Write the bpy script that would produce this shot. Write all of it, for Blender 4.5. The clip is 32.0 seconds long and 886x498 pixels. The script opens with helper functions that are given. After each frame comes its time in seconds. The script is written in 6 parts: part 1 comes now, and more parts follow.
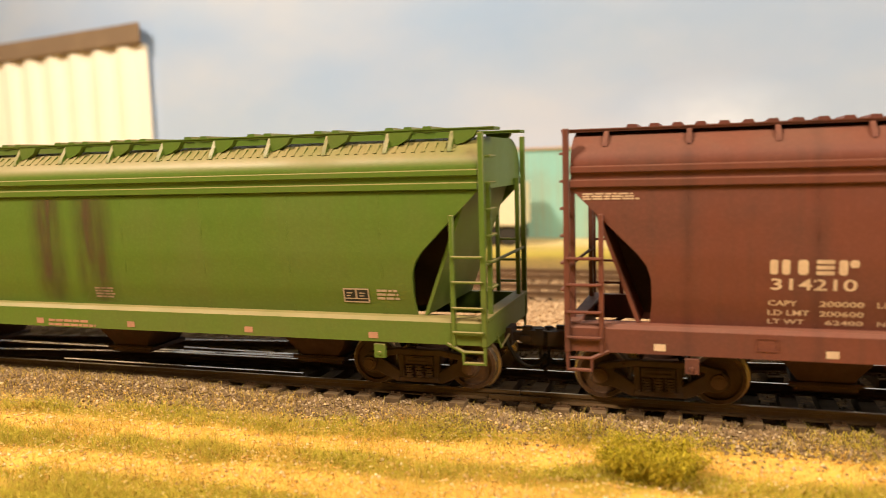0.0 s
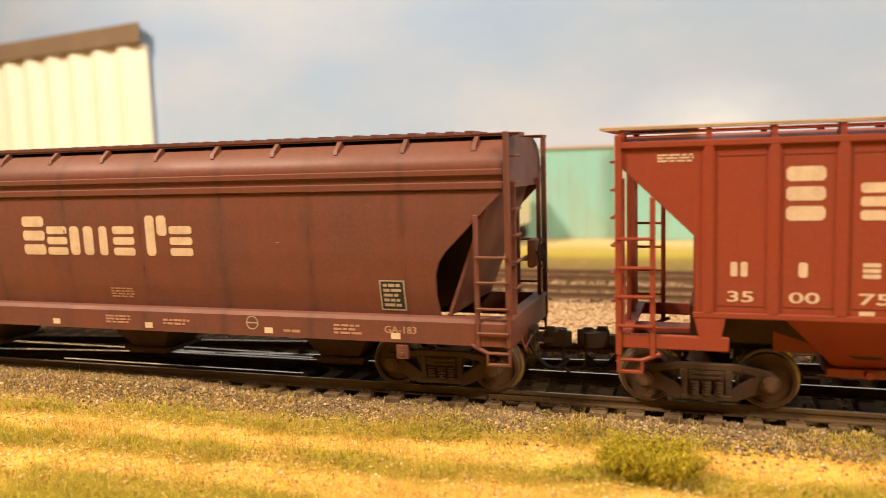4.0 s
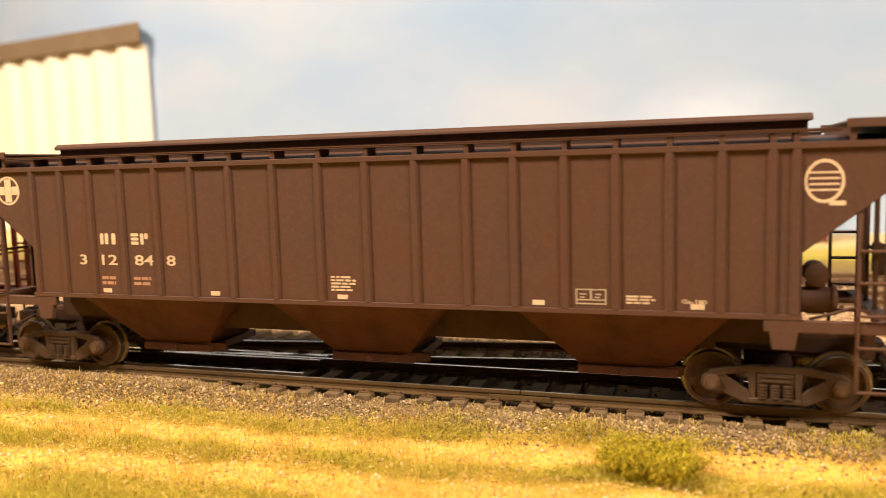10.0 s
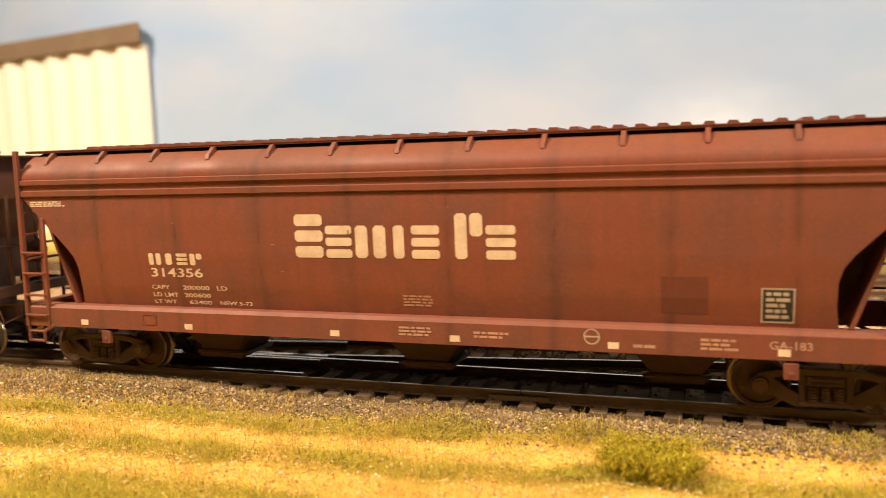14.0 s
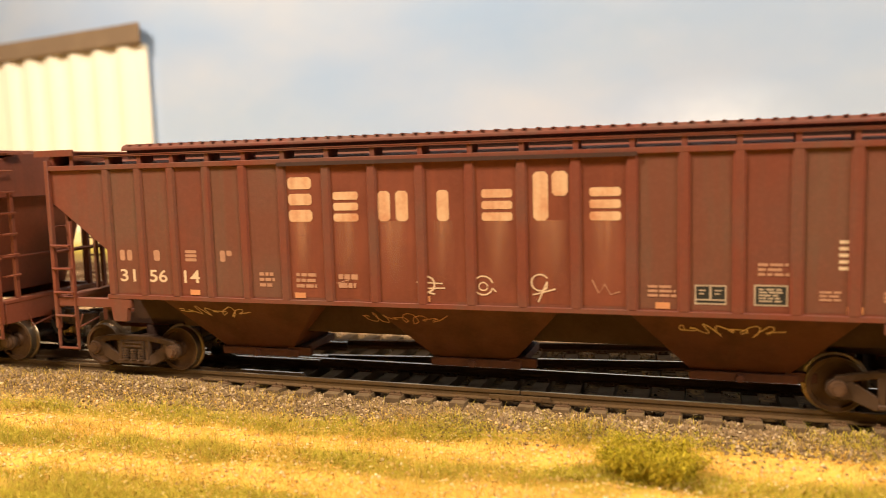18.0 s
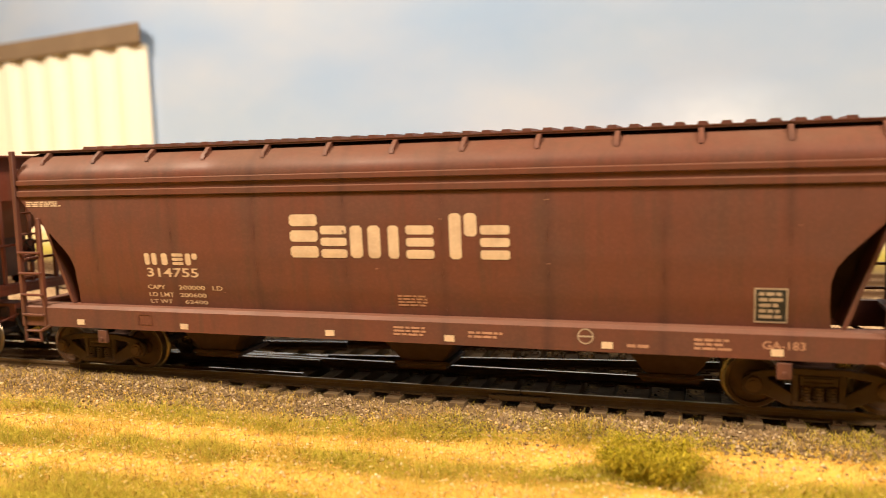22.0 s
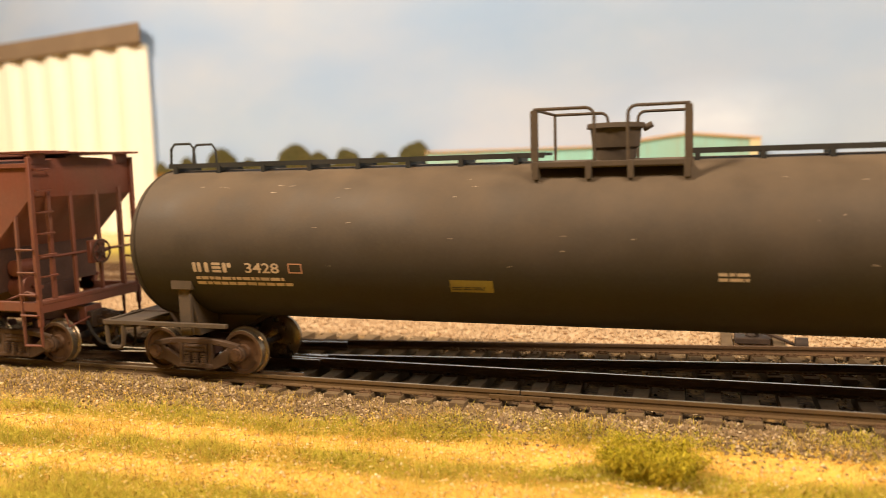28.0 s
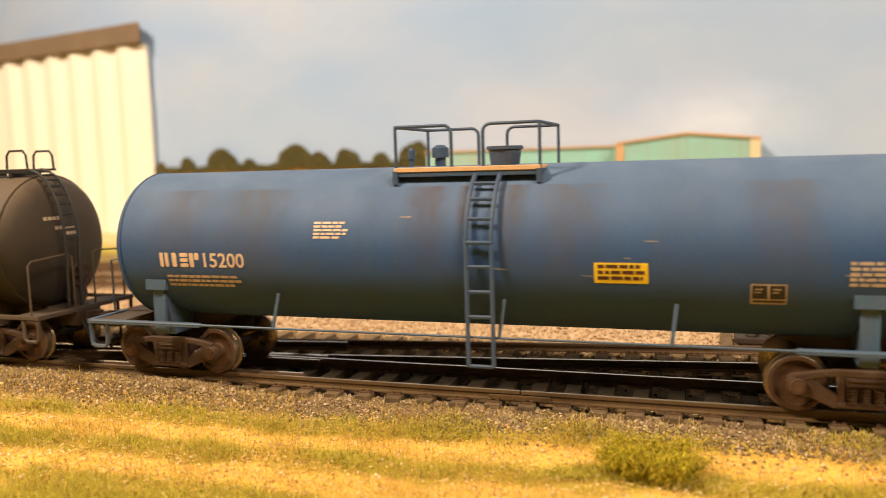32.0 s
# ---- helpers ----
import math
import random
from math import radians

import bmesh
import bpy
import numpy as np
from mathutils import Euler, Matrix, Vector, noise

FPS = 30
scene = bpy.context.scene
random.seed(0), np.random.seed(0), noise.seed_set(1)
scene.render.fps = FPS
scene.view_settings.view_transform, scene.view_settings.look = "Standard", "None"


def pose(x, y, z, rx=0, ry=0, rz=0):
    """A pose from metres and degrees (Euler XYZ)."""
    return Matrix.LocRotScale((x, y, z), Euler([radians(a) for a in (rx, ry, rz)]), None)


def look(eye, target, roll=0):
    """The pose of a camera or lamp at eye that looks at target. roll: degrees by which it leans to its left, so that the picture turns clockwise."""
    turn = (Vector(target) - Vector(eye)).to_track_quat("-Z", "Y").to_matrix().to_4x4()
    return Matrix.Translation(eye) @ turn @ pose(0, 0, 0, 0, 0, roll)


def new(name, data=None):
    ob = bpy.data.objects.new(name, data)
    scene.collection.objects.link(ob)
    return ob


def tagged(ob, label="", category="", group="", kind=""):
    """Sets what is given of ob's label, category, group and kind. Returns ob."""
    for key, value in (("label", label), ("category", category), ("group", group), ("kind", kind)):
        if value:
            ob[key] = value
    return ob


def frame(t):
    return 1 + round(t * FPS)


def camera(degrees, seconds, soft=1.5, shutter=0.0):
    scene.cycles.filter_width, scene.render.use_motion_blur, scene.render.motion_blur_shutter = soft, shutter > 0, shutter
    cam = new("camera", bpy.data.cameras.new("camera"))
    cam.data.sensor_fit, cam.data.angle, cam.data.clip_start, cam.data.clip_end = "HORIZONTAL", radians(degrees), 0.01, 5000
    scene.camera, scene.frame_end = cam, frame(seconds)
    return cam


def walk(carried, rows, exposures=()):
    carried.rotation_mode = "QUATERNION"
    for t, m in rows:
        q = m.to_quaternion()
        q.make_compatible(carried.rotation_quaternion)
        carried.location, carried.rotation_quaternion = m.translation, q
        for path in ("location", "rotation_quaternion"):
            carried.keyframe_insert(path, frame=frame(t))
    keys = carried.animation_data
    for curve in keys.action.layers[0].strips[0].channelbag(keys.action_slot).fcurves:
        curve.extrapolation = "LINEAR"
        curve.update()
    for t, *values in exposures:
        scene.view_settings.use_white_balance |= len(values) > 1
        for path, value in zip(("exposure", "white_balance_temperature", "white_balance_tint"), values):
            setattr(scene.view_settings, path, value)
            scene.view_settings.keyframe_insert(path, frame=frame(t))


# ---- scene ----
cam = camera(58.006, 32.0, soft=0.7, shutter=0.22)
cam.data.dof.use_dof = True
cam.data.dof.focus_distance = 0.175
cam.data.dof.aperture_fstop = 17.0
EYE = Vector((0.0, -0.1684, 0.04785))
YAW, PITCH, ROLL = 18.572, 6.116, -1.64
CAM_POSE = Matrix.Translation(EYE) @ Euler((radians(90 - PITCH), 0, radians(YAW))).to_matrix().to_4x4() @ pose(0, 0, 0, 0, 0, ROLL)
walk(cam, [(0.0, CAM_POSE), (32.0, CAM_POSE)], [(0.0, -0.08), (8.0, -0.10), (9.0, 0.14), (10.8, 0.10), (12.0, -0.01), (16.0, 0.02), (20.0, 0.0), (25.0, 0.0), (28.0, -0.04), (31.0, -0.15), (32.0, -0.15)])

# ---- light: the train room's warm ceiling lamp, an added fill lamp, the room's own bounce ----
world = bpy.data.worlds.new("world")
scene.world = world
world.use_nodes = True
world.node_tree.nodes["Background"].inputs[0].default_value = (1.0, 0.89, 0.77, 1)
world.node_tree.nodes["Background"].inputs[1].default_value = 0.25
lamp = bpy.data.lights.new("ceiling_or_fill_lamp", "AREA")
lamp.shape, lamp.size, lamp.size_y = "RECTANGLE", 0.15, 0.12
lamp.color, lamp.energy = (1.0, 0.80, 0.585), 14.3
lamp_ob = new("ceiling_or_fill_lamp", lamp)
lamp_ob.matrix_world = look((-0.56, -0.36, 0.72), (-0.10, 0.05, 0.0))
# Added fill from the right; softens shadows and brightens the car sides
fill_lamp = bpy.data.lights.new("ceiling_or_fill_lamp", "AREA")
fill_lamp.shape, fill_lamp.size, fill_lamp.size_y = "RECTANGLE", 0.5, 0.2
fill_lamp.color, fill_lamp.energy = (1.0, 0.83, 0.645), 17.6
fill_lamp_ob = new("ceiling_or_fill_lamp", fill_lamp)
fill_lamp_ob.matrix_world = look((0.74, -0.52, 0.88), (0.08, 0.1, 0.0))

K = 0.001  # the plan is in millimetres of the model


# ---- materials ----
def nodes_of(name):
    m = bpy.data.materials.new(name)
    m.use_nodes = True
    return m, m.node_tree, m.node_tree.nodes["Principled BSDF"]


def noise_node(nt, scale, detail=4.0, stretch=None, rough=0.55):
    co = nt.nodes.new("ShaderNodeTexCoord")
    mp = nt.nodes.new("ShaderNodeMapping")
    nt.links.new(co.outputs["Object"], mp.inputs[0])
    if stretch:
        mp.inputs["Scale"].default_value = stretch
    n = nt.nodes.new("ShaderNodeTexNoise")
    n.inputs["Scale"].default_value, n.inputs["Detail"].default_value = scale, detail
    n.inputs["Roughness"].default_value = rough
    nt.links.new(mp.outputs[0], n.inputs["Vector"])
    return n.outputs["Fac"]


def ramp(nt, fac, lo, hi):
    r = nt.nodes.new("ShaderNodeMapRange")
    r.inputs["From Min"].default_value, r.inputs["From Max"].default_value = lo, hi
    nt.links.new(fac, r.inputs["Value"])
    return r.outputs["Result"]


def math_node(nt, op, a, b):
    n = nt.nodes.new("ShaderNodeMath")
    n.operation, n.use_clamp = op, True
    for i, v in enumerate((a, b)):
        if isinstance(v, (int, float)):
            n.inputs[i].default_value = v
        else:
            nt.links.new(v, n.inputs[i])
    return n.outputs[0]


def mix(nt, fac, a, b):
    n = nt.nodes.new("ShaderNodeMix")
    n.data_type = "RGBA"
    if isinstance(fac, (int, float)):
        n.inputs[0].default_value = fac
    else:
        nt.links.new(fac, n.inputs[0])
    for i, v in ((6, a), (7, b)):
        if isinstance(v, tuple):
            n.inputs[i].default_value = (*v, 1)
        else:
            nt.links.new(v, n.inputs[i])
    return n.outputs[2]


def bump(nt, bsdf, fac, strength, dist):
    b = nt.nodes.new("ShaderNodeBump")
    b.inputs["Strength"].default_value, b.inputs["Distance"].default_value = strength, dist
    nt.links.new(fac, b.inputs["Height"])
    nt.links.new(b.outputs[0], bsdf.inputs["Normal"])


def paint(name, col, dirt=(0.13, 0.075, 0.045), amount=0.5, rough=0.6, metal=0.0, scale=55, streak=0.6, vary=0.0, seams=None, gloss=0.35, dust_top_light=None):
    """Weathered paint: large grime patches, vertical streaks, fine grain."""
    m, nt, b = nodes_of(name)
    big = ramp(nt, noise_node(nt, scale, 5), 0.42, 0.72)
    line = ramp(nt, noise_node(nt, 1.0, 4, (420, 420, 22)), 0.48, 0.78)
    c = mix(nt, math_node(nt, "MULTIPLY", big, amount), col, dirt)
    c = mix(nt, math_node(nt, "MULTIPLY", line, amount * streak), c, dirt)
    fine = noise_node(nt, 1400, 3)
    c = mix(nt, math_node(nt, "MULTIPLY", ramp(nt, fine, 0.45, 0.75), 0.18), c, tuple(min(1, x * 1.5 + 0.02) for x in col))
    mid = noise_node(nt, 1.0, 3, (520, 520, 260))
    c = mix(nt, math_node(nt, "MULTIPLY", ramp(nt, mid, 0.56, 0.70), 0.14), c, tuple(x * 0.6 for x in col))
    if seams:
        co = nt.nodes.new("ShaderNodeTexCoord")
        sep = nt.nodes.new("ShaderNodeSeparateXYZ")
        nt.links.new(co.outputs["Object"], sep.inputs[0])
        wob = nt.nodes.new("ShaderNodeMath")
        wob.operation = "MULTIPLY_ADD"
        nt.links.new(noise_node(nt, 1.0, 3, (160, 160, 40)), wob.inputs[0])
        wob.inputs[1].default_value = 0.0024
        nt.links.new(sep.outputs["X"], wob.inputs[2])
        pp = nt.nodes.new("ShaderNodeMath")
        pp.operation = "PINGPONG"
        sh = nt.nodes.new("ShaderNodeMath")
        sh.inputs[1].default_value = -seams[0] + 0.3 - 0.0012
        nt.links.new(wob.outputs[0], sh.inputs[0])
        nt.links.new(sh.outputs[0], pp.inputs[0])
        pp.inputs[1].default_value = seams[1] / 2
        edge = ramp(nt, pp.outputs[0], 0.0016, 0.0002)
        c = mix(nt, math_node(nt, "MULTIPLY", math_node(nt, "MULTIPLY", edge, ramp(nt, noise_node(nt, 45, 4), 0.25, 0.7)), 0.62), c, tuple(x * 0.35 + 0.012 for x in col))
    # Layer on upward faces: dust; on the blue tank, light put into the colour
    if dust_top_light:
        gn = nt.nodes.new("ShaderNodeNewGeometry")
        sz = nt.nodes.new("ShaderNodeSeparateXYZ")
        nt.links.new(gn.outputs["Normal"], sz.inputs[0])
        lay = math_node(nt, "MULTIPLY", ramp(nt, sz.outputs["Z"], dust_top_light[1], dust_top_light[2]), dust_top_light[3])
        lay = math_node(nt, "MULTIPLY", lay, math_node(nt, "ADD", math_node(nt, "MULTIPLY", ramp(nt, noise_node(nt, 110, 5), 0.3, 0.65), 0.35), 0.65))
        c = mix(nt, lay, c, dust_top_light[0])
    if vary:
        oi = nt.nodes.new("ShaderNodeObjectInfo")
        c = mix(nt, math_node(nt, "MULTIPLY", oi.outputs["Random"], vary), c, dirt)
    nt.links.new(c, b.inputs["Base Color"])
    r = math_node(nt, "ADD", math_node(nt, "MULTIPLY", big, 0.25), rough - 0.1)
    nt.links.new(r, b.inputs["Roughness"])
    b.inputs["Metallic"].default_value = metal
    b.inputs["Specular IOR Level"].default_value = gloss
    bump(nt, b, fine, 0.15, 0.0002)
    return m


def soft_stain(name, col, xc, half, z0, z1, strength=0.8):
    """A thin see-through stain that fades out to both sides and from z0 to z1 (millimetres)."""
    m, nt, b = nodes_of(name)
    co = nt.nodes.new("ShaderNodeTexCoord")
    sep = nt.nodes.new("ShaderNodeSeparateXYZ")
    nt.links.new(co.outputs["Object"], sep.inputs[0])
    d = nt.nodes.new("ShaderNodeMath")
    d.operation = "SUBTRACT"
    nt.links.new(sep.outputs["X"], d.inputs[0])
    d.inputs[1].default_value = xc * 0.001
    ab = nt.nodes.new("ShaderNodeMath")
    ab.operation = "ABSOLUTE"
    nt.links.new(d.outputs[0], ab.inputs[0])
    f = math_node(nt, "MULTIPLY", ramp(nt, ab.outputs[0], half * 0.001, half * 0.0002), ramp(nt, sep.outputs["Z"], z0 * 0.001, z1 * 0.001))
    f = math_node(nt, "MULTIPLY", f, ramp(nt, noise_node(nt, 1.0, 4, (500, 500, 60)), 0.2, 0.65))
    nt.links.new(math_node(nt, "MULTIPLY", f, strength), b.inputs["Alpha"])
    b.inputs["Base Color"].default_value = (*col, 1)
    b.inputs["Roughness"].default_value = 0.85
    return m


def grains(name, cols, rough=0.9):
    """Loose bits, each of its own shade."""
    m, nt, b = nodes_of(name)
    g = nt.nodes.new("ShaderNodeNewGeometry")
    r = nt.nodes.new("ShaderNodeValToRGB")
    el = r.color_ramp.elements
    while len(el) < len(cols):
        el.new(0.5)
    for i, c in enumerate(cols):
        el[i].position, el[i].color = i / (len(cols) - 1), (*c, 1)
    nt.links.new(g.outputs["Random Per Island"], r.inputs[0])
    c = mix(nt, math_node(nt, "MULTIPLY", noise_node(nt, 900, 3), 0.35), r.outputs[0], cols[0])
    nt.links.new(c, b.inputs["Base Color"])
    b.inputs["Roughness"].default_value = rough
    b.inputs["Specular IOR Level"].default_value = 0.2
    return m


M_green = paint("green paint", (0.098, 0.168, 0.020), (0.15, 0.135, 0.036), 0.5, 0.55, scale=30, streak=0.35, dust_top_light=((0.36, 0.25, 0.115), 0.15, 0.6, 0.72))
M_brown = paint("brown paint", (0.170, 0.053, 0.034), (0.094, 0.045, 0.031), 0.6, 0.6, seams=(-0.075, 0.021429), dust_top_light=((0.27, 0.135, 0.085), 0.3, 0.85, 0.3))
M_brown_bright = paint("fresh brown paint", (0.205, 0.056, 0.029), (0.105, 0.045, 0.027), 0.7, 0.6, seams=(-0.075, 0.021429), dust_top_light=((0.33, 0.14, 0.08), 0.3, 0.85, 0.25))
M_brown_dusty = paint("dusty brown paint", (0.148, 0.049, 0.031), (0.098, 0.046, 0.030), 0.85, 0.6, streak=1.0, seams=(-0.075, 0.021429), dust_top_light=((0.27, 0.14, 0.09), 0.3, 0.85, 0.4))
M_red = paint("red oxide paint", (0.280, 0.050, 0.022), (0.200, 0.042, 0.019), 0.4, 0.55)
M_dark = paint("dark brown paint", (0.096, 0.042, 0.026), (0.064, 0.036, 0.024), 0.5, 0.65)
M_worn = paint("streaked brown paint", (0.180, 0.046, 0.026), (0.138, 0.064, 0.041), 0.95, 0.65, streak=1.0)
M_panel_grey = paint("greyed panel paint", (0.158, 0.052, 0.030), (0.135, 0.072, 0.044), 0.85, 0.7, streak=1.0)
M_panel_red = paint("redder panel paint", (0.170, 0.045, 0.025), (0.122, 0.053, 0.033), 0.8, 0.65, streak=0.9)
M_hred = paint("faded brown paint", (0.152, 0.046, 0.0265), (0.126, 0.064, 0.041), 0.85, 0.65)
M_patch = paint("repainted panel", (0.160, 0.042, 0.023), (0.24, 0.062, 0.028), 0.8, 0.6, streak=1.0)
M_patch_dark2 = paint("dull brown touch-up paint", (0.140, 0.038, 0.021), (0.085, 0.036, 0.022), 0.5, 0.65)
M_patch_dark = paint("dark panel paint", (0.055, 0.024, 0.018), (0.04, 0.02, 0.015), 0.5, 0.65)
M_black = paint("tank black paint", (0.017, 0.013, 0.009), (0.028, 0.020, 0.014), 0.7, 0.7, streak=0.35, dust_top_light=((0.150, 0.104, 0.064), -0.28, 0.95, 0.9))
# Blue tank: a paler blue on upward faces puts top light into the colour
M_blue = paint("tank blue paint", (0.026, 0.070, 0.180), (0.060, 0.076, 0.108), 0.5, 0.72, streak=0.9, scale=40, dust_top_light=((0.135, 0.193, 0.282), 0.0, 0.95, 0.8))
M_blue_dark = paint("deep blue paint", (0.045, 0.080, 0.145), (0.07, 0.07, 0.075), 0.5, 0.6)
M_blue_light = paint("light blue paint", (0.060, 0.105, 0.165), (0.12, 0.09, 0.07), 0.4, 0.6)
M_truck = paint("truck grime", (0.082, 0.044, 0.023), (0.045, 0.025, 0.014), 0.6, 0.75, scale=160, vary=0.5)
M_cap = paint("rusty bearing cap", (0.120, 0.062, 0.032), (0.060, 0.032, 0.018), 0.6, 0.75, scale=160)
M_hose = paint("black hose rubber", (0.022, 0.018, 0.015), (0.05, 0.035, 0.025), 0.4, 0.8)
M_wheel = paint("rusty wheel", (0.088, 0.042, 0.018), (0.044, 0.023, 0.012), 0.7, 0.65, 0.1, scale=260, streak=0.2)
M_tread = paint("bright wheel tread", (0.34, 0.27, 0.19), (0.12, 0.07, 0.04), 0.4, 0.35, 0.9, scale=260, streak=0.2)
M_coupler = paint("coupler grime", (0.045, 0.030, 0.022), (0.09, 0.05, 0.03), 0.6, 0.7, 0.2, scale=300)
# Underside shade of the hopper bays is put into this darker paint
M_bay = paint("shaded bay paint", (0.094, 0.029, 0.015), (0.040, 0.020, 0.013), 0.6, 0.75, scale=120)
M_frame = paint("sooty frame paint", (0.068, 0.048, 0.032), (0.105, 0.072, 0.046), 0.6, 0.75, scale=160)
# Underframe colour: grime with the shade under and inside the cars mixed in
M_under = paint("underframe grime and shade", (0.060, 0.026, 0.017), (0.035, 0.02, 0.014), 0.6, 0.75, scale=120)
M_white = paint("cream lettering", (0.71, 0.52, 0.35), (0.38, 0.24, 0.16), 0.45, 0.7, scale=200, streak=0.4)
M_faded = paint("faded lettering", (0.46, 0.24, 0.15), (0.28, 0.13, 0.08), 0.5, 0.7, scale=200, streak=0.4)
M_dim = paint("dim lettering", (0.47, 0.36, 0.26), (0.24, 0.18, 0.12), 0.5, 0.7, scale=200, streak=0.4)
M_washed = paint("washed cream lettering", (0.66, 0.42, 0.25), (0.50, 0.19, 0.085), 0.9, 0.7, scale=150, streak=0.9)
M_orange = paint("orange faded lettering", (0.62, 0.27, 0.12), (0.35, 0.14, 0.07), 0.5, 0.7, scale=200, streak=0.4)
M_plate = paint("black data plate", (0.022, 0.022, 0.020), (0.05, 0.035, 0.025), 0.3, 0.6)
M_yellow = paint("yellow sticker", (0.80, 0.53, 0.02), (0.6, 0.38, 0.04), 0.2, 0.5)
M_railnear = paint("golden rail rust", (0.125, 0.074, 0.032), (0.070, 0.040, 0.018), 0.6, 0.6, 0.1, scale=150, streak=0.1)
M_railside = paint("rail rust", (0.150, 0.085, 0.042), (0.085, 0.048, 0.025), 0.6, 0.7, 0.1, scale=150, streak=0.1)
M_railtop = paint("worn rail head", (0.36, 0.26, 0.15), (0.20, 0.12, 0.06), 0.6, 0.42, 0.9, scale=200, streak=0.1)
M_railold = paint("dull rail head", (0.60, 0.54, 0.46), (0.30, 0.22, 0.15), 0.5, 0.20, 0.9, scale=200, streak=0.1)
M_tiefar = paint("sun-bleached tie", (0.30, 0.20, 0.115), (0.20, 0.13, 0.07), 0.6, 0.9, scale=220, streak=0.3, vary=0.5)
# Turnout ties: the light that reaches them is put into a paler brown
M_tielong = paint("lit turnout tie", (0.25, 0.17, 0.095), (0.14, 0.092, 0.05), 0.6, 0.95, scale=220, streak=0.3, vary=0.5, gloss=0.08)
M_tie = paint("weathered tie", (0.175, 0.118, 0.066), (0.085, 0.056, 0.032), 0.7, 0.95, scale=220, streak=0.3, vary=0.5, gloss=0.08)
M_ballast = grains("grey brown ballast", [(0.13, 0.082, 0.040), (0.24, 0.158, 0.080), (0.33, 0.225, 0.118), (0.17, 0.108, 0.054), (0.27, 0.178, 0.090), (0.64, 0.49, 0.31)])
M_pinkrock = grains("pink beige ballast", [(0.36, 0.23, 0.125), (0.50, 0.345, 0.20), (0.60, 0.44, 0.275), (0.44, 0.29, 0.16)])
M_sandgrain = grains("sand grains", [(0.78, 0.46, 0.085), (0.86, 0.57, 0.15), (0.50, 0.25, 0.045), (0.92, 0.74, 0.36), (0.70, 0.37, 0.065)])
M_pebble = grains("mixed pebbles", [(0.62, 0.36, 0.11), (0.84, 0.62, 0.27), (0.38, 0.21, 0.08), (0.92, 0.78, 0.48), (0.54, 0.27, 0.07)])
M_straw = grains("dry straw", [(0.62, 0.40, 0.06), (0.50, 0.34, 0.05), (0.74, 0.50, 0.10), (0.40, 0.24, 0.05)])
M_grass = grains("dry yellow green grass", [(0.38, 0.325, 0.026), (0.54, 0.435, 0.044), (0.24, 0.225, 0.016), (0.72, 0.53, 0.10), (0.44, 0.365, 0.030)])
M_stalk = grains("dry brown stalks", [(0.36, 0.20, 0.05), (0.52, 0.33, 0.08), (0.26, 0.13, 0.04)])
M_leaf = grains("shrub leaves", [(0.38, 0.32, 0.018), (0.58, 0.46, 0.030), (0.22, 0.20, 0.012), (0.78, 0.58, 0.06), (0.46, 0.38, 0.022)])
M_twig = paint("dry twig", (0.20, 0.11, 0.04), (0.10, 0.06, 0.03), 0.4, 0.9)
M_silo = paint("cream concrete", (0.93, 0.87, 0.74), (0.90, 0.82, 0.67), 0.35, 0.9, scale=12, streak=0.8)
M_siloroof = paint("tar roof edge", (0.20, 0.14, 0.09), (0.30, 0.22, 0.14), 0.5, 0.9, scale=30)
M_teal = paint("teal steel siding", (0.30, 0.58, 0.53), (0.40, 0.33, 0.20), 0.5, 0.7, scale=18, streak=1.0)
M_tan = paint("tan steel trim", (0.66, 0.40, 0.20), (0.45, 0.26, 0.13), 0.4, 0.8, scale=25)
M_cream = paint("cream steel trim", (0.78, 0.66, 0.42), (0.6, 0.45, 0.26), 0.4, 0.8, scale=25)
M_box = paint("brown container paint", (0.17, 0.062, 0.036), (0.10, 0.045, 0.03), 0.5, 0.8, scale=50)
M_trailer = paint("white trailer paint", (0.84, 0.76, 0.56), (0.7, 0.58, 0.36), 0.3, 0.7, scale=25)
M_logo = paint("green logo paint", (0.16, 0.50, 0.06), (0.25, 0.5, 0.15), 0.3, 0.7)
M_tyre = paint("tyre rubber", (0.03, 0.028, 0.025), (0.06, 0.05, 0.04), 0.4, 0.9)
M_wall = paint("room wall paint", (0.82, 0.78, 0.72), (0.76, 0.71, 0.64), 0.3, 0.9, scale=2)
M_wood = paint("bench board", (0.30, 0.19, 0.10), (0.20, 0.12, 0.06), 0.4, 0.8, scale=10)
M_painttree = grains("painted tree green", [(0.085, 0.085, 0.030), (0.15, 0.125, 0.045), (0.06, 0.062, 0.024), (0.20, 0.15, 0.055)])


# ---- mesh helpers ----
def quad(bm, vs):
    try:
        return bm.faces.new(vs)
    except ValueError:
        return None


def box(bm, x0, x1, y0, y1, z0, z1):
    v = [bm.verts.new((x, y, z)) for z in (z0, z1) for y in (y0, y1) for x in (x0, x1)]
    for f in ((0, 2, 3, 1), (4, 5, 7, 6), (0, 1, 5, 4), (2, 6, 7, 3), (0, 4, 6, 2), (1, 3, 7, 5)):
        bm.faces.new([v[i] for i in f])
    return v


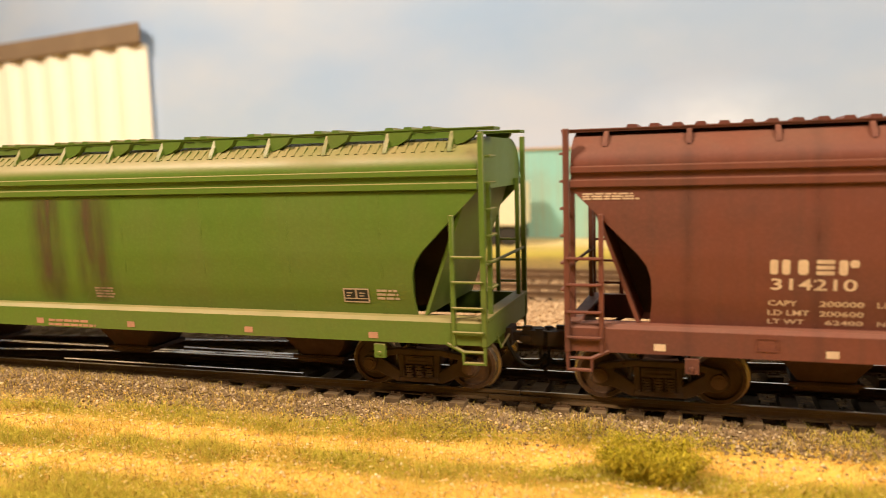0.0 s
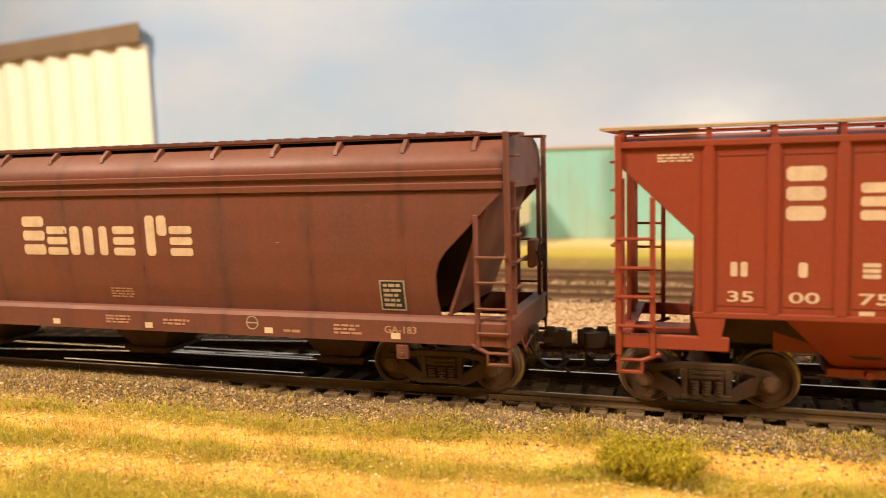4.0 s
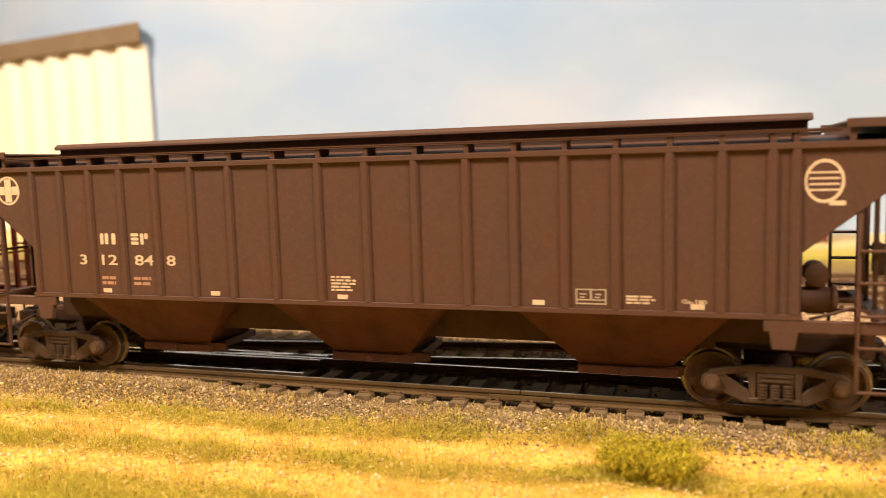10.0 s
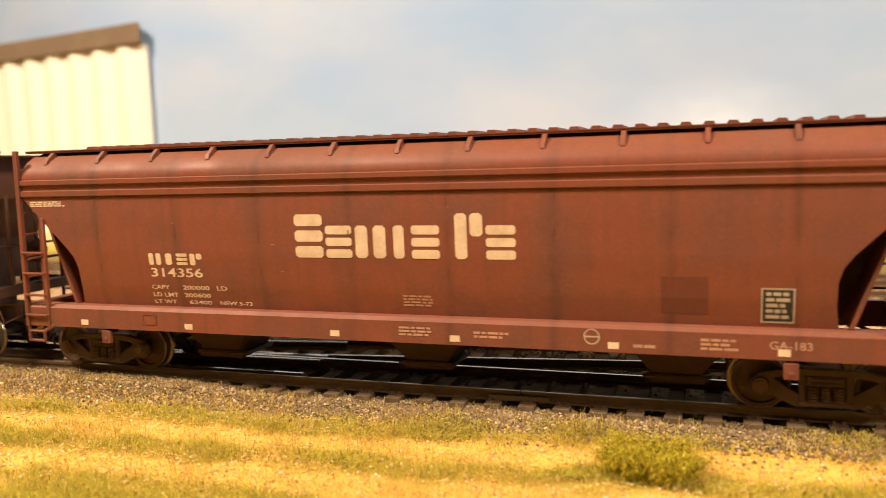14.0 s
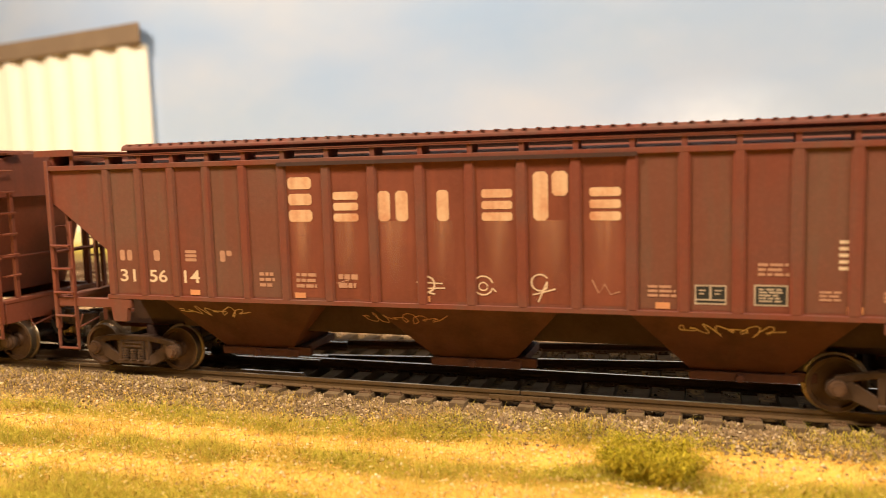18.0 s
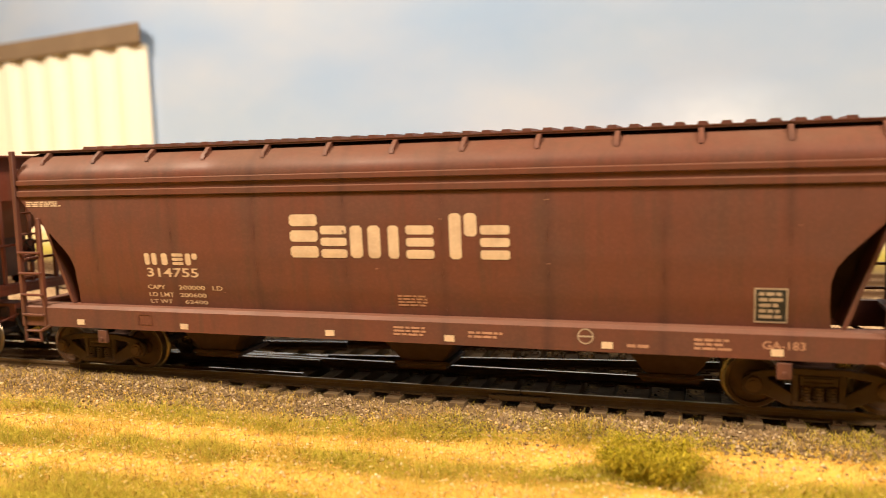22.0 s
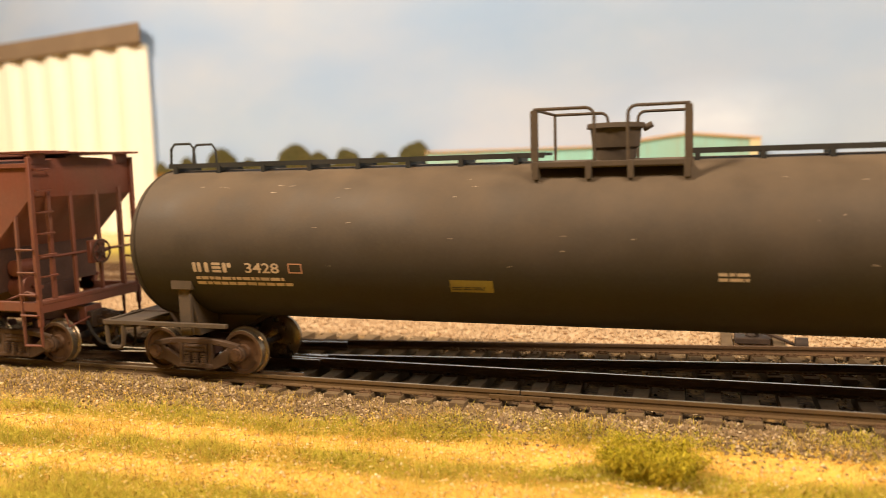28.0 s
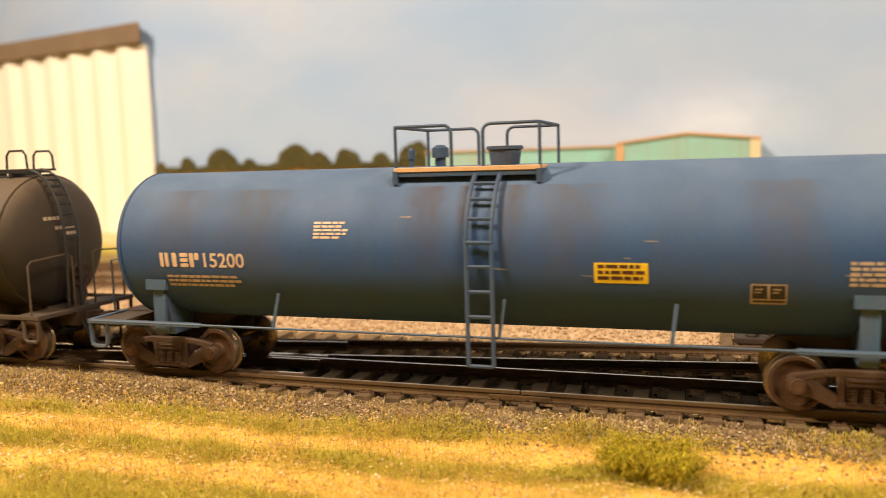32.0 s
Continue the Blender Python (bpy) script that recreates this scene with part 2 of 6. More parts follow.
def cyl(bm, a, b, r, n=8, r2=None):
    a, b = Vector(a), Vector(b)
    q = (b - a).to_track_quat("Z", "Y")
    r2 = r if r2 is None else r2
    rings = []
    for p, rad in ((a, r), (b, r2)):
        rings.append([bm.verts.new(p + q @ Vector((rad * math.cos(2 * math.pi * i / n), rad * math.sin(2 * math.pi * i / n), 0))) for i in range(n)])
    for i in range(n):
        j = (i + 1) % n
        bm.faces.new((rings[0][i], rings[0][j], rings[1][j], rings[1][i]))
    bm.faces.new(rings[0][::-1])
    bm.faces.new(rings[1])


def tube(bm, pts, r, n=6):
    """A bent rod as one skin through the given points."""
    ps = [Vector(p) for p in pts]
    rings, side = [], None
    for i, p in enumerate(ps):
        d = (ps[min(i + 1, len(ps) - 1)] - ps[max(i - 1, 0)]).normalized()
        if side is None:
            side = d.orthogonal()
        side = (side - d * side.dot(d)).normalized()
        up = d.cross(side)
        rings.append([bm.verts.new(p + (side * math.cos(2 * math.pi * k / n) + up * math.sin(2 * math.pi * k / n)) * r) for k in range(n)])
    for ra, rb in zip(rings, rings[1:]):
        for k in range(n):
            m = (k + 1) % n
            bm.faces.new((ra[k], ra[m], rb[m], rb[k]))
    bm.faces.new(rings[0][::-1]), bm.faces.new(rings[-1])


def extr(bm, pts, axis, a, b):
    """A polygon of (u, w) pairs pulled along an axis: 'y' takes (x, z), 'x' takes (y, z)."""
    def at(p, d):
        return (p[0], d, p[1]) if axis == "y" else (d, p[0], p[1])
    va, vb = [bm.verts.new(at(p, a)) for p in pts], [bm.verts.new(at(p, b)) for p in pts]
    bm.faces.new(va)
    bm.faces.new(vb[::-1])
    n = len(pts)
    for i in range(n):
        bm.faces.new((va[i], vb[i], vb[(i + 1) % n], va[(i + 1) % n]))


def lathe(bm, prof, n=24, cx=0.0, cz=0.0, caps=True):
    """Profile of (y, radius) turned about the y axis."""
    rings = []
    for y, r in prof:
        rings.append([bm.verts.new((cx + r * math.cos(2 * math.pi * i / n), y, cz + r * math.sin(2 * math.pi * i / n))) for i in range(n)])
    for ra, rb in zip(rings, rings[1:]):
        for i in range(n):
            j = (i + 1) % n
            bm.faces.new((ra[i], ra[j], rb[j], rb[i]))
    if caps:
        bm.faces.new(rings[0][::-1])
        bm.faces.new(rings[-1])


def mesh_of(bm, name, mat, bev=0.0, angle=38):
    bmesh.ops.recalc_face_normals(bm, faces=bm.faces)
    if bev:
        edges = [e for e in bm.edges if len(e.link_faces) == 2 and e.calc_face_angle(0) > 0.6]
        bmesh.ops.bevel(bm, geom=edges, offset=bev, segments=1, affect="EDGES", clamp_overlap=True)
    for v in bm.verts:
        v.co *= K
    me = bpy.data.meshes.new(name)
    bm.to_mesh(me)
    bm.free()
    me.materials.append(mat)
    me.shade_smooth()
    me.set_sharp_from_angle(angle=radians(angle))
    return me


def part(name, bm, mat, parent=None, label="", bev=0.0, at=None):
    """Links a bmesh, or a mesh that is shared, as one object under a thing or a part."""
    me = mesh_of(bm, name, mat, bev) if isinstance(bm, bmesh.types.BMesh) else bm
    ob = new(name, me)
    ob.parent = parent
    if at:
        ob.location = [c * K for c in at]
    if label:
        ob["label"] = label
    return ob


def thing(name, label, category, group="", kind="", at=(0, 0, 0)):
    ob = new(name)
    ob.location = [c * K for c in at]
    return tagged(ob, label, category, group, kind)


def curve_text(s, bold=0.0):
    cu = bpy.data.curves.new("text", "FONT")
    cu.body, cu.offset, cu.resolution_u = s, bold, 3
    ob = bpy.data.objects.new("text", cu)
    scene.collection.objects.link(ob)
    me = bpy.data.meshes.new_from_object(ob.evaluated_get(bpy.context.evaluated_depsgraph_get()))
    bpy.data.objects.remove(ob)
    return me


def text_into(bm, s, x0, x1, z0, z1, bold=0.015):
    """Letters laid into a plate in the xz plane, filling the given rectangle."""
    me = curve_text(s, bold)
    co = np.array([v.co[:] for v in me.vertices])
    lo, hi = co.min(0), co.max(0)
    vs = [bm.verts.new((x0 + (c[0] - lo[0]) / (hi[0] - lo[0]) * (x1 - x0), 0, z0 + (c[1] - lo[1]) / (hi[1] - lo[1]) * (z1 - z0))) for c in co]
    for p in me.polygons:
        quad(bm, [vs[i] for i in p.vertices])
    bpy.data.meshes.remove(me)


def flat(bm, x0, x1, z0, z1):
    quad(bm, [bm.verts.new(c) for c in ((x0, 0, z0), (x1, 0, z0), (x1, 0, z1), (x0, 0, z1))])


def flat_box(bm, x0, x1, z0, z1, t):
    """An outlined rectangle."""
    flat(bm, x0, x1, z0, z0 + t), flat(bm, x0, x1, z1 - t, z1)
    flat(bm, x0, x0 + t, z0 + t, z1 - t), flat(bm, x1 - t, x1, z0 + t, z1 - t)


def bars(bm, x0, x1, z0, z1, rows, seed=0):
    """Small print: rows of broken plain bars."""
    rnd = random.Random(seed)
    h = (z1 - z0) / rows
    for i in range(rows):
        x, end = x0, x1 - rnd.random() * 0.25 * (x1 - x0)
        while x < end - 0.3:
            w = min(rnd.uniform(0.7, 2.4), end - x)
            flat(bm, x, x + w, z1 - (i + 0.75) * h, z1 - (i + 0.15) * h)
            x += w + 0.3


ROWS = ((0, 0, 1, 0.27), (0, 0.37, 1, 0.63), (0, 0.73, 1, 1))
POSTS = ((0, 0, 0.41, 1), (0.59, 0, 1, 1))
POST = ((0.24, 0, 0.76, 1),)
FLAG = ((0.04, 0, 0.46, 1), (0.56, 0.5, 1, 1))
PATTERNS = {7: (ROWS, ROWS, POSTS, POST, ROWS, FLAG, ROWS), 4: (POSTS, POST, ROWS, FLAG)}


def blocks(bm, span, z0, z_small, z_cap, bars_of):
    """One sign of a painted company name as plain bars with cut corners; span: (x0, x1, tall)."""
    x0, x1, tall = span
    w, h = x1 - x0, (z_cap if tall else z_small) - z0
    for a, c, d, e in bars_of:
        l, r, lo, hi = x0 + a * w, x0 + d * w, z0 + c * h, z0 + e * h
        k = min(r - l, hi - lo) * 0.22
        quad(bm, [bm.verts.new((x, 0, z)) for x, z in ((l + k, lo), (r - k, lo), (r, lo + k), (r, hi - k), (r - k, hi), (l + k, hi), (l, hi - k), (l, lo + k))])


def lettering(bm, mat, parent, depth, name="lettering", label=""):
    """Puts flat lettering onto the side; depth gives the side's y at a height."""
    zs = [v.co.z for v in bm.verts]
    lo, hi = min(zs), max(zs)
    if abs(depth(lo) + depth(hi) - 2 * depth((lo + hi) / 2)) > 0.02:
        for z in np.arange(lo + 0.5, hi - 0.1, 0.5):
            bmesh.ops.bisect_plane(bm, geom=bm.verts[:] + bm.edges[:] + bm.faces[:], plane_co=(0, 0, z), plane_no=(0, 0, 1))
    for v in bm.verts:
        v.co.y = depth(v.co.z)
    me = bpy.data.meshes.new(name)
    for v in bm.verts:
        v.co *= K
    for f in bm.faces:
        f.normal_update()
        if f.normal.y > 0:
            f.normal_flip()
    bm.to_mesh(me)
    bm.free()
    me.materials.append(mat)
    return part(name, me, mat, parent, label)


# ---- running gear, shared by all cars ----
WR, WB = 5.25, 11.1
MESH = {}


def gear():
    b = bmesh.new()
    lathe(b, [(-7.2, 1.0), (-7.25, 5.6), (-7.5, 5.95), (-7.85, 5.75), (-7.95, 5.3)], 28, caps=False)
    lathe(b, [(-7.95, 5.29), (-9.7, 5.22), (-9.76, 5.1)], 28, caps=False)
    MESH["rim"] = mesh_of(b, "wheel_rim", M_tread)
    b = bmesh.new()
    lathe(b, [(-7.3, 4.9), (-8.0, 5.1), (-9.75, 5.12), (-9.78, 4.35), (-9.1, 4.2), (-8.9, 3.0), (-9.0, 1.9), (-9.6, 1.6), (-9.65, 0.4)], 28)
    for i in range(3):
        a = 2.1 * i
        cyl(b, (3.1 * math.cos(a), -8.75, 3.1 * math.sin(a)), (3.1 * math.cos(a), -9.1, 3.1 * math.sin(a)), 0.35, 8)
    MESH["wheel"] = mesh_of(b, "wheel", M_wheel)
    b = bmesh.new()
    cyl(b, (0, -11.6, 0), (0, 11.6, 0), 0.85, 10)
    MESH["axle"] = mesh_of(b, "wheelset", M_coupler)
    # cast side frame: flat top chord, slanting arms with open windows, spring pocket, pads round the bearings
    b = bmesh.new()
    y0, y1 = -12.3, -11.0
    extr(b, [(-11.8, 7.5), (-8.6, 8.2), (-5.0, 8.7), (5.0, 8.7), (8.6, 8.2), (11.8, 7.5), (11.4, 6.0), (8.4, 6.8), (4.8, 7.3), (-4.8, 7.3), (-8.4, 6.8), (-11.4, 6.0)], "y", y0, y1)
    for s in (-1, 1):
        extr(b, [(s * 8.6, 7.2), (s * 11.6, 7.2), (s * 13.0, 6.3), (s * 13.2, 4.6), (s * 12.3, 3.4), (s * 10.4, 3.0), (s * 8.7, 3.3), (s * 7.9, 5.0)], "y", y0 + 0.1, y1)
        extr(b, [(s * 9.6, 4.6), (s * 9.2, 3.2), (s * 5.2, 1.4), (s * 3.6, 1.4), (s * 4.0, 3.6), (s * 7.2, 5.6), (s * 8.2, 6.4)], "y", y0 + 0.12, y1)
        extr(b, [(s * 3.3, 1.9), (s * 4.4, 2.4), (s * 4.8, 7.6), (s * 3.3, 7.6)], "y", y0 - 0.05, y1)
        box(b, 6.6 * s - 0.4, 6.6 * s + 0.4, y0 - 0.15, y1, 7.4, 8.0)
    box(b, -4.6, 4.6, y0 - 0.2, y1, 1.6, 2.7)
    MESH["side_frame"] = mesh_of(b, "side_frame", M_truck, 0.22)
    b = bmesh.new()
    for z in (2.9, 3.45, 4.0, 4.55, 5.1):
        cyl(b, (0, -12.1, z - 0.19), (0, -12.1, z + 0.19), 0.92, 10)
    cyl(b, (0, -11.9, 2.7), (0, -11.9, 5.4), 0.55, 8)
    MESH["spring"] = mesh_of(b, "spring", M_truck)
    b = bmesh.new()
    box(b, -3.3, 3.3, -11.5, -11.2, 2.4, 7.6)
    MESH["pocket"] = mesh_of(b, "spring_pocket", M_under)
    b = bmesh.new()
    box(b, -3.2, 3.2, -12.4, -11.2, 5.4, 7.3)
    box(b, -2.5, 2.5, -12.6, -12.2, 5.7, 6.2), box(b, -2.5, 2.5, -12.6, -12.2, 6.6, 7.0)
    MESH["bolster"] = mesh_of(b, "bolster", M_truck, 0.1)
    b = bmesh.new()
    cyl(b, (0, -12.9, 0), (0, -11.2, 0), 1.45, 14, 1.75)
    cyl(b, (0, -13.15, 0), (0, -12.9, 0), 0.95, 10)
    for i in range(3):
        a = 2.1 * i + 0.5
        cyl(b, (1.0 * math.cos(a), -13.1, 1.0 * math.sin(a)), (1.0 * math.cos(a), -12.9, 1.0 * math.sin(a)), 0.25, 6)
    MESH["journal"] = mesh_of(b, "bearing_cap", M_cap)
    # knuckle coupler, air hose, trip pin
    b = bmesh.new()
    box(b, -6, 2.2, -0.95, 0.95, 8.9, 10.8)
    head = bmesh.new()
    extr(head, [(1.8, -1.5), (3.2, -2.3), (5.2, -2.3), (6.1, -1.3), (5.6, -0.3), (4.5, -0.6), (3.8, 0.7), (4.9, 2.0), (4.3, 2.9), (2.8, 2.3), (1.8, 1.3)], "y", 0, 1)
    for v in head.verts:
        v.co = (v.co.x, v.co.z, 8.3 + 3.2 * v.co.y)
    old = {v: b.verts.new(v.co) for v in head.verts}
    for f in head.faces:
        b.faces.new([old[v] for v in f.verts])
    head.free()
    cyl(b, (4.6, -1.4, 7.9), (4.6, -1.4, 11.9), 0.75, 8)
    box(b, 2.0, 3.4, -1.7, -0.3, 11.4, 12.3), box(b, 1.7, 3.6, -2.6, -1.9, 9.0, 10.4)
    box(b, -0.9, 0.4, -2.6, 2.6, 7.9, 12.0)
    MESH["coupler"] = mesh_of(b, "coupler", M_coupler, 0.12)
    b = bmesh.new()
    pts = [(-0.6 + 8.2 * u, -3.2 + 2.2 * u * u, 9.6 - 6.0 * math.sin(math.pi * min(1, u * 0.78)) ** 0.9) for u in [i / 10 for i in range(11)]]
    tube(b, pts, 0.5, 7)
    MESH["hose"] = mesh_of(b, "air_hose", M_hose)
    b = bmesh.new()
    tube(b, [(4.7, -1.0, 8.4), (4.7, -1.0, 4.6), (5.0, -1.2, 3.4), (6.2, -1.6, 2.6)], 0.35, 6)
    MESH["pin"] = mesh_of(b, "trip_pin", M_coupler)
    b = bmesh.new()
    n = 18
    for r, w in ((3.0, 0.28), (1.0, 0.25)):
        ring = [(0.0, r * math.cos(2 * math.pi * i / n), r * math.sin(2 * math.pi * i / n)) for i in range(n + 1)]
        tube(b, ring, w, 5)
    for i in range(6):
        a = math.pi * i / 3
        cyl(b, (0, 0, 0), (0, 3 * math.cos(a), 3 * math.sin(a)), 0.2, 5)
    cyl(b, (-1.6, 0, 0), (0.4, 0, 0), 0.5, 8)
    MESH["brake_wheel"] = mesh_of(b, "brake_wheel", M_under)


gear()
WHEELSETS = []


def trucks(car, centers):
    for xc in centers:
        for side in (0, 1):
            turn = (0, 0, math.pi * side)
            fr = part("side_frame", MESH["side_frame"], None, car, at=(xc, 0, 0))
            fr.rotation_euler = turn
            part("spring_pocket", MESH["pocket"], None, fr)
            part("bolster", MESH["bolster"], None, fr)
            for dx in (-2.2, 0.0, 2.2):
                part("spring", MESH["spring"], None, fr, at=(dx, 0, 0))
            for dx in (-WB, WB):
                part("bearing_cap", MESH["journal"], None, fr, at=(dx, 0, WR))
        for dx in (-WB, WB):
            ws = part("wheelset", MESH["axle"], None, car, "rusty wheelset with bright treads", at=(xc + dx, 0, WR))
            for side in (0, 1):
                for nm in ("wheel", "rim"):
                    o = part({"rim": "wheel_rim"}.get(nm, nm), MESH[nm], None, ws)
                    o.rotation_euler = (0, 0, math.pi * side)
            WHEELSETS.append((ws, xc + dx))
        b = bmesh.new()
        box(b, xc - 3.4, xc + 3.4, -11.4, 11.4, 4.4, 7.2)
        cyl(b, (xc, 0, 6.8), (xc, 0, 9.4), 4.5, 14)
        part("truck_bolster", b, M_under, car)


def couplers(car, half, reach=8.4):
    for s in (-1, 1):
        for nm, label in (("coupler", ""), ("hose", "sagging black air hose"), ("pin", "bent steel trip pin")):
            o = part({"hose": "air_hose", "pin": "trip_pin"}.get(nm, nm), MESH[nm], None, car, label, at=(s * (half + 1.0), 0, 0))
            o.rotation_euler = (0, 0, 0 if s > 0 else math.pi)
            if nm == "pin":
                o.location.x += s * (reach - 6.6) * K
            if nm == "coupler":
                o.scale = (reach / 6.0, 1, 1)


def shaped(bm, zs, width):
    """Cuts a slab at the given heights and gives it the side's bulge."""
    for z in zs:
        bmesh.ops.bisect_plane(bm, geom=bm.verts[:] + bm.edges[:] + bm.faces[:], plane_co=(0, 0, z), plane_no=(0, 0, 1))
    for v in bm.verts:
        v.co.y = math.copysign(width(v.co.z), v.co.y)


def ladder(car, mat, x_post, x_in, ys, z0, z_in, z_post, rungs, r=0.42, z_step=7.8, slant=True, stile=0.45):
    """Corner ladder: post, short inner stile and rungs, with a stirrup below."""
    for y in ys:
        dy = 0.5 if y > 0 else -0.5
        s = 1 if x_post > 0 else -1
        b = bmesh.new()
        box(b, x_post - 0.55, x_post + 0.55, y - 0.55, y + 0.55, z0, z_post)
        part("corner_post", b, mat, car, bev=0.1)
        b = bmesh.new()
        box(b, x_in - stile, x_in + stile, y - 0.45, y + 0.45, z0, z_in)
        part("ladder_stile", b, mat, car, bev=0.1)
        for z in rungs:
            b = bmesh.new()
            tube(b, [(x_post, y + dy * 0.2, z), (x_post - s * 0.1, y + dy * 1.6, z), (x_in + s * 0.1, y + dy * 1.6, z), (x_in, y + dy * 0.2, z)], r * 0.72, 6)
            part("rung", b, mat, car)
        b = bmesh.new()
        if slant:
            tube(b, [(x_in - s * 1.4, y, z0 + 0.4), (x_in + s * 1.9, y, z_step + 2.3), (x_in + s * 1.9, y, z_step), (x_post, y, z_step), (x_post, y, z0 + 0.5)], 0.45, 6)
            part("stirrup_step", b, mat, car)
            b = bmesh.new()
            cyl(b, (x_in + s * 1.9, y, z_step + 2.3), (x_post, y, z_step + 2.3), 0.35, 6)
            part("rung", b, mat, car)
        else:
            tube(b, [(x_post, y, z0 + 0.5), (x_post, y, z_step), (x_in, y, z_step), (x_in, y, z0 + 0.5)], 0.42, 6)
            part("stirrup_step", b, mat, car)


def end_details(car, mat, half, z_floor, brake_side=1, wheel_z=28.0):
    """Platform, rungs on the end, grab irons, brake gear."""
    for s in (-1, 1):
        b = bmesh.new()
        box(b, min(s * (half - 2.2), s * (half + 0.6)), max(s * (half - 2.2), s * (half + 0.6)), -17.2, 17.2, z_floor - 1.0, z_floor)
        box(b, min(s * (half - 20), s * half), max(s * (half - 20), s * half), -3.0, 3.0, 8.6, 13.4)
        part("end_platform", b, mat, car, bev=0.15)
        for z in [z_floor + 6 + 5.2 * i for i in range(6)]:
            b = bmesh.new()
            tube(b, [(s * (half + 0.4), -17.0, z), (s * (half + 1.3), -17.0, z), (s * (half + 1.3), -12.5, z), (s * (half + 0.4), -12.5, z)], 0.28, 5)
            part("end_rung", b, mat, car)
        b = bmesh.new()
        box(b, s * (half - 0.2) - 0.45, s * (half - 0.2) + 0.45, -13.0, -12.0, z_floor, 44)
        part("end_post", b, mat, car)
        b = bmesh.new()
        box(b, s * (half - 0.2) - 0.45, s * (half - 0.2) + 0.45, 12.0, 13.0, z_floor, 44)
        part("end_post", b, mat, car)
        b = bmesh.new()
        tube(b, [(s * half, -17, z_floor + 10.5), (s * half, 17, z_floor + 10.5)], 0.35, 6)
        part("end_rail", b, mat, car)
    s = brake_side
    bw = part("brake_wheel", MESH["brake_wheel"], None, car, "spoked brake wheel", at=(s * (half + 2.6), 1.5, wheel_z))
    bw.rotation_euler = (0, 0, 0 if s > 0 else math.pi)
    b = bmesh.new()
    box(b, min(s * half, s * (half + 1.6)), max(s * half, s * (half + 1.6)), -1.2, 4.2, wheel_z - 3, wheel_z + 3)
    part("brake_housing", b, mat, car, bev=0.3)
    for u in (-1, 1):
        b = bmesh.new()
        tube(b, [(u * half, -10, 12.8), (u * (half + 1.2), -10, 9.5), (u * (half + 1.2), -3, 10.8)], 0.25, 5)
        part("uncoupling_lever", b, mat, car)


def acf_width(z):
    zs = [8, 16, 17.5, 22, 30, 38, 42.6, 42.75, 43.9, 44.1, 45.3, 45.45, 46.4, 46.6, 47.6, 49.0, 50.6, 52.0, 53.0]
    ws = [15.6, 15.6, 15.95, 16.95, 17.9, 18.2, 18.1, 18.65, 18.65, 18.05, 18.05, 18.65, 18.65, 18.15, 18.2, 17.4, 16.0, 13.8, 10.5]
    return float(np.interp(z, zs, ws))


def acf_side(z):
    return -acf_width(z) - 0.07


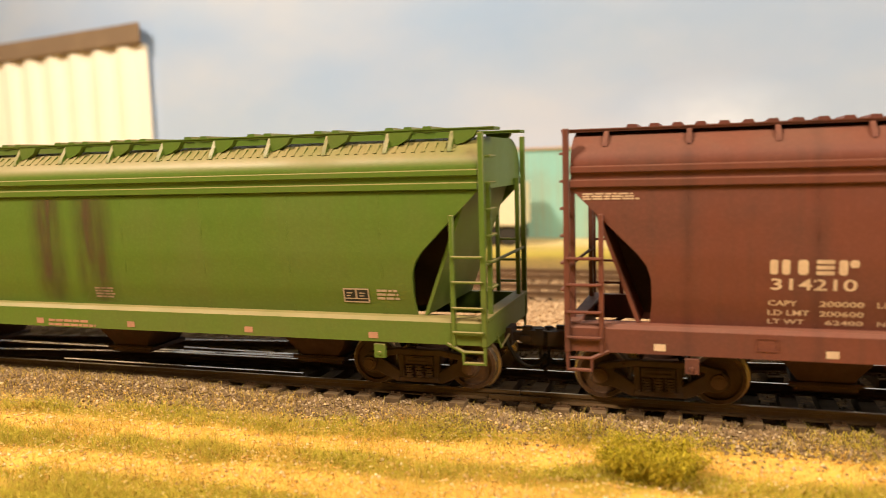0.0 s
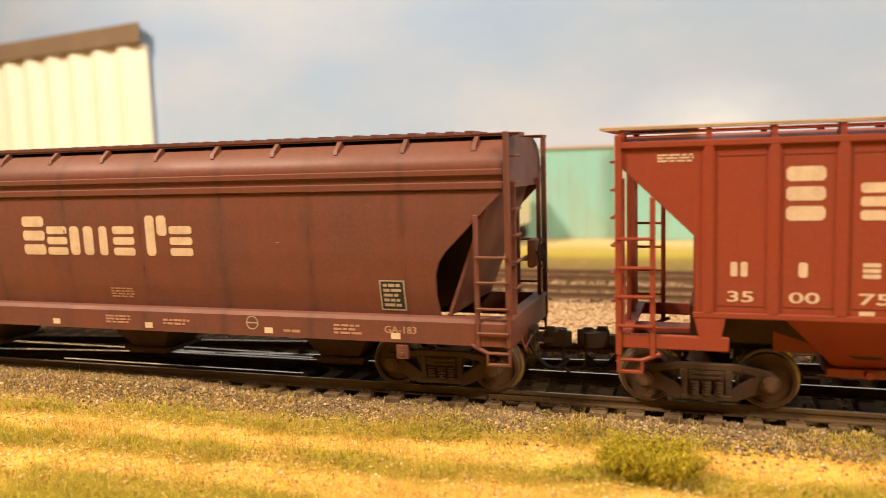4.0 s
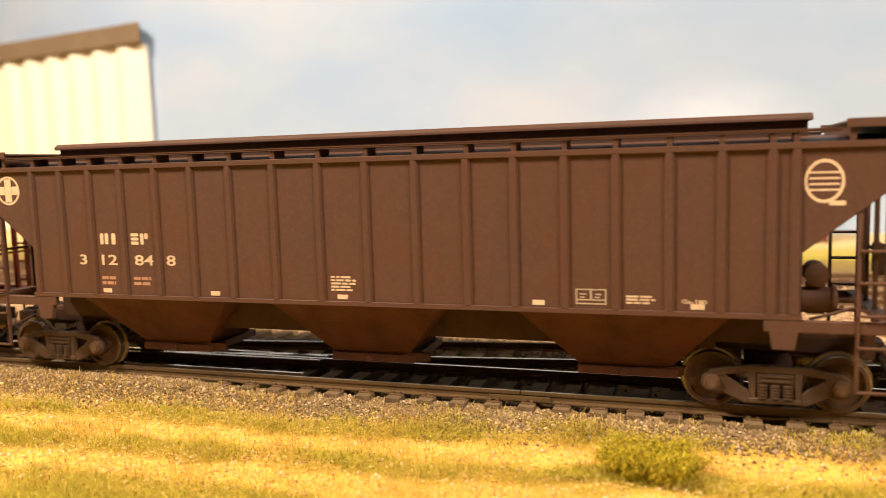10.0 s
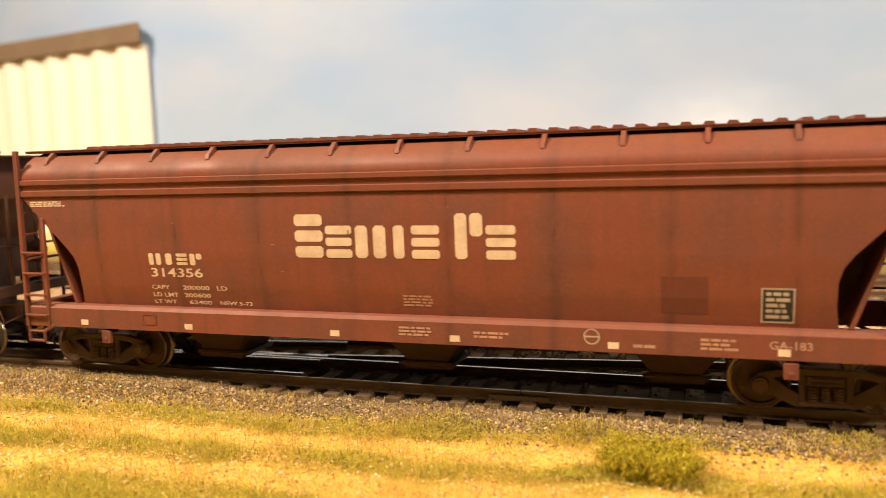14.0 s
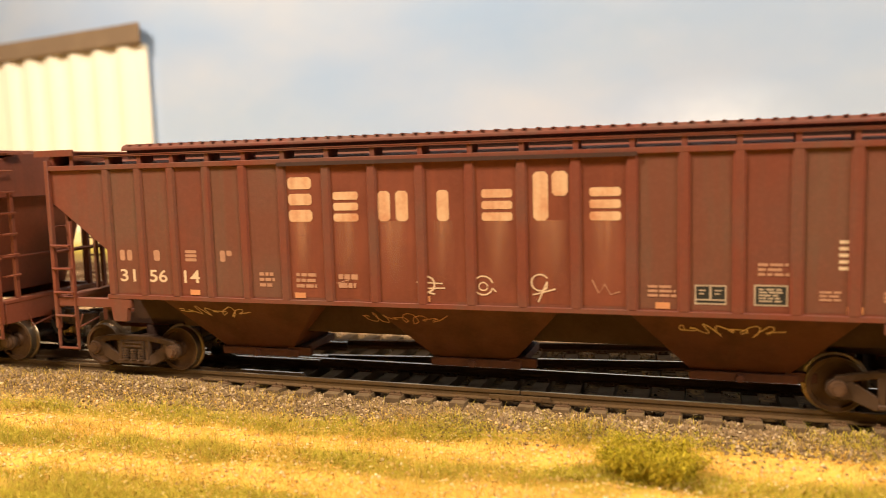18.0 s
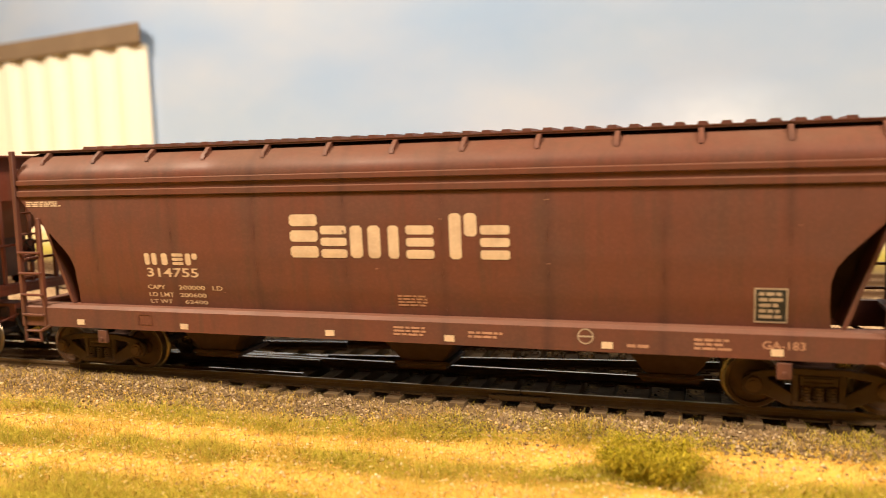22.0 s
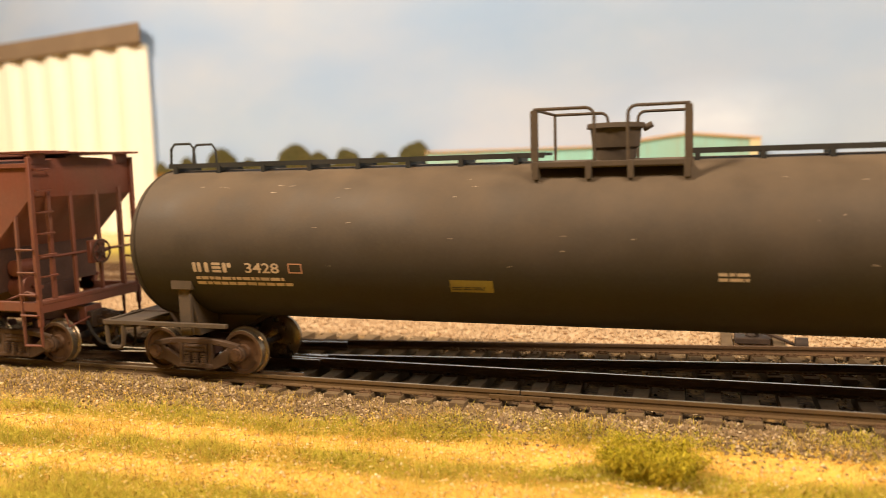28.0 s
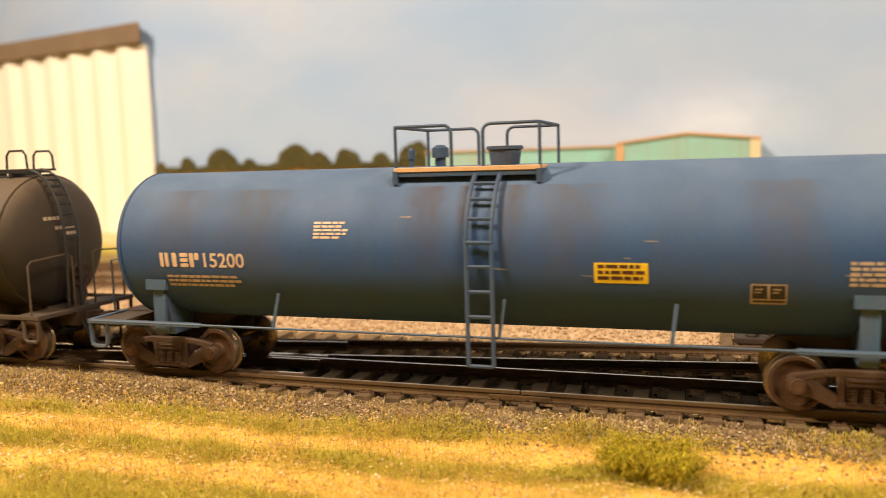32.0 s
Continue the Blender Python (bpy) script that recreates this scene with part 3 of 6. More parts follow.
def acf_hopper(label, mat, name="covered_hopper_car"):
    """Smooth-sided three-bay covered hopper with a deep side sill."""
    car = thing(name, label, "hopper car", "freight cars of the train")
    H = 97.0
    b = bmesh.new()
    cut = [(H - 0.8, 42.3), (H - 13.0, 30.2), (H - 14.6, 28.0), (H - 15.4, 25.4), (H - 15.5, 21.0), (H - 15.0, 16.8)]
    a = [(H - 0.8, 42.5), (H - 3.6, 42.3), (H - 17.0, 29.0), (H - 19.0, 25.4), (H - 19.0, 16.8)]
    out = [(-H + 0.8, 53.0)] + [(-x, z) for x, z in a] + [(x, z) for x, z in a[::-1]] + [(H - 0.8, 53.0)]
    extr(b, out, "y", -17, 17)
    shaped(b, [17.5, 22, 26, 30, 34, 38, 42.6, 42.75, 43.9, 44.1, 45.3, 45.45, 46.4, 46.6, 47.6, 49.0, 50.6, 52.0], lambda z: acf_width(z) - (0.5 if z < 42.4 else 0.0))
    part("body", b, mat, car)
    for y in (-1, 1):
        b = bmesh.new()
        extr(b, [(x, z + (0.1 if z > 42 else 0)) for x, z in cut] + [(-x, z + (0.1 if z > 42 else 0)) for x, z in cut[::-1]], "y", -0.5, 0.5)
        for z in (18, 20, 22, 24, 26, 28, 30, 32, 34, 36, 38, 40):
            bmesh.ops.bisect_plane(b, geom=b.verts[:] + b.edges[:] + b.faces[:], plane_co=(0, 0, z), plane_no=(0, 0, 1))
        for v in b.verts:
            v.co.y = y * (acf_width(v.co.z) - (0.0 if v.co.y * y > 0 else 0.75))
        part("side_sheet", b, mat, car)
    for s in (-1, 1):
        b = bmesh.new()
        extr(b, [(s * (H - 3.4), 42.2), (s * (H - 12.6), 17.0), (s * (H - 13.3), 17.0), (s * (H - 4.2), 42.2)], "y", -16.2, 16.2)
        part("slope_sheet", b, mat, car)
        # Dark block added behind the slope sheet to stand for the cavity's shade
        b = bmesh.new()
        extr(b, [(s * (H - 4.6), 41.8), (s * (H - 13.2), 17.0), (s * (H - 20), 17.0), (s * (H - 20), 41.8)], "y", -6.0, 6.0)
        part("end_shade_block", b, M_under, car, "dark filler for the shade behind the slope sheet")
    # slope sheets of the end bays
    for s in (-1, 1):
        b = bmesh.new()
        extr(b, [(s * (H - 29), 17.2), (s * (H - 36), 10.8), (s * (H - 44), 10.8), (s * (H - 44), 17.2)], "y", -12.5, 12.5)
        part("slope_sheet", b, mat, car)
    for y0, y1 in ((-18.5, -16.9), (16.9, 18.5)):
        b = bmesh.new()
        q = -1 if y0 < 0 else 1
        extr(b, [(q * 18.5, 11.5), (q * 15.2, 11.5), (q * 15.2, 16.9), (q * 17.7, 16.75), (q * 18.5, 16.0)], "x", -H + 0.4, H - 0.4)
        part("side_sill", b, mat, car)
    for s in (-1, 1):
        b = bmesh.new()
        box(b, s * (H - 0.2) - 0.5, s * (H - 0.2) + 0.5, -17.0, 17.0, 11.0, 16.0)
        part("end_sill", b, mat, car, bev=0.1)
    # weld seams
    for x in np.linspace(-75, 75, 8):
        b = bmesh.new()
        for z0, z1 in ((17, 26), (26, 34), (34, 42.3)):
            extr(b, [(x - 0.16, z0), (x + 0.16, z0), (x + 0.16, z1), (x - 0.16, z1)], "y", 0, 1)
        for i, v in enumerate(b.verts):
            v.co.y = -acf_width(v.co.z) - (0.09 if v.co.y < 0.5 else -0.3)
        part("weld_seam", b, mat, car)
    # roof: running boards on brackets, hatches
    green = mat == M_green
    zb = 54.3 if green else 53.0
    for y in (-11.4, 11.4):
        b = bmesh.new()
        box(b, -H - 1.6, H + 1.6, y - 2.3, y + 2.3, zb, zb + 0.4)
        for k in (-2.3, -0.8, 0.8, 2.3):
            box(b, -H - 1.6, H + 1.6, y + k - 0.18, y + k + 0.18, zb + 0.4, zb + 0.6)
        part("running_board", b, mat, car)
        s = 1 if y > 0 else -1
        for x in np.linspace(-90, 90, 14 if green else 13):
            b = bmesh.new()
            extr(b, [(s * 16.6, 50.2), (s * 16.2, 51.2), (s * 14.0, zb), (s * 13.0, zb), (s * 13.2, 52.2)], "x", x - 0.45, x + 0.45)
            if green:
                extr(b, [(x + 0.4, zb), (x + 5.4, zb), (x + 4.6, zb - 1.3), (x + 2.6, zb - 2.4), (x + 0.4, zb - 3.0)], "y", s * 14.9, s * 13.3)
            part("roof_bracket", b, mat, car, "curved roof bracket" if green else "")
        if green:
            b = bmesh.new()
            for x in np.arange(-92, 92.5, 2.1):
                extr(b, [(s * 16.5, 50.3), (s * 14.0, 52.3), (s * 14.0, 51.6), (s * 16.0, 50.0)], "x", x - 0.38, x + 0.38)
            ribs = part("roof_corrugation", b, mat, car)
            ribs["kind"] = "stuff"
    b = bmesh.new()
    box(b, -88, 88, -5.5, 5.5, 52.5, zb + 0.9)
    part("hatch_coaming", b, mat, car, bev=0.3)
    for x in np.linspace(-86, 86, 41):
        if green and int(x + 90) % 18 > 9:
            continue
        b = bmesh.new()
        extr(b, [(x - 1.2, zb + 0.7), (x - 0.8, zb + 1.5), (x + 0.8, zb + 1.5), (x + 1.2, zb + 0.7)], "y", -6.0, 6.0)
        part("hatch_clamp", b, mat, car)
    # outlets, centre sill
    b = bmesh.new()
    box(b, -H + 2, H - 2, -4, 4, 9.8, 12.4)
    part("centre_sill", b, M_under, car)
    # Outlets take the dark underframe colour in place of shade
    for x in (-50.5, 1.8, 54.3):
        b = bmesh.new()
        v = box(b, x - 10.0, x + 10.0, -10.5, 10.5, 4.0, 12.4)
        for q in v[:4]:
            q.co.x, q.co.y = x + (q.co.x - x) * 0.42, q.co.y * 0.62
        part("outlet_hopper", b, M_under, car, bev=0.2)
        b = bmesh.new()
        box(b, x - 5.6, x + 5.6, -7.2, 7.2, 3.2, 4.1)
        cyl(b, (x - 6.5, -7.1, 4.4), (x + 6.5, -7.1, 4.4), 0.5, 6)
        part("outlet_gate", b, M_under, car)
    trucks(car, (-80.6, 80.6))
    couplers(car, H)
    for s in (-1, 1):
        ladder(car, mat, s * H, s * (H - 6.4), (-18.3, 17.9), 11.3, 37.6, 53.6, (14.2, 19.1, 24.3, 29.3))
        b = bmesh.new()
        extr(b, [(s * (H - 21.5), 11.0), (s * (H - 21.5), 8.0), (s * (H - 24), 8.0), (s * (H - 24), 11.0)], "y", -18.4, -17.4)
        cyl(b, (s * (H - 22.7), -18.6, 9.0), (s * (H - 22.7), -18.3, 9.0), 0.5, 8)
        part("jacking_pad", b, mat, car, bev=0.1)
    end_details(car, mat, H, 17.0, -1 if mat != M_brown else 1)
    # reflective patches along the sill
    for i, x in enumerate((-81.0, -52.0, -15.6, 11.0, 42.3, 72.0)):
        b = bmesh.new()
        flat(b, x, x + 2.1, 12.2, 13.5)
        lettering(b, M_white if mat != M_green else M_faded, car, lambda z: -18.57, "reflector_patch")
    return car


def ps_hopper(label, mat, H, cut_z, cut_in, low_z, eave, ribs, rib_w, bays, trough, tc, sill_z, ladder_in=5.5, z_rungs=(14.2, 19.8, 25.5, 31.0), pale_edge=False, hatch=4.9, battens=True, over=(3.4, 3.4), truck_at=None):
    """Rib-sided covered hopper with flat slanted ends."""
    car = thing("covered_hopper_car", label, "hopper car", "freight cars of the train")
    Hc = H - 0.4
    x_in = H - cut_in
    b = bmesh.new()
    out = [(-x_in, 19.2), (x_in, 19.2), (x_in, low_z), (Hc, cut_z), (Hc, eave), (-Hc, eave), (-Hc, cut_z), (-x_in, low_z)]
    extr(b, out, "y", -17.5, 17.5)
    part("body", b, mat, car, bev=0.12)
    for y0, y1 in ((-18.0, -17.45), (17.45, 18.0)):
        b = bmesh.new()
        box(b, -x_in - 0.3, x_in + 0.3, y0, y1, 18.6, 19.6)
        part("side_sill", b, mat, car, bev=0.08)
        b = bmesh.new()
        box(b, -Hc, Hc, y0 - 0.1, y1 + 0.1, eave - 1.0, eave + 0.15)
        part("eave_rail", b, mat, car, bev=0.1)
        for x in ribs:
            b = bmesh.new()
            s = -1 if y0 < 0 else 1
            w = rib_w / 2
            extr(b, [(x - w, s * 17.45), (x - w * 0.6, s * 18.06), (x + w * 0.6, s * 18.06), (x + w, s * 17.45)], "y", 0, 1)
            for v in b.verts:
                v.co = (v.co.x, v.co.z, 19.6 if v.co.y < 0.5 else eave - 0.9)
            part("side_rib", b, mat, car)
    # Long cars: the roof overhang's shade is painted on the end sheets
    for s in (-1, 1):
        b = bmesh.new()
        x0, x1 = sorted((s * (x_in - 0.2), s * (x_in + 0.25)))
        box(b, x0, x1, -16.9, 16.9, 18.8, low_z)
        part("end_sheet", b, mat if H < 80 else M_under, car, "" if H < 80 else "end sheet with painted shade")
    # sills under the open ends
    for s in (-1, 1):
        for y0, y1 in ((-17.9, -16.6), (16.6, 17.9)):
            b = bmesh.new()
            box(b, min(s * (x_in - 6), s * H), max(s * (x_in - 6), s * H), y0, y1, *sill_z)
            part("end_side_sill", b, mat, car, bev=0.15)
            b = bmesh.new()
            low = 14.6 if sill_z[0] < 14 else 13.2
            extr(b, [(s * (x_in - 5.4), 18.7), (s * (x_in - 4.6), low), (s * (x_in - 0.8), low), (s * (x_in + 0.1), 18.7)], "y", y0, y1)
            part("bolster_bracket", b, mat, car, bev=0.15)
            if H < 80:
                b = bmesh.new()
                ya, yb = (y0 + 0.3, y0 + 2.2) if y0 < 0 else (y1 - 2.2, y1 - 0.3)
                box(b, s * (H - 0.3) - 0.3, s * (H - 0.3) + 0.3, ya, yb, sill_z[1], eave - 0.5)
                part("corner_plate", b, mat, car, bev=0.08)
        for y in (-4.6, 4.6):
            b = bmesh.new()
            box(b, s * (H - 0.7) - 0.4, s * (H - 0.7) + 0.4, y - 0.5, y + 0.5, sill_z[1] - 0.4, cut_z + 1.0)
            part("end_post", b, mat, car, bev=0.08)
        b = bmesh.new()
        box(b, s * (H - 0.1) - 0.5, s * (H - 0.1) + 0.5, -17.4, 17.4, sill_z[0] - 0.4, sill_z[1])
        part("end_sill", b, mat, car, bev=0.1)
    # roof
    b = bmesh.new()
    extr(b, [(-17.3, eave - 0.2), (-9, eave + 1.2), (0, eave + 1.6), (9, eave + 1.2), (17.3, eave - 0.2)], "x", -Hc, Hc)
    part("roof", b, mat, car)
    zb = eave + (1.9 if H > 90 else 2.4)
    for y in (-14.6, 14.6):
        b = bmesh.new()
        xa, xb = (-91.5, 91.5) if H > 90 else (-H - over[0], H + over[1])
        box(b, xa, xb, y - 2.7, y + 2.7, zb, zb + 0.35)
        for k in (-2.6, -0.9, 0.9, 2.6):
            box(b, xa, xb, y + k - 0.2, y + k + 0.2, zb + 0.35, zb + 0.55)
        part("running_board", b, M_white if pale_edge and y < 0 else mat, car, "roof running board, its edge rubbed pale" if pale_edge else "")
        for x in list(ribs) + [-H + 0.6, H - 0.6]:
            b = bmesh.new()
            box(b, x - 0.5, x + 0.5, y - 2.4, y + 2.3, eave - 0.1, zb + 0.05)
            part("roof_bracket", b, mat, car)
    for x0, x1 in trough:
        # The shade of the gap under the hatch cover is painted on the curb
        b = bmesh.new()
        box(b, x0 + 0.8, x1 - 0.8, -4.4, 4.4, eave + 1.0, eave + hatch - 1.3)
        part("hatch_curb", b, M_under, car, "curb under the trough hatch, painted dark as the gap's shade")
        b = bmesh.new()
        extr(b, [(-5.6, eave + hatch - 1.4), (-5.6, eave + hatch - 0.7), (-4.6, eave + hatch), (4.6, eave + hatch), (5.6, eave + hatch - 0.7), (5.6, eave + hatch - 1.4)], "x", x0, x1)
        part("trough_hatch", b, mat, car, "long trough hatch cover", bev=0.12)
        for x in np.arange(x0 + 2, x1 - 1, 3.0) if battens else ():
            b = bmesh.new()
            box(b, x - 0.35, x + 0.35, -5.7, 5.7, eave + hatch - 0.05, eave + hatch + 0.15)
            part("hatch_batten", b, mat, car)
    for s in (-1, 1):
        b = bmesh.new()
        if H > 90:
            x0, x1 = sorted((s * 91.9, s * (H + 4.0)))
            box(b, x0, x1, -17.3, 17.3, eave + 3.1, eave + 3.5)
            box(b, x0, x1, -17.4, -17.0, eave + 2.4, eave + 3.9), box(b, x0, x1, 17.0, 17.4, eave + 2.4, eave + 3.9)
        else:
            x0, x1 = sorted((s * (H - 14), s * (H + over[(s + 1) // 2])))
            box(b, x0, x1, -9, 9, eave + 2.4, eave + 2.8)
        part("end_running_board", b, mat, car)
        if H > 90:
            for x in (s * 93.0, s * (H - 0.8)):
                b = bmesh.new()
                box(b, x - 0.5, x + 0.5, -16.8, 16.8, eave - 0.1, eave + 3.1)
                part("roof_bracket", b, mat, car)
    for s in (-1, 1):
        b = bmesh.new()
        x0, x1 = sorted((s * (x_in - 15), s * (x_in + 1)))
        box(b, x0, x1, -8.5, 8.5, 12.2, 19.0)
        part("bolster_box", b, M_under, car)
    # hopper bays
    b = bmesh.new()
    box(b, -H + 2, H - 2, -3.6, 3.6, 9.8, 12.5)
    part("centre_sill", b, M_under, car)
    b = bmesh.new()
    box(b, -x_in + 14, x_in - 14, -9.0, 9.0, 10.9, 18.8)
    part("belly", b, M_under if H > 80 else mat, car)
    for x0, x1, zb in bays:
        b = bmesh.new()
        v = box(b, x0, x1, -17.3, 17.3, zb + 1.0, 18.9)
        xc, half = (x0 + x1) / 2, (x1 - x0) / 2
        for q in v[:4]:
            q.co.x, q.co.y = xc + math.copysign(max(4.2, half * (0.44 if half > 19 else 0.36)), q.co.x - xc), q.co.y * 0.5
        # Long cars' bays get the paint that has their underside shade in it
        bay = part("hopper_bay", b, mat if H < 80 else M_bay, car, bev=0.2)
        b = bmesh.new()
        box(b, xc - half * 0.46, xc + half * 0.52, -9.6, 9.6, zb - 0.6, zb + 1.1)
        box(b, xc + half * 0.4, xc + half * 0.68, -9.2, -7.8, zb - 0.2, zb + 1.6)
        cyl(b, (xc, -10.4, zb + 0.1), (xc, -9.5, zb + 0.1), 0.8, 8)
        part("outlet_gate", b, mat if H < 80 else M_bay, bay, bev=0.1)
    trucks(car, truck_at or (-tc, tc))
    couplers(car, H, 9.8 if H < 80 else 8.4)
    for s in (-1, 1):
        ladder(car, mat, s * H, s * (H - ladder_in), (-17.7, 17.7), 11.0, cut_z - (4.5 if H > 80 else 5.6), eave + 1.5, z_rungs, z_step=7.8 if H < 80 else 6.2, slant=H < 80, stile=0.5 if H < 80 else 0.32)
        b = bmesh.new()
        extr(b, [(s * (x_in - 1), 19.3), (s * (x_in - 28), 10.5), (s * (x_in - 32), 10.5), (s * (x_in - 32), 19.3)], "y", -11.0, 11.0)
        part("slope_sheet", b, M_under, car)
    end_details(car, mat, H, sill_z[1] + 0.2, 1, 29.5 if H < 80 else 27.5)
    # air brake gear on the end platform
    zp = sill_z[1] + 0.2
    b = bmesh.new()
    lathe(b, [(-14.0, 1.2), (-13.6, 2.1), (-8.4, 2.1), (-8.0, 1.2)], 16, H - 11.6, zp + 7.4)
    box(b, H - 13.2, H - 10.0, -12.0, -10.0, zp, zp + 5.6)
    part("air_reservoir", b, mat, car)
    b = bmesh.new()
    cyl(b, (H - 14.0, -11.5, zp + 2.6), (H - 9.0, -11.5, zp + 2.6), 2.4, 16)
    cyl(b, (H - 9.0, -11.5, zp + 2.6), (H - 8.2, -11.5, zp + 2.6), 2.8, 16)
    cyl(b, (H - 8.2, -11.5, zp + 2.6), (H - 5.0, -11.5, zp + 2.6), 0.5, 8)
    part("brake_cylinder", b, mat, car)
    b = bmesh.new()
    tube(b, [(H - 13.0, -15.2, zp - 0.4), (H - 9.5, -15.2, zp + 0.6), (H - 6.0, -15.2, zp + 1.8), (H - 3.6, -15.2, zp + 1.2), (H - 2.6, -15.2, zp - 0.6)], 0.32, 6)
    part("air_pipe", b, mat, car)
    return car


def ps_side(z):
    return -17.56


def data_plate(car, x0, x1, z0, z1, depth, two=True, fill=True):
    """Framed lubrication plate: black panels with a pale border and rows of small print."""
    if fill:
        b = bmesh.new()
        flat(b, x0, x1, z0, z1)
        lettering(b, M_plate, car, depth, "data_plate", "black plate with a pale border")
    b = bmesh.new()
    t = 0.28
    flat_box(b, x0, x1, z0, z1, t)
    if two is None:
        flat(b, x0, x1, z0 + 3.5, z0 + 3.7)
        flat(b, x0 + 0.5, x0 + 1.5, z1 - 1.3, z1 - 1.0), flat(b, x0 + 0.5, x0 + 1.2, z1 - 1.9, z1 - 1.6)
        for k in (0.6, 2.3, 4.0):
            bars(b, x0 + k, x0 + k + 1.4, z0 + 0.5, z0 + 3.2, 2, 3)
    elif two:
        xm = (x0 + x1) / 2
        flat(b, xm - 0.2, xm + 0.2, z0 + 1.0, z1 - t)
        flat(b, x0 + t, x1 - t, z0 + 0.75, z0 + 1.0)
        for k in (x0 + 0.75, xm + 0.7):
            flat(b, k, k + (x1 - x0) * 0.22, z1 - 1.15, z1 - 0.9)
            flat(b, k, k + (x1 - x0) * 0.16, z1 - 1.75, z1 - 1.5)
    else:
        bars(b, x0 + 0.8, x1 - 0.8, z0 + 0.6, z1 - 0.6, 5, 4)
    lettering(b, M_dim, car, lambda z: depth(z) - 0.03, "plate_border")


def words(car, rows, mat, depth):
    for s, x0, x1, z0, z1 in rows:
        b = bmesh.new()
        text_into(b, s, x0, x1, z0, z1)
        lettering(b, mat, car, depth)


def name_blocks(car, spans, z0, zs, zc, mat, depth):
    """A painted company name: one sign of plain bars a letter."""
    for span, bars_of in zip(spans, PATTERNS[len(spans)]):
        bm = bmesh.new()
        blocks(bm, span, z0, zs, zc, bars_of)
        lettering(bm, mat, car, depth, "letter_block")


def small_print(car, x0, x1, z0, z1, n, mat, depth, seed=1):
    b = bmesh.new()
    bars(b, x0, x1, z0, z1, n, seed)
    lettering(b, mat, car, depth, "small_print")


CARS = []

# green car
c = acf_hopper("green smooth-sided covered hopper car with dusty brown stains on the rail", M_green)
CARS.append((c, -133.6))
data_plate(c, 65.8, 71.7, 19.2, 22.3, acf_side)
small_print(c, 73.5, 79.5, 19.8, 22.3, 3, M_dim, acf_side, 2)
small_print(c, 0.8, 6.8, 18.4, 21.2, 4, M_dim, acf_side, 3)
small_print(c, -12, 2, 11.5, 13.5, 2, M_faded, lambda z: -18.57, 5)
for xc, hw in ((-11.0, 6.0), (2.4, 6.6)):
    b = bmesh.new()
    flat(b, xc - hw, xc + hw, 17.5, 42)
    lettering(b, soft_stain("rust wash", (0.105, 0.052, 0.022), xc, hw, 12, 24, 0.72), c, lambda z: acf_side(z) - 0.02, "rust_stain", "brown rust stain running down")

# smooth-sided brown cars
ACF_NAME = [(-23.2, -16.6, 1), (-16.0, -10.0, 0), (-9.2, -2.4, 0), (-1.8, 2.7, 0), (3.2, 9.2, 0), (12.2, 18.2, 1), (18.8, 24.8, 0)]
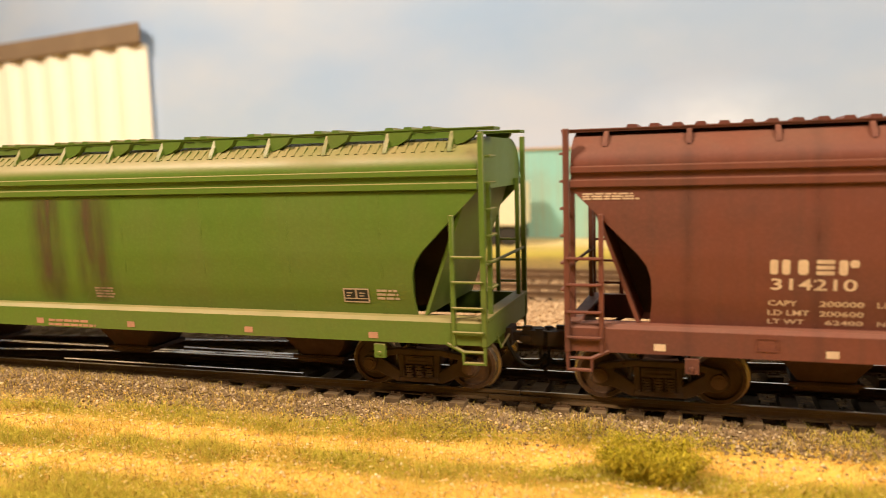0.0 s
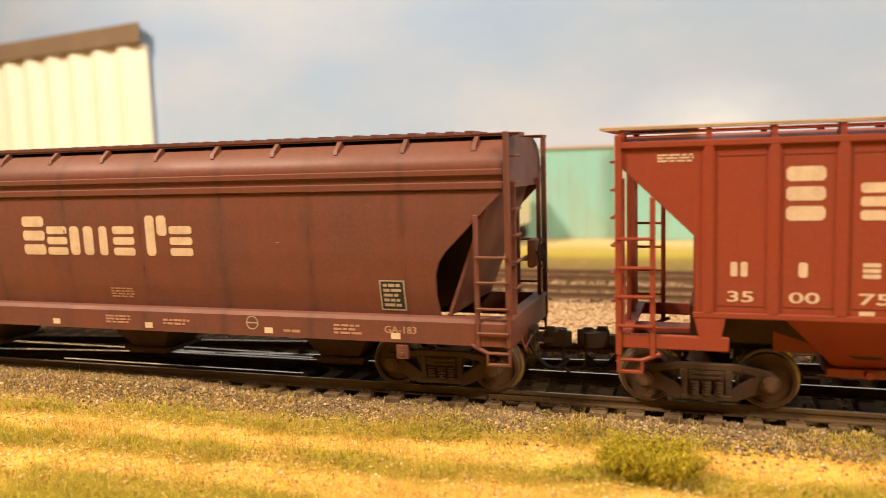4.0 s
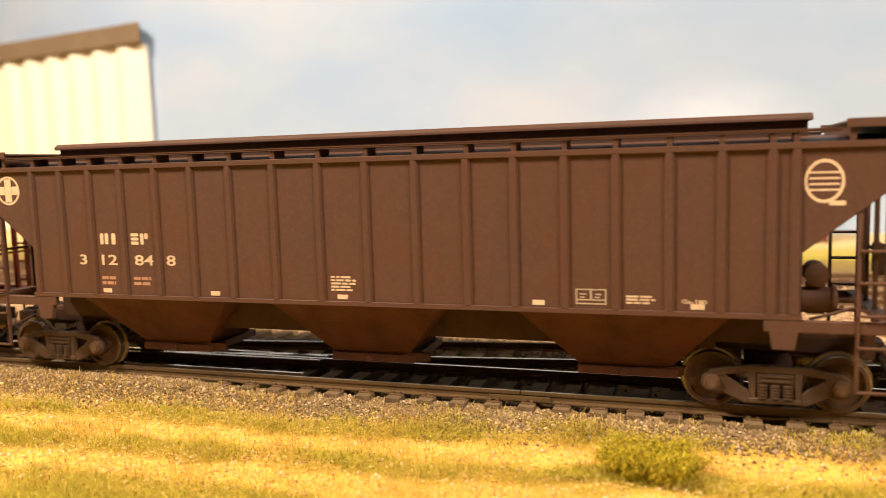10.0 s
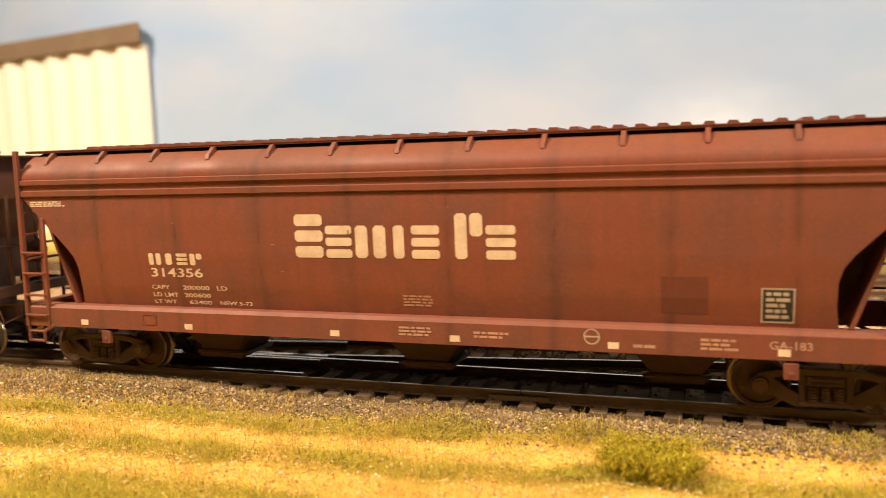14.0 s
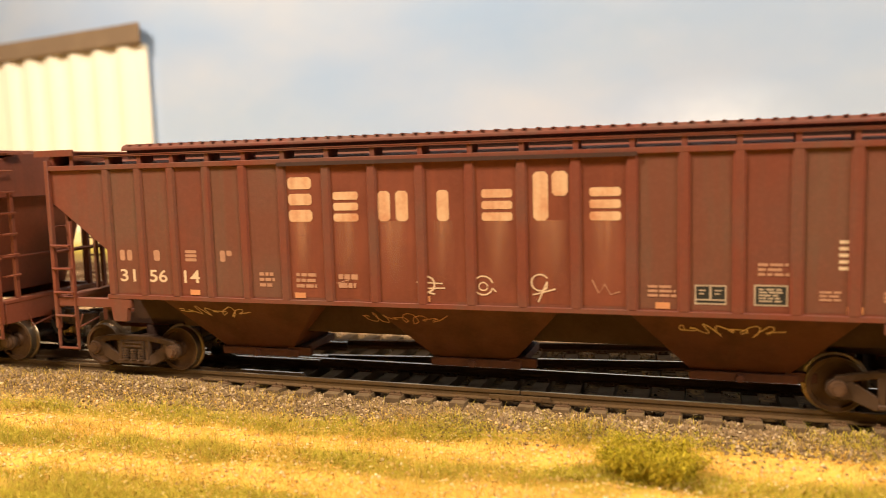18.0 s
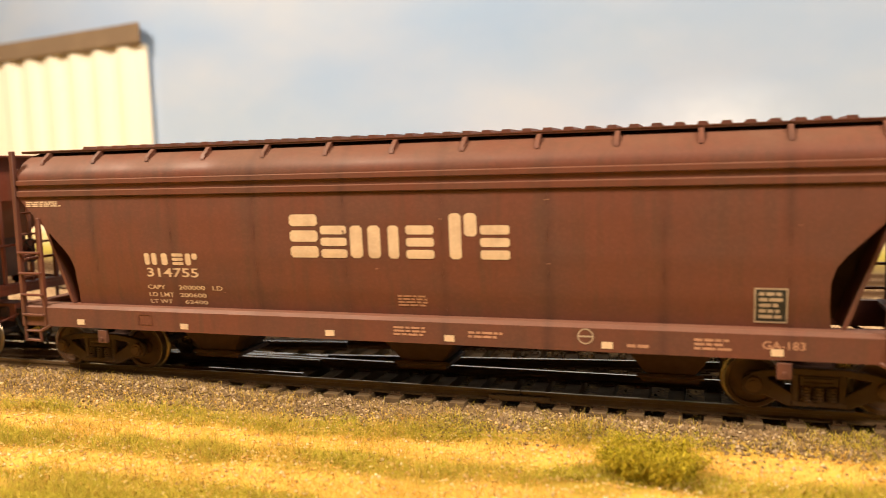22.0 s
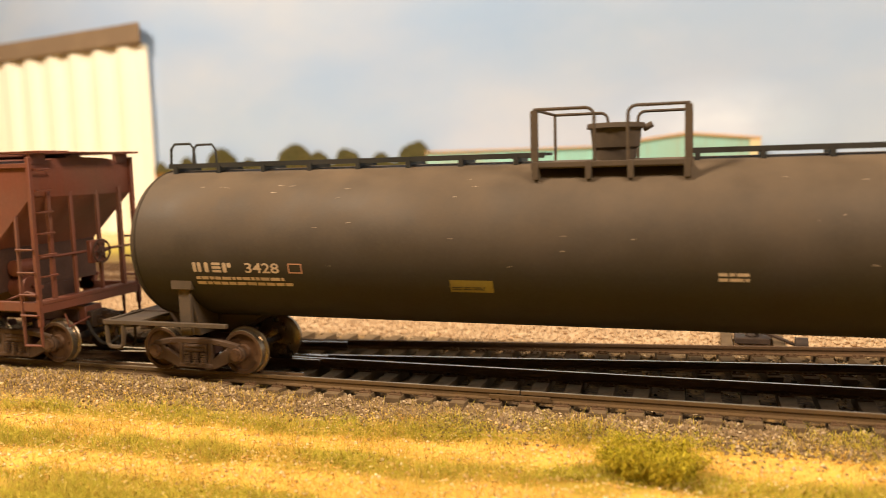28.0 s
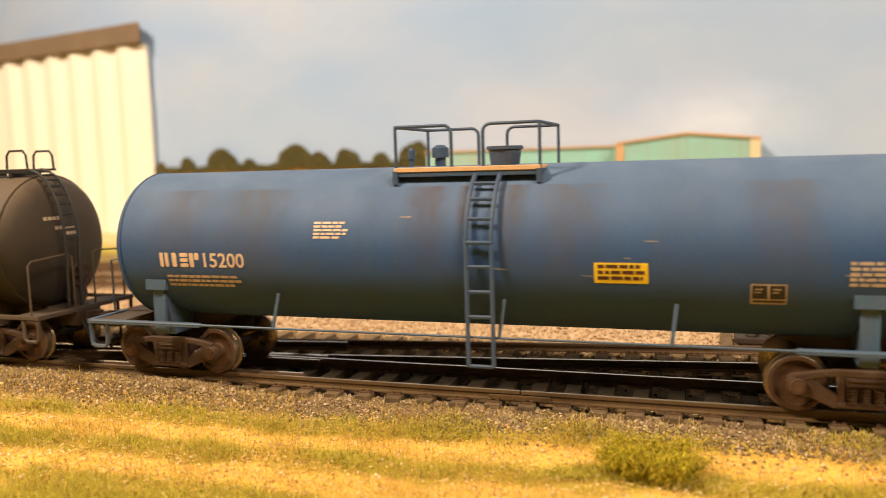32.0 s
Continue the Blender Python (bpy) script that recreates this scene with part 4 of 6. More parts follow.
for label, mat, s, num, new_date in (
        ("reddish-brown smooth-sided covered hopper car with cream lettering", M_brown, 76.9, "314210", "NEW 4-70"),
        ("bright rust-brown smooth-sided covered hopper car with chipped cream lettering", M_brown_bright, 662.4, "314356", "NEW 5-73"),
        ("dusty dark brown smooth-sided covered hopper car with pale rub marks", M_brown_dusty, 1092.1, "314755", "")):
    c = acf_hopper(label, mat)
    CARS.append((c, s))
    white = M_white
    name_blocks(c, ACF_NAME, 28.8, 35.6, 38.0, white, acf_side)
    name_blocks(c, [(-61.2, -57.9, 1), (-57.4, -54.2, 1), (-53.7, -50.8, 1), (-50.3, -47.0, 1)], 26.7, 29.4, 29.4, white, acf_side)
    words(c, [(num, -61.0, -47.2, 23.9, 26.0), ("CAPY", -61.4, -56.6, 21.0, 22.0), ("LD LMT", -61.4, -54.6, 19.2, 20.2), ("LT WT", -61.4, -55.4, 17.6, 18.5),
              ("200000", -53.0, -46.0, 21.0, 22.0), ("200600", -53.0, -46.0, 19.2, 20.2), ("62400", -52.0, -46.0, 17.6, 18.5), ("LD", -44.0, -41.4, 21.0, 22.0)], white, acf_side)
    if new_date:
        words(c, [(new_date, -43.8, -35.6, 17.6, 18.5)], white, acf_side)
    small_print(c, -94.0, -82.4, 40.2, 41.6, 3, white, acf_side, 6)
    small_print(c, 0.5, 7.5, 18.6, 21.2, 4, M_faded, acf_side, 7)
    small_print(c, 0, 7.5, 12.9, 15.0, 3, M_faded, lambda z: -18.57, 8)
    small_print(c, 16, 24, 13.0, 14.6, 2, M_faded, lambda z: -18.57, 9)
    small_print(c, 59, 66, 12.6, 15.0, 3, M_faded, lambda z: -18.57, 10)
    small_print(c, 47, 51.5, 12.4, 13.4, 1, M_faded, lambda z: -18.57, 11)
    words(c, [("GA-183", 70.6, 77.6, 13.4, 14.9)], M_faded, lambda z: -18.57)
    data_plate(c, 69.2, 74.8, 17.7, 24.2, acf_side, False)
    b = bmesh.new()
    for i in range(16):
        a0, a1 = 2 * math.pi * i / 16, 2 * math.pi * (i + 1) / 16
        quad(b, [b.verts.new((39.3 + r * math.cos(a), 0, 14.4 + r * math.sin(a))) for r, a in ((1.3, a0), (1.55, a0), (1.55, a1), (1.3, a1))])
    flat(b, 38.0, 40.6, 14.25, 14.55)
    lettering(b, M_dim, c, lambda z: -18.57, "ring_mark")
    b = bmesh.new()
    flat_box(b, -63.6, -59.6, 12.9, 15.5, 0.35)
    for v in b.verts:
        v.co.y = -18.6
    lettering(b, mat, c, lambda z: -18.62, "routing_board")

# red two-bay car
RIBS = [-49.1 + 10.92 * i for i in range(10)]
c = ps_hopper("bright red-oxide two-bay covered hopper car with ribbed sides and cream lettering", M_red, 65.0, 46.2, 13.6, 33.4, 50.6, RIBS, 2.2,
              ((-36.5, -6.0, 7.2), (6.8, 36.0, 7.2)), (), 49.3, (12.4, 15.0), 6.2, (16.7, 22.2, 27.6, 33.0), True)
CARS.append((c, 259.9))
name_blocks(c, [(-36.3, -30.0, 1), (-24.6, -19.0, 0), (-15.0, -7.6, 0), (-2.9, 1.5, 0), (7.1, 13.1, 0), (17.5, 24.8, 1), (29.1, 35.4, 0)], 36.2, 42.6, 45.6, M_white, ps_side)
name_blocks(c, [(-45.3, -42.4, 1), (-34.8, -31.9, 1), (-24.0, -21.2, 1), (-12.2, -9.4, 1)], 26.2, 28.9, 28.9, M_white, ps_side)
words(c, [("35", -45.8, -41.4, 21.6, 23.6), ("00", -35.6, -30.6, 21.6, 23.6), ("75", -24.5, -19.5, 21.6, 23.6), ("CAPY", -4.6, 0.2, 24.6, 25.6), ("LD LMT", -4.6, 2.2, 22.8, 23.8), ("LT WT", -4.6, 1.8, 21.0, 22.0),
          ("208000", 6.2, 13.4, 24.6, 25.6), ("211000", 6.2, 13.4, 22.8, 23.8), ("52000", 7.6, 13.4, 21.0, 22.0), ("LD", 17.2, 19.6, 24.6, 25.6), ("NEW 7-75", 17.2, 24.8, 21.0, 22.0), ("Ga-190", 40.5, 46.8, 20.6, 22.0)], M_white, ps_side)
small_print(c, -58, -51, 46.8, 48.4, 3, M_white, ps_side, 12)
small_print(c, 28, 36, 29.6, 32.4, 3, M_white, ps_side, 13)
data_plate(c, 29.4, 35.2, 21.2, 28.4, ps_side, None)
for x in (-24.4, 17.5, 46.0):
    b = bmesh.new()
    flat(b, x, x + 2.4, 19.75, 20.5)
    lettering(b, M_white, c, lambda z: -17.6, "reflector_patch")
b = bmesh.new()
flat_box(b, 42.6, 45.2, 24.6, 28.0, 0.5), flat(b, 43.2, 44.6, 26, 26.6)
bars(b, 40.6, 47, 23.3, 24.2, 2, 5)
lettering(b, M_white, c, ps_side, "shield_mark")
for x0 in RIBS[:-1]:
    for z in (21.0, 47.9):
        b = bmesh.new()
        extr(b, [(x0 + 1.6, z - 0.12), (x0 + 9.3, z - 0.12), (x0 + 9.3, z + 0.12), (x0 + 1.6, z + 0.12)], "y", -17.62, -17.4)
        part("panel_bead", b, M_red, c)

# dark ribbed three-bay car
RIBS_D = [-84.0, -75.6, -67.2, -58.4, -48.9, -39.4, -29.6, -18.8, -8.0, 2.8, 13.6, 24.4, 34.0, 43.8, 53.4, 63.0, 72.0, 80.4, 84.2]
RIBS_F = [-82.6, -73.8, -65.0, -55.8, -46.6] + [-37.0 + 10.4 * i for i in range(8)] + [45.0, 54.4, 64.0, 73.2, 82.2]
c = ps_hopper("dark chocolate-brown ribbed covered hopper car with a trough hatch", M_dark, 99.8, 41.8, 14.6, 30.4, 49.6, RIBS_D, 1.9, ((-72, -32, 5.4), (-21, 19, 5.4), (34, 74, 5.4)), ((-88, 88),), 83.2, (16.4, 18.6), 5.5, battens=False, hatch=5.7, truck_at=(-84.6, 81.7))
CARS.append((c, 447.3))
b = bmesh.new()
n = 28
for i in range(n):
    a0, a1 = 2 * math.pi * i / n, 2 * math.pi * (i + 1) / n
    quad(b, [b.verts.new((-91.4 + r * math.cos(a), 0, 44.2 + r * math.sin(a))) for r, a in ((3.0, a0), (3.5, a0), (3.5, a1), (3.0, a1))])
flat(b, -92.4, -90.4, 41.4, 47.0), flat(b, -94.4, -92.5, 43.2, 45.2), flat(b, -90.3, -88.4, 43.2, 45.2)
lettering(b, M_white, c, ps_side, "round_mark", "round pale emblem with a cross")
name_blocks(c, [(-65.0, -62.7, 1), (-62.3, -60.1, 1), (-56.3, -54.2, 1), (-53.8, -51.6, 1)], 31.3, 33.9, 33.9, M_white, ps_side)
words(c, [("3", -71.2, -69.2, 26.5, 28.9), ("12", -64.9, -60.5, 26.5, 28.9), ("84", -55.6, -50.4, 26.5, 28.9), ("8", -46.9, -44.4, 26.5, 28.9)], M_white, ps_side)
for i, (x0, x1) in enumerate(((-65.2, -60.2), (-56.2, -51.2), (-5.8, 0.2))):
    small_print(c, x0, x1, 21.6, 24.0 if i < 2 else 25.0, 2 if i < 2 else 5, M_faded if i < 2 else M_white, ps_side, 20 + i)
for x in (-65.0, -35.6, -4.4, 37.4, 66.8):
    b = bmesh.new()
    flat(b, x, x + 2.4, 20.0, 21.0)
    lettering(b, M_white, c, lambda z: -17.6, "reflector_patch")
data_plate(c, 45.8, 51.6, 20.4, 23.4, ps_side, True, False)
small_print(c, 55.2, 61.0, 20.6, 22.4, 3, M_white, ps_side, 25)
words(c, [("Ga-180", 65.2, 69.6, 21.0, 21.8)], M_white, ps_side)
b = bmesh.new()
for i in range(n):
    a0, a1 = 2 * math.pi * i / n, 2 * math.pi * (i + 1) / n
    quad(b, [b.verts.new((88.6 + 0.84 * r * math.cos(a), 0, 43.0 + r * math.sin(a))) for r, a in ((3.2, a0), (3.8, a0), (3.8, a1), (3.2, a1))])
for z in (41.0, 42.0, 43.0, 44.0):
    flat(b, 86.2, 91.0, z + 0.3, z + 0.65)
flat(b, 89.4, 92.0, 38.8, 39.6)
lettering(b, M_white, c, ps_side, "round_mark", "tall oval pale emblem with stripes")

# streaked ribbed three-bay car with scrawled paint
c = ps_hopper("streaked brown ribbed hopper car with repainted panel and pale scrawls", M_worn, 99.4, 41.2, 15.5, 30.0, 49.6, RIBS_F, 2.4, ((-70, -30, 5.4), (-18, 22, 5.4), (35, 75, 5.4)), ((-88, 88),), 82.8, (16.4, 18.6), 5.5)
CARS.append((c, 876.2))
EDGES_F = [-98.0] + RIBS_F + [98.0]
for i, (x0, x1) in enumerate(zip(EDGES_F, EDGES_F[1:])):
    if -37.5 < x0 < 35.5 or i in (0, len(EDGES_F) - 2):
        continue
    b = bmesh.new()
    flat(b, x0, x1, 20.0, 48.5)
    lettering(b, (M_panel_red, M_panel_grey, M_worn, M_panel_grey, M_worn)[(i * 3 + i // 3) % 5], c, lambda z: -17.53, "side_panel", "streaked side panel of its own faded shade")
for x0, x1 in ((-35.6, -30.0), (-25.1, -19.4), (-15.0, -8.4), (-3.4, 1.4), (7.0, 13.2), (17.0, 24.0), (28.0, 33.8)):
    b = bmesh.new()
    flat(b, x0, x1, 22.5, 36.5)
    lettering(b, soft_stain("washed paint", (0.44, 0.19, 0.10), (x0 + x1) / 2, (x1 - x0) / 2, 22.5, 36, 0.7), c, lambda z: -17.575, "paint_run", "pale paint washed down from the letters")
for i in range(7):
    x0 = -37.0 + 10.4 * i
    b = bmesh.new()
    flat(b, x0, x0 + 10.4, 20.2, 48.2)
    lettering(b, M_patch, c, lambda z: -17.53, "repainted_panel", "darker repainted side panel with red streaks")
b = bmesh.new()
extr(b, [(-37.6, 48.2), (36.8, 48.2), (36.8, 49.0), (-37.6, 49.0)], "y", -18.42, -17.5)
part("panel_edge", b, M_patch_dark, c)
name_blocks(c, [(-35.6, -30.0, 1), (-25.1, -19.4, 0), (-15.0, -8.4, 0), (-3.4, 1.4, 0), (7.0, 13.2, 0), (17.0, 24.0, 1), (28.0, 33.8, 0)], 36.4, 42.6, 45.8, M_washed, lambda z: -17.6)
name_blocks(c, [(-80.2, -76.8, 1), (-71.6, -68.4, 1), (-62.4, -59.4, 1), (-53.4, -50.2, 1)], 27.6, 30.1, 30.1, M_faded, ps_side)
words(c, [("31", -80.4, -76.2, 22.7, 25.6), ("56", -72.3, -67.5, 22.7, 25.6), ("14", -63.0, -58.8, 22.7, 25.6)], M_white, ps_side)
for i, (x0, x1, z1, nn) in enumerate(((-43.5, -39.5, 25.6, 3), (-34.5, -29.5, 25.6, 3), (-24.5, -20, 25.6, 2), (38.6, 44, 24.5, 3), (57.6, 63.4, 28.8, 3), (67.6, 71.6, 24, 3), (77.6, 81.2, 24, 3))):
    small_print(c, x0, x1, 22.0 if z1 < 28 else 26.2, z1, nn, M_faded, lambda z: -17.62, 30 + i)
data_plate(c, 46.9, 52.4, 21.0, 24.6, ps_side, True)
data_plate(c, 57.0, 62.6, 21.0, 24.8, ps_side, False)
for x in (-61.5, -35.0, -6.8, 40.0, 72.0):
    b = bmesh.new()
    flat(b, x, x + 2.6, 20.0, 21.2)
    lettering(b, M_orange, c, lambda z: -17.62, "reflector_patch")
for i in range(5):
    b = bmesh.new()
    flat(b, 70.6, 73.0, 27.6 + 1.15 * i, 28.2 + 1.15 * i)
    lettering(b, M_white, c, ps_side, "bar_code_strip")


def scrawl(car, pts, mat, depth, w=0.28):
    """A thin painted line as one ribbon."""
    bm = bmesh.new()
    left, right = [], []
    for k, p in enumerate(pts):
        d = Vector(pts[min(k + 1, len(pts) - 1)]) - Vector(pts[max(k - 1, 0)])
        nrm = Vector((-d.y, d.x)).normalized() * w / 2
        left.append(bm.verts.new((p[0] + nrm.x, 0, p[1] + nrm.y)))
        right.append(bm.verts.new((p[0] - nrm.x, 0, p[1] - nrm.y)))
    for k in range(len(pts) - 1):
        quad(bm, (left[k], left[k + 1], right[k + 1], right[k]))
    lettering(bm, mat, car, depth, "scrawl", "thin pale scrawled mark")


def loop(x, z, rx, rz, a0, a1, n=12):
    return [(x + rx * math.cos(a0 + (a1 - a0) * i / n), z + rz * math.sin(a0 + (a1 - a0) * i / n)) for i in range(n + 1)]


on_panel = lambda z: -17.63
scrawl(c, loop(-4.8, 23.6, 1.6, 1.6, 3.1, -1.6) + [(-3.2, 21.6)], M_white, on_panel, 0.35)
scrawl(c, [(-7.0, 24.0), (-1.4, 23.8)], M_white, on_panel)
scrawl(c, [(-6.6, 22.7), (-1.0, 22.9)], M_white, on_panel)
scrawl(c, loop(7.0, 23.6, 2.0, 1.9, 0.3, 6.0) + [(9.6, 22.4)], M_white, on_panel, 0.3)
scrawl(c, loop(7.0, 23.4, 0.9, 0.8, 0.0, 6.0), M_white, on_panel, 0.25)
scrawl(c, loop(18.4, 24.4, 1.7, 1.6, 0.6, 5.6) + [(19.8, 24.6), (18.0, 20.6), (17.0, 22.0), (21.4, 23.2)], M_white, on_panel, 0.3)
scrawl(c, [(28.4, 25.2), (29.6, 22.6), (30.8, 24.4), (31.8, 22.4), (33.6, 23.0)], M_faded, on_panel, 0.25)
scrawl(c, [(-22.0, 24.2), (-25.0, 23.4), (-22.2, 22.8)], M_faded, on_panel, 0.25)
slant = lambda z: -17.3 + (18.9 - z) * 0.692 - 0.2
for x, seed in ((-66, 3), (-20, 5), (44, 9)):
    rnd = random.Random(seed)
    pts = []
    for i in range(64):
        pts.append((x + i * 0.28 + 1.1 * math.cos(i * 0.8) + rnd.uniform(-0.2, 0.2), 15.9 + (0.8 + 0.6 * math.sin(i * 0.23 + seed)) * math.sin(i * 0.72) + rnd.uniform(-0.15, 0.15)))
    scrawl(c, pts, M_faded if seed == 5 else M_white, slant, 0.2)

# short rubs on the smooth-sided cars
rnd = random.Random(23)
for scratched, s in CARS[1:4]:
    for i in range(7):
        x, z, l = rnd.uniform(-70, 78), rnd.uniform(19, 41), rnd.uniform(0.3, 1.1)
        scrawl(scratched, [(x, z), (x + l, z + rnd.uniform(-0.1, 0.1))], M_faded, lambda q: acf_side(q) - 0.02, rnd.uniform(0.05, 0.10))
b = bmesh.new()
flat(b, 51.9, 60.2, 18.9, 26.0)
lettering(b, M_patch_dark2, CARS[2][0], lambda z: acf_side(z) + 0.03, "dark_patch", "darker repainted rectangle")

# ribbed three-bay car with wide panels
RIBH = [-74.6, -62.0, -49.2, -36.8, -24.6, -13.0, -1.4, 10.2, 21.8, 34.0, 46.4, 59.4, 72.2]
c = ps_hopper("faded brown hopper car with wide ribbed panels and orange lettering", M_hred, 88.8, 42.4, 14.0, 29.6, 50.6, RIBH, 2.4, ((-61, -27, 5.4), (-17, 17, 5.4), (26, 60, 5.4)), ((-80, -24), (-23, 24), (25, 80)), 74.0, (14.6, 17.0), 5.3, (13.8, 18.9, 24.3, 29.9), hatch=3.5, battens=False, over=(-2.4, 3.4))
CARS.append((c, 1295.9))
name_blocks(c, [(-34.4, -26.8, 1), (-22.6, -15.0, 0), (-11.5, -2.9, 0), (1.4, 7.3, 0), (11.9, 19.9, 0), (24.2, 32.2, 1), (36.6, 43.4, 0)], 34.4, 42.8, 45.7, M_orange, ps_side)
name_blocks(c, [(-59.4, -56.2, 1), (-54.2, -51.0, 1), (-47.0, -44.2, 1), (-42.8, -40.2, 1)], 27.9, 30.6, 30.6, M_faded, ps_side)
words(c, [("307", -58.9, -52.1, 22.6, 24.9), ("850", -46.8, -40.4, 22.6, 24.8), ("CAPY", -32.6, -28.6, 24.2, 25.1), ("LD LMT", -32.6, -27, 22.6, 23.5), ("LT WT", -32.6, -27.6, 21.0, 21.9), ("LD", -9.6, -7.4, 24.2, 25.1)], M_faded, ps_side)
for i, (x0, x1, z0, z1, nn) in enumerate(((-82, -76, 47.2, 48.2, 1), (-22, -16, 20.8, 25, 3), (1.6, 9.0, 23.6, 26.2, 4), (13.0, 20.5, 20.8, 24.4, 5), (50.0, 56.0, 21.4, 25, 4), (39.0, 42.0, 21.4, 22.2, 1))):
    small_print(c, x0, x1, z0, z1, nn, M_faded, ps_side, 40 + i)
words(c, [("NEW 1-66", -9.6, -1.6, 20.8, 21.8)], M_faded, ps_side)
b = bmesh.new()
flat(b, -60.8, -50.4, 35.4, 46.6)
lettering(b, M_patch_dark, c, lambda z: -17.53, "dark_square")
b = bmesh.new()
for i in range(n):
    a0, a1 = 2 * math.pi * i / n, 2 * math.pi * (i + 1) / n
    quad(b, [b.verts.new((-55.6 + r * math.cos(a), 0, 41.5 + r * math.sin(a))) for r, a in ((4.2, a0), (4.65, a0), (4.65, a1), (4.2, a1))])
for sx in (-1, 1):
    flat(b, -55.6 + min(sx * 1.2, sx * 3.2), -55.6 + max(sx * 1.2, sx * 3.2), 38.2, 40.4)
    flat(b, -55.6 + min(sx * 1.2, sx * 3.2), -55.6 + max(sx * 1.2, sx * 3.2), 43.2, 44.6)
flat(b, -59.6, -51.6, 40.7, 41.9)
lettering(b, M_faded, c, lambda z: -17.6, "round_mark", "round faded emblem on a dark square")
for xm, zm in ((-68.4, 21.7), (4.4, 21.8), (27.8, 21.6), (66.2, 21.6)):
    b = bmesh.new()
    for i in range(14):
        a0, a1 = 2 * math.pi * i / 14, 2 * math.pi * (i + 1) / 14
        quad(b, [b.verts.new((xm + r * math.cos(a), 0, zm + r * math.sin(a))) for r, a in ((1.15, a0), (1.5, a0), (1.5, a1), (1.15, a1))])
    flat(b, xm - 1.2, xm + 1.2, zm - 0.2, zm + 0.2), flat(b, xm - 0.2, xm + 0.2, zm - 1.2, zm + 1.2)
    lettering(b, M_orange, c, ps_side, "small_round_mark")
data_plate(c, 37.4, 43.4, 24.2, 28.0, ps_side)


# ---- tank cars ----
def tank_car(label, mat, half, rim, R, zc, truck_x, walkway, frame_mat):
    """Tank on saddles with a dome platform; half: to the pulling face, rim: to the end of the straight shell."""
    car = thing("tank_car", label, "tank car", "freight cars of the train")
    b = bmesh.new()
    N = 48
    prof = []
    for i in range(7):
        a = math.pi / 2 * i / 6
        prof.append((-rim - 6.0 * math.cos(a), max(0.3, R * math.sin(a) ** 0.9)))
    prof += [(x, R) for x in np.linspace(-rim + 1, rim - 1, 9)]
    prof += [(-y, r) for y, r in prof[6::-1]]
    rings = [[b.verts.new((x, r * math.cos(2 * math.pi * i / N), zc + r * math.sin(2 * math.pi * i / N))) for i in range(N)] for x, r in prof]
    for ra, rb in zip(rings, rings[1:]):
        for i in range(N):
            j = (i + 1) % N
            b.faces.new((ra[i], ra[j], rb[j], rb[i]))
    b.faces.new(rings[0]), b.faces.new(rings[-1])
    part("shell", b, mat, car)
    for s in (-1, 1):
        b = bmesh.new()
        for i in range(N):
            a0, a1 = 2 * math.pi * i / N, 2 * math.pi * (i + 1) / N
            cyl(b, (s * (rim + 0.2), (R + 0.02) * math.cos(a0), zc + (R + 0.02) * math.sin(a0)), (s * (rim + 0.2), (R + 0.02) * math.cos(a1), zc + (R + 0.02) * math.sin(a1)), 0.25, 5)
        part("head_seam", b, mat, car)
    # saddles and stub sills
    for s in (-1, 1):
        b = bmesh.new()
        pts = [(-11.5, 9.2), (-14.8, zc - 8.6), (-13.0, zc - 11.0), (-8, zc - 15.2), (0, zc - 17.0), (8, zc - 15.2), (13.0, zc - 11.0), (14.8, zc - 8.6), (11.5, 9.2)]
        extr(b, pts, "x", s * truck_x - 1.3, s * truck_x + 1.3)
        part("saddle", b, frame_mat, car, bev=0.2)
        for y in (-1, 1):
            b = bmesh.new()
            box(b, s * truck_x - 2.8, s * truck_x + 2.8, y * 15.0 - 1.0, y * 15.0 + 1.0, zc - 9.4, zc - 6.6)
            extr(b, [(s * truck_x - 1.6, zc - 9), (s * truck_x + 1.6, zc - 9), (s * truck_x + 1.6, 10), (s * truck_x - 1.6, 10)], "y", y * 14.6 - 0.5, y * 14.6 + 0.5)
            part("saddle_pad", b, frame_mat, car, bev=0.15)
        b = bmesh.new()
        extr(b, [(s * half, 8.4), (s * (truck_x - 6), 8.4), (s * (truck_x - 14), zc - R + 0.6), (s * half, 13.4)], "y", -4.2, 4.2)
        part("stub_sill", b, M_coupler, car, bev=0.2)
        xa, xb = s * (truck_x - 12), s * half
        b = bmesh.new()
        box(b, min(xb, xb - s * 9), max(xb, xb - s * 9), -16.0, 16.0, 12.3, 13.0)
        part("end_deck", b, M_frame, car, "dusty brown end deck", bev=0.1)
        for y in (-16.6, 16.6):
            b = bmesh.new()
            box(b, min(xa, xb), max(xa, xb), y - 0.6, y + 0.6, 12.3, 13.3)
            part("side_beam", b, frame_mat, car, bev=0.12)
            b = bmesh.new()
            tube(b, [(xb - s * 0.6, y, 12.6), (xb - s * 0.8, y, 7.6), (xb - s * 1.6, y, 6.8), (xb - s * 4.4, y, 6.8), (xb - s * 5.2, y, 7.6), (xb - s * 5.4, y, 12.6)], 0.5, 6)
            part("stirrup_step", b, frame_mat, car)
        b = bmesh.new()
        box(b, min(xb, xb - s * 1.2), max(xb, xb - s * 1.2), -17.2, 17.2, 12.2, 13.35)
        part("end_beam", b, frame_mat, car, bev=0.12)
    for s in (1,) if walkway else (-1, 1):
        for y in (-16.6, 16.6):
            b = bmesh.new()
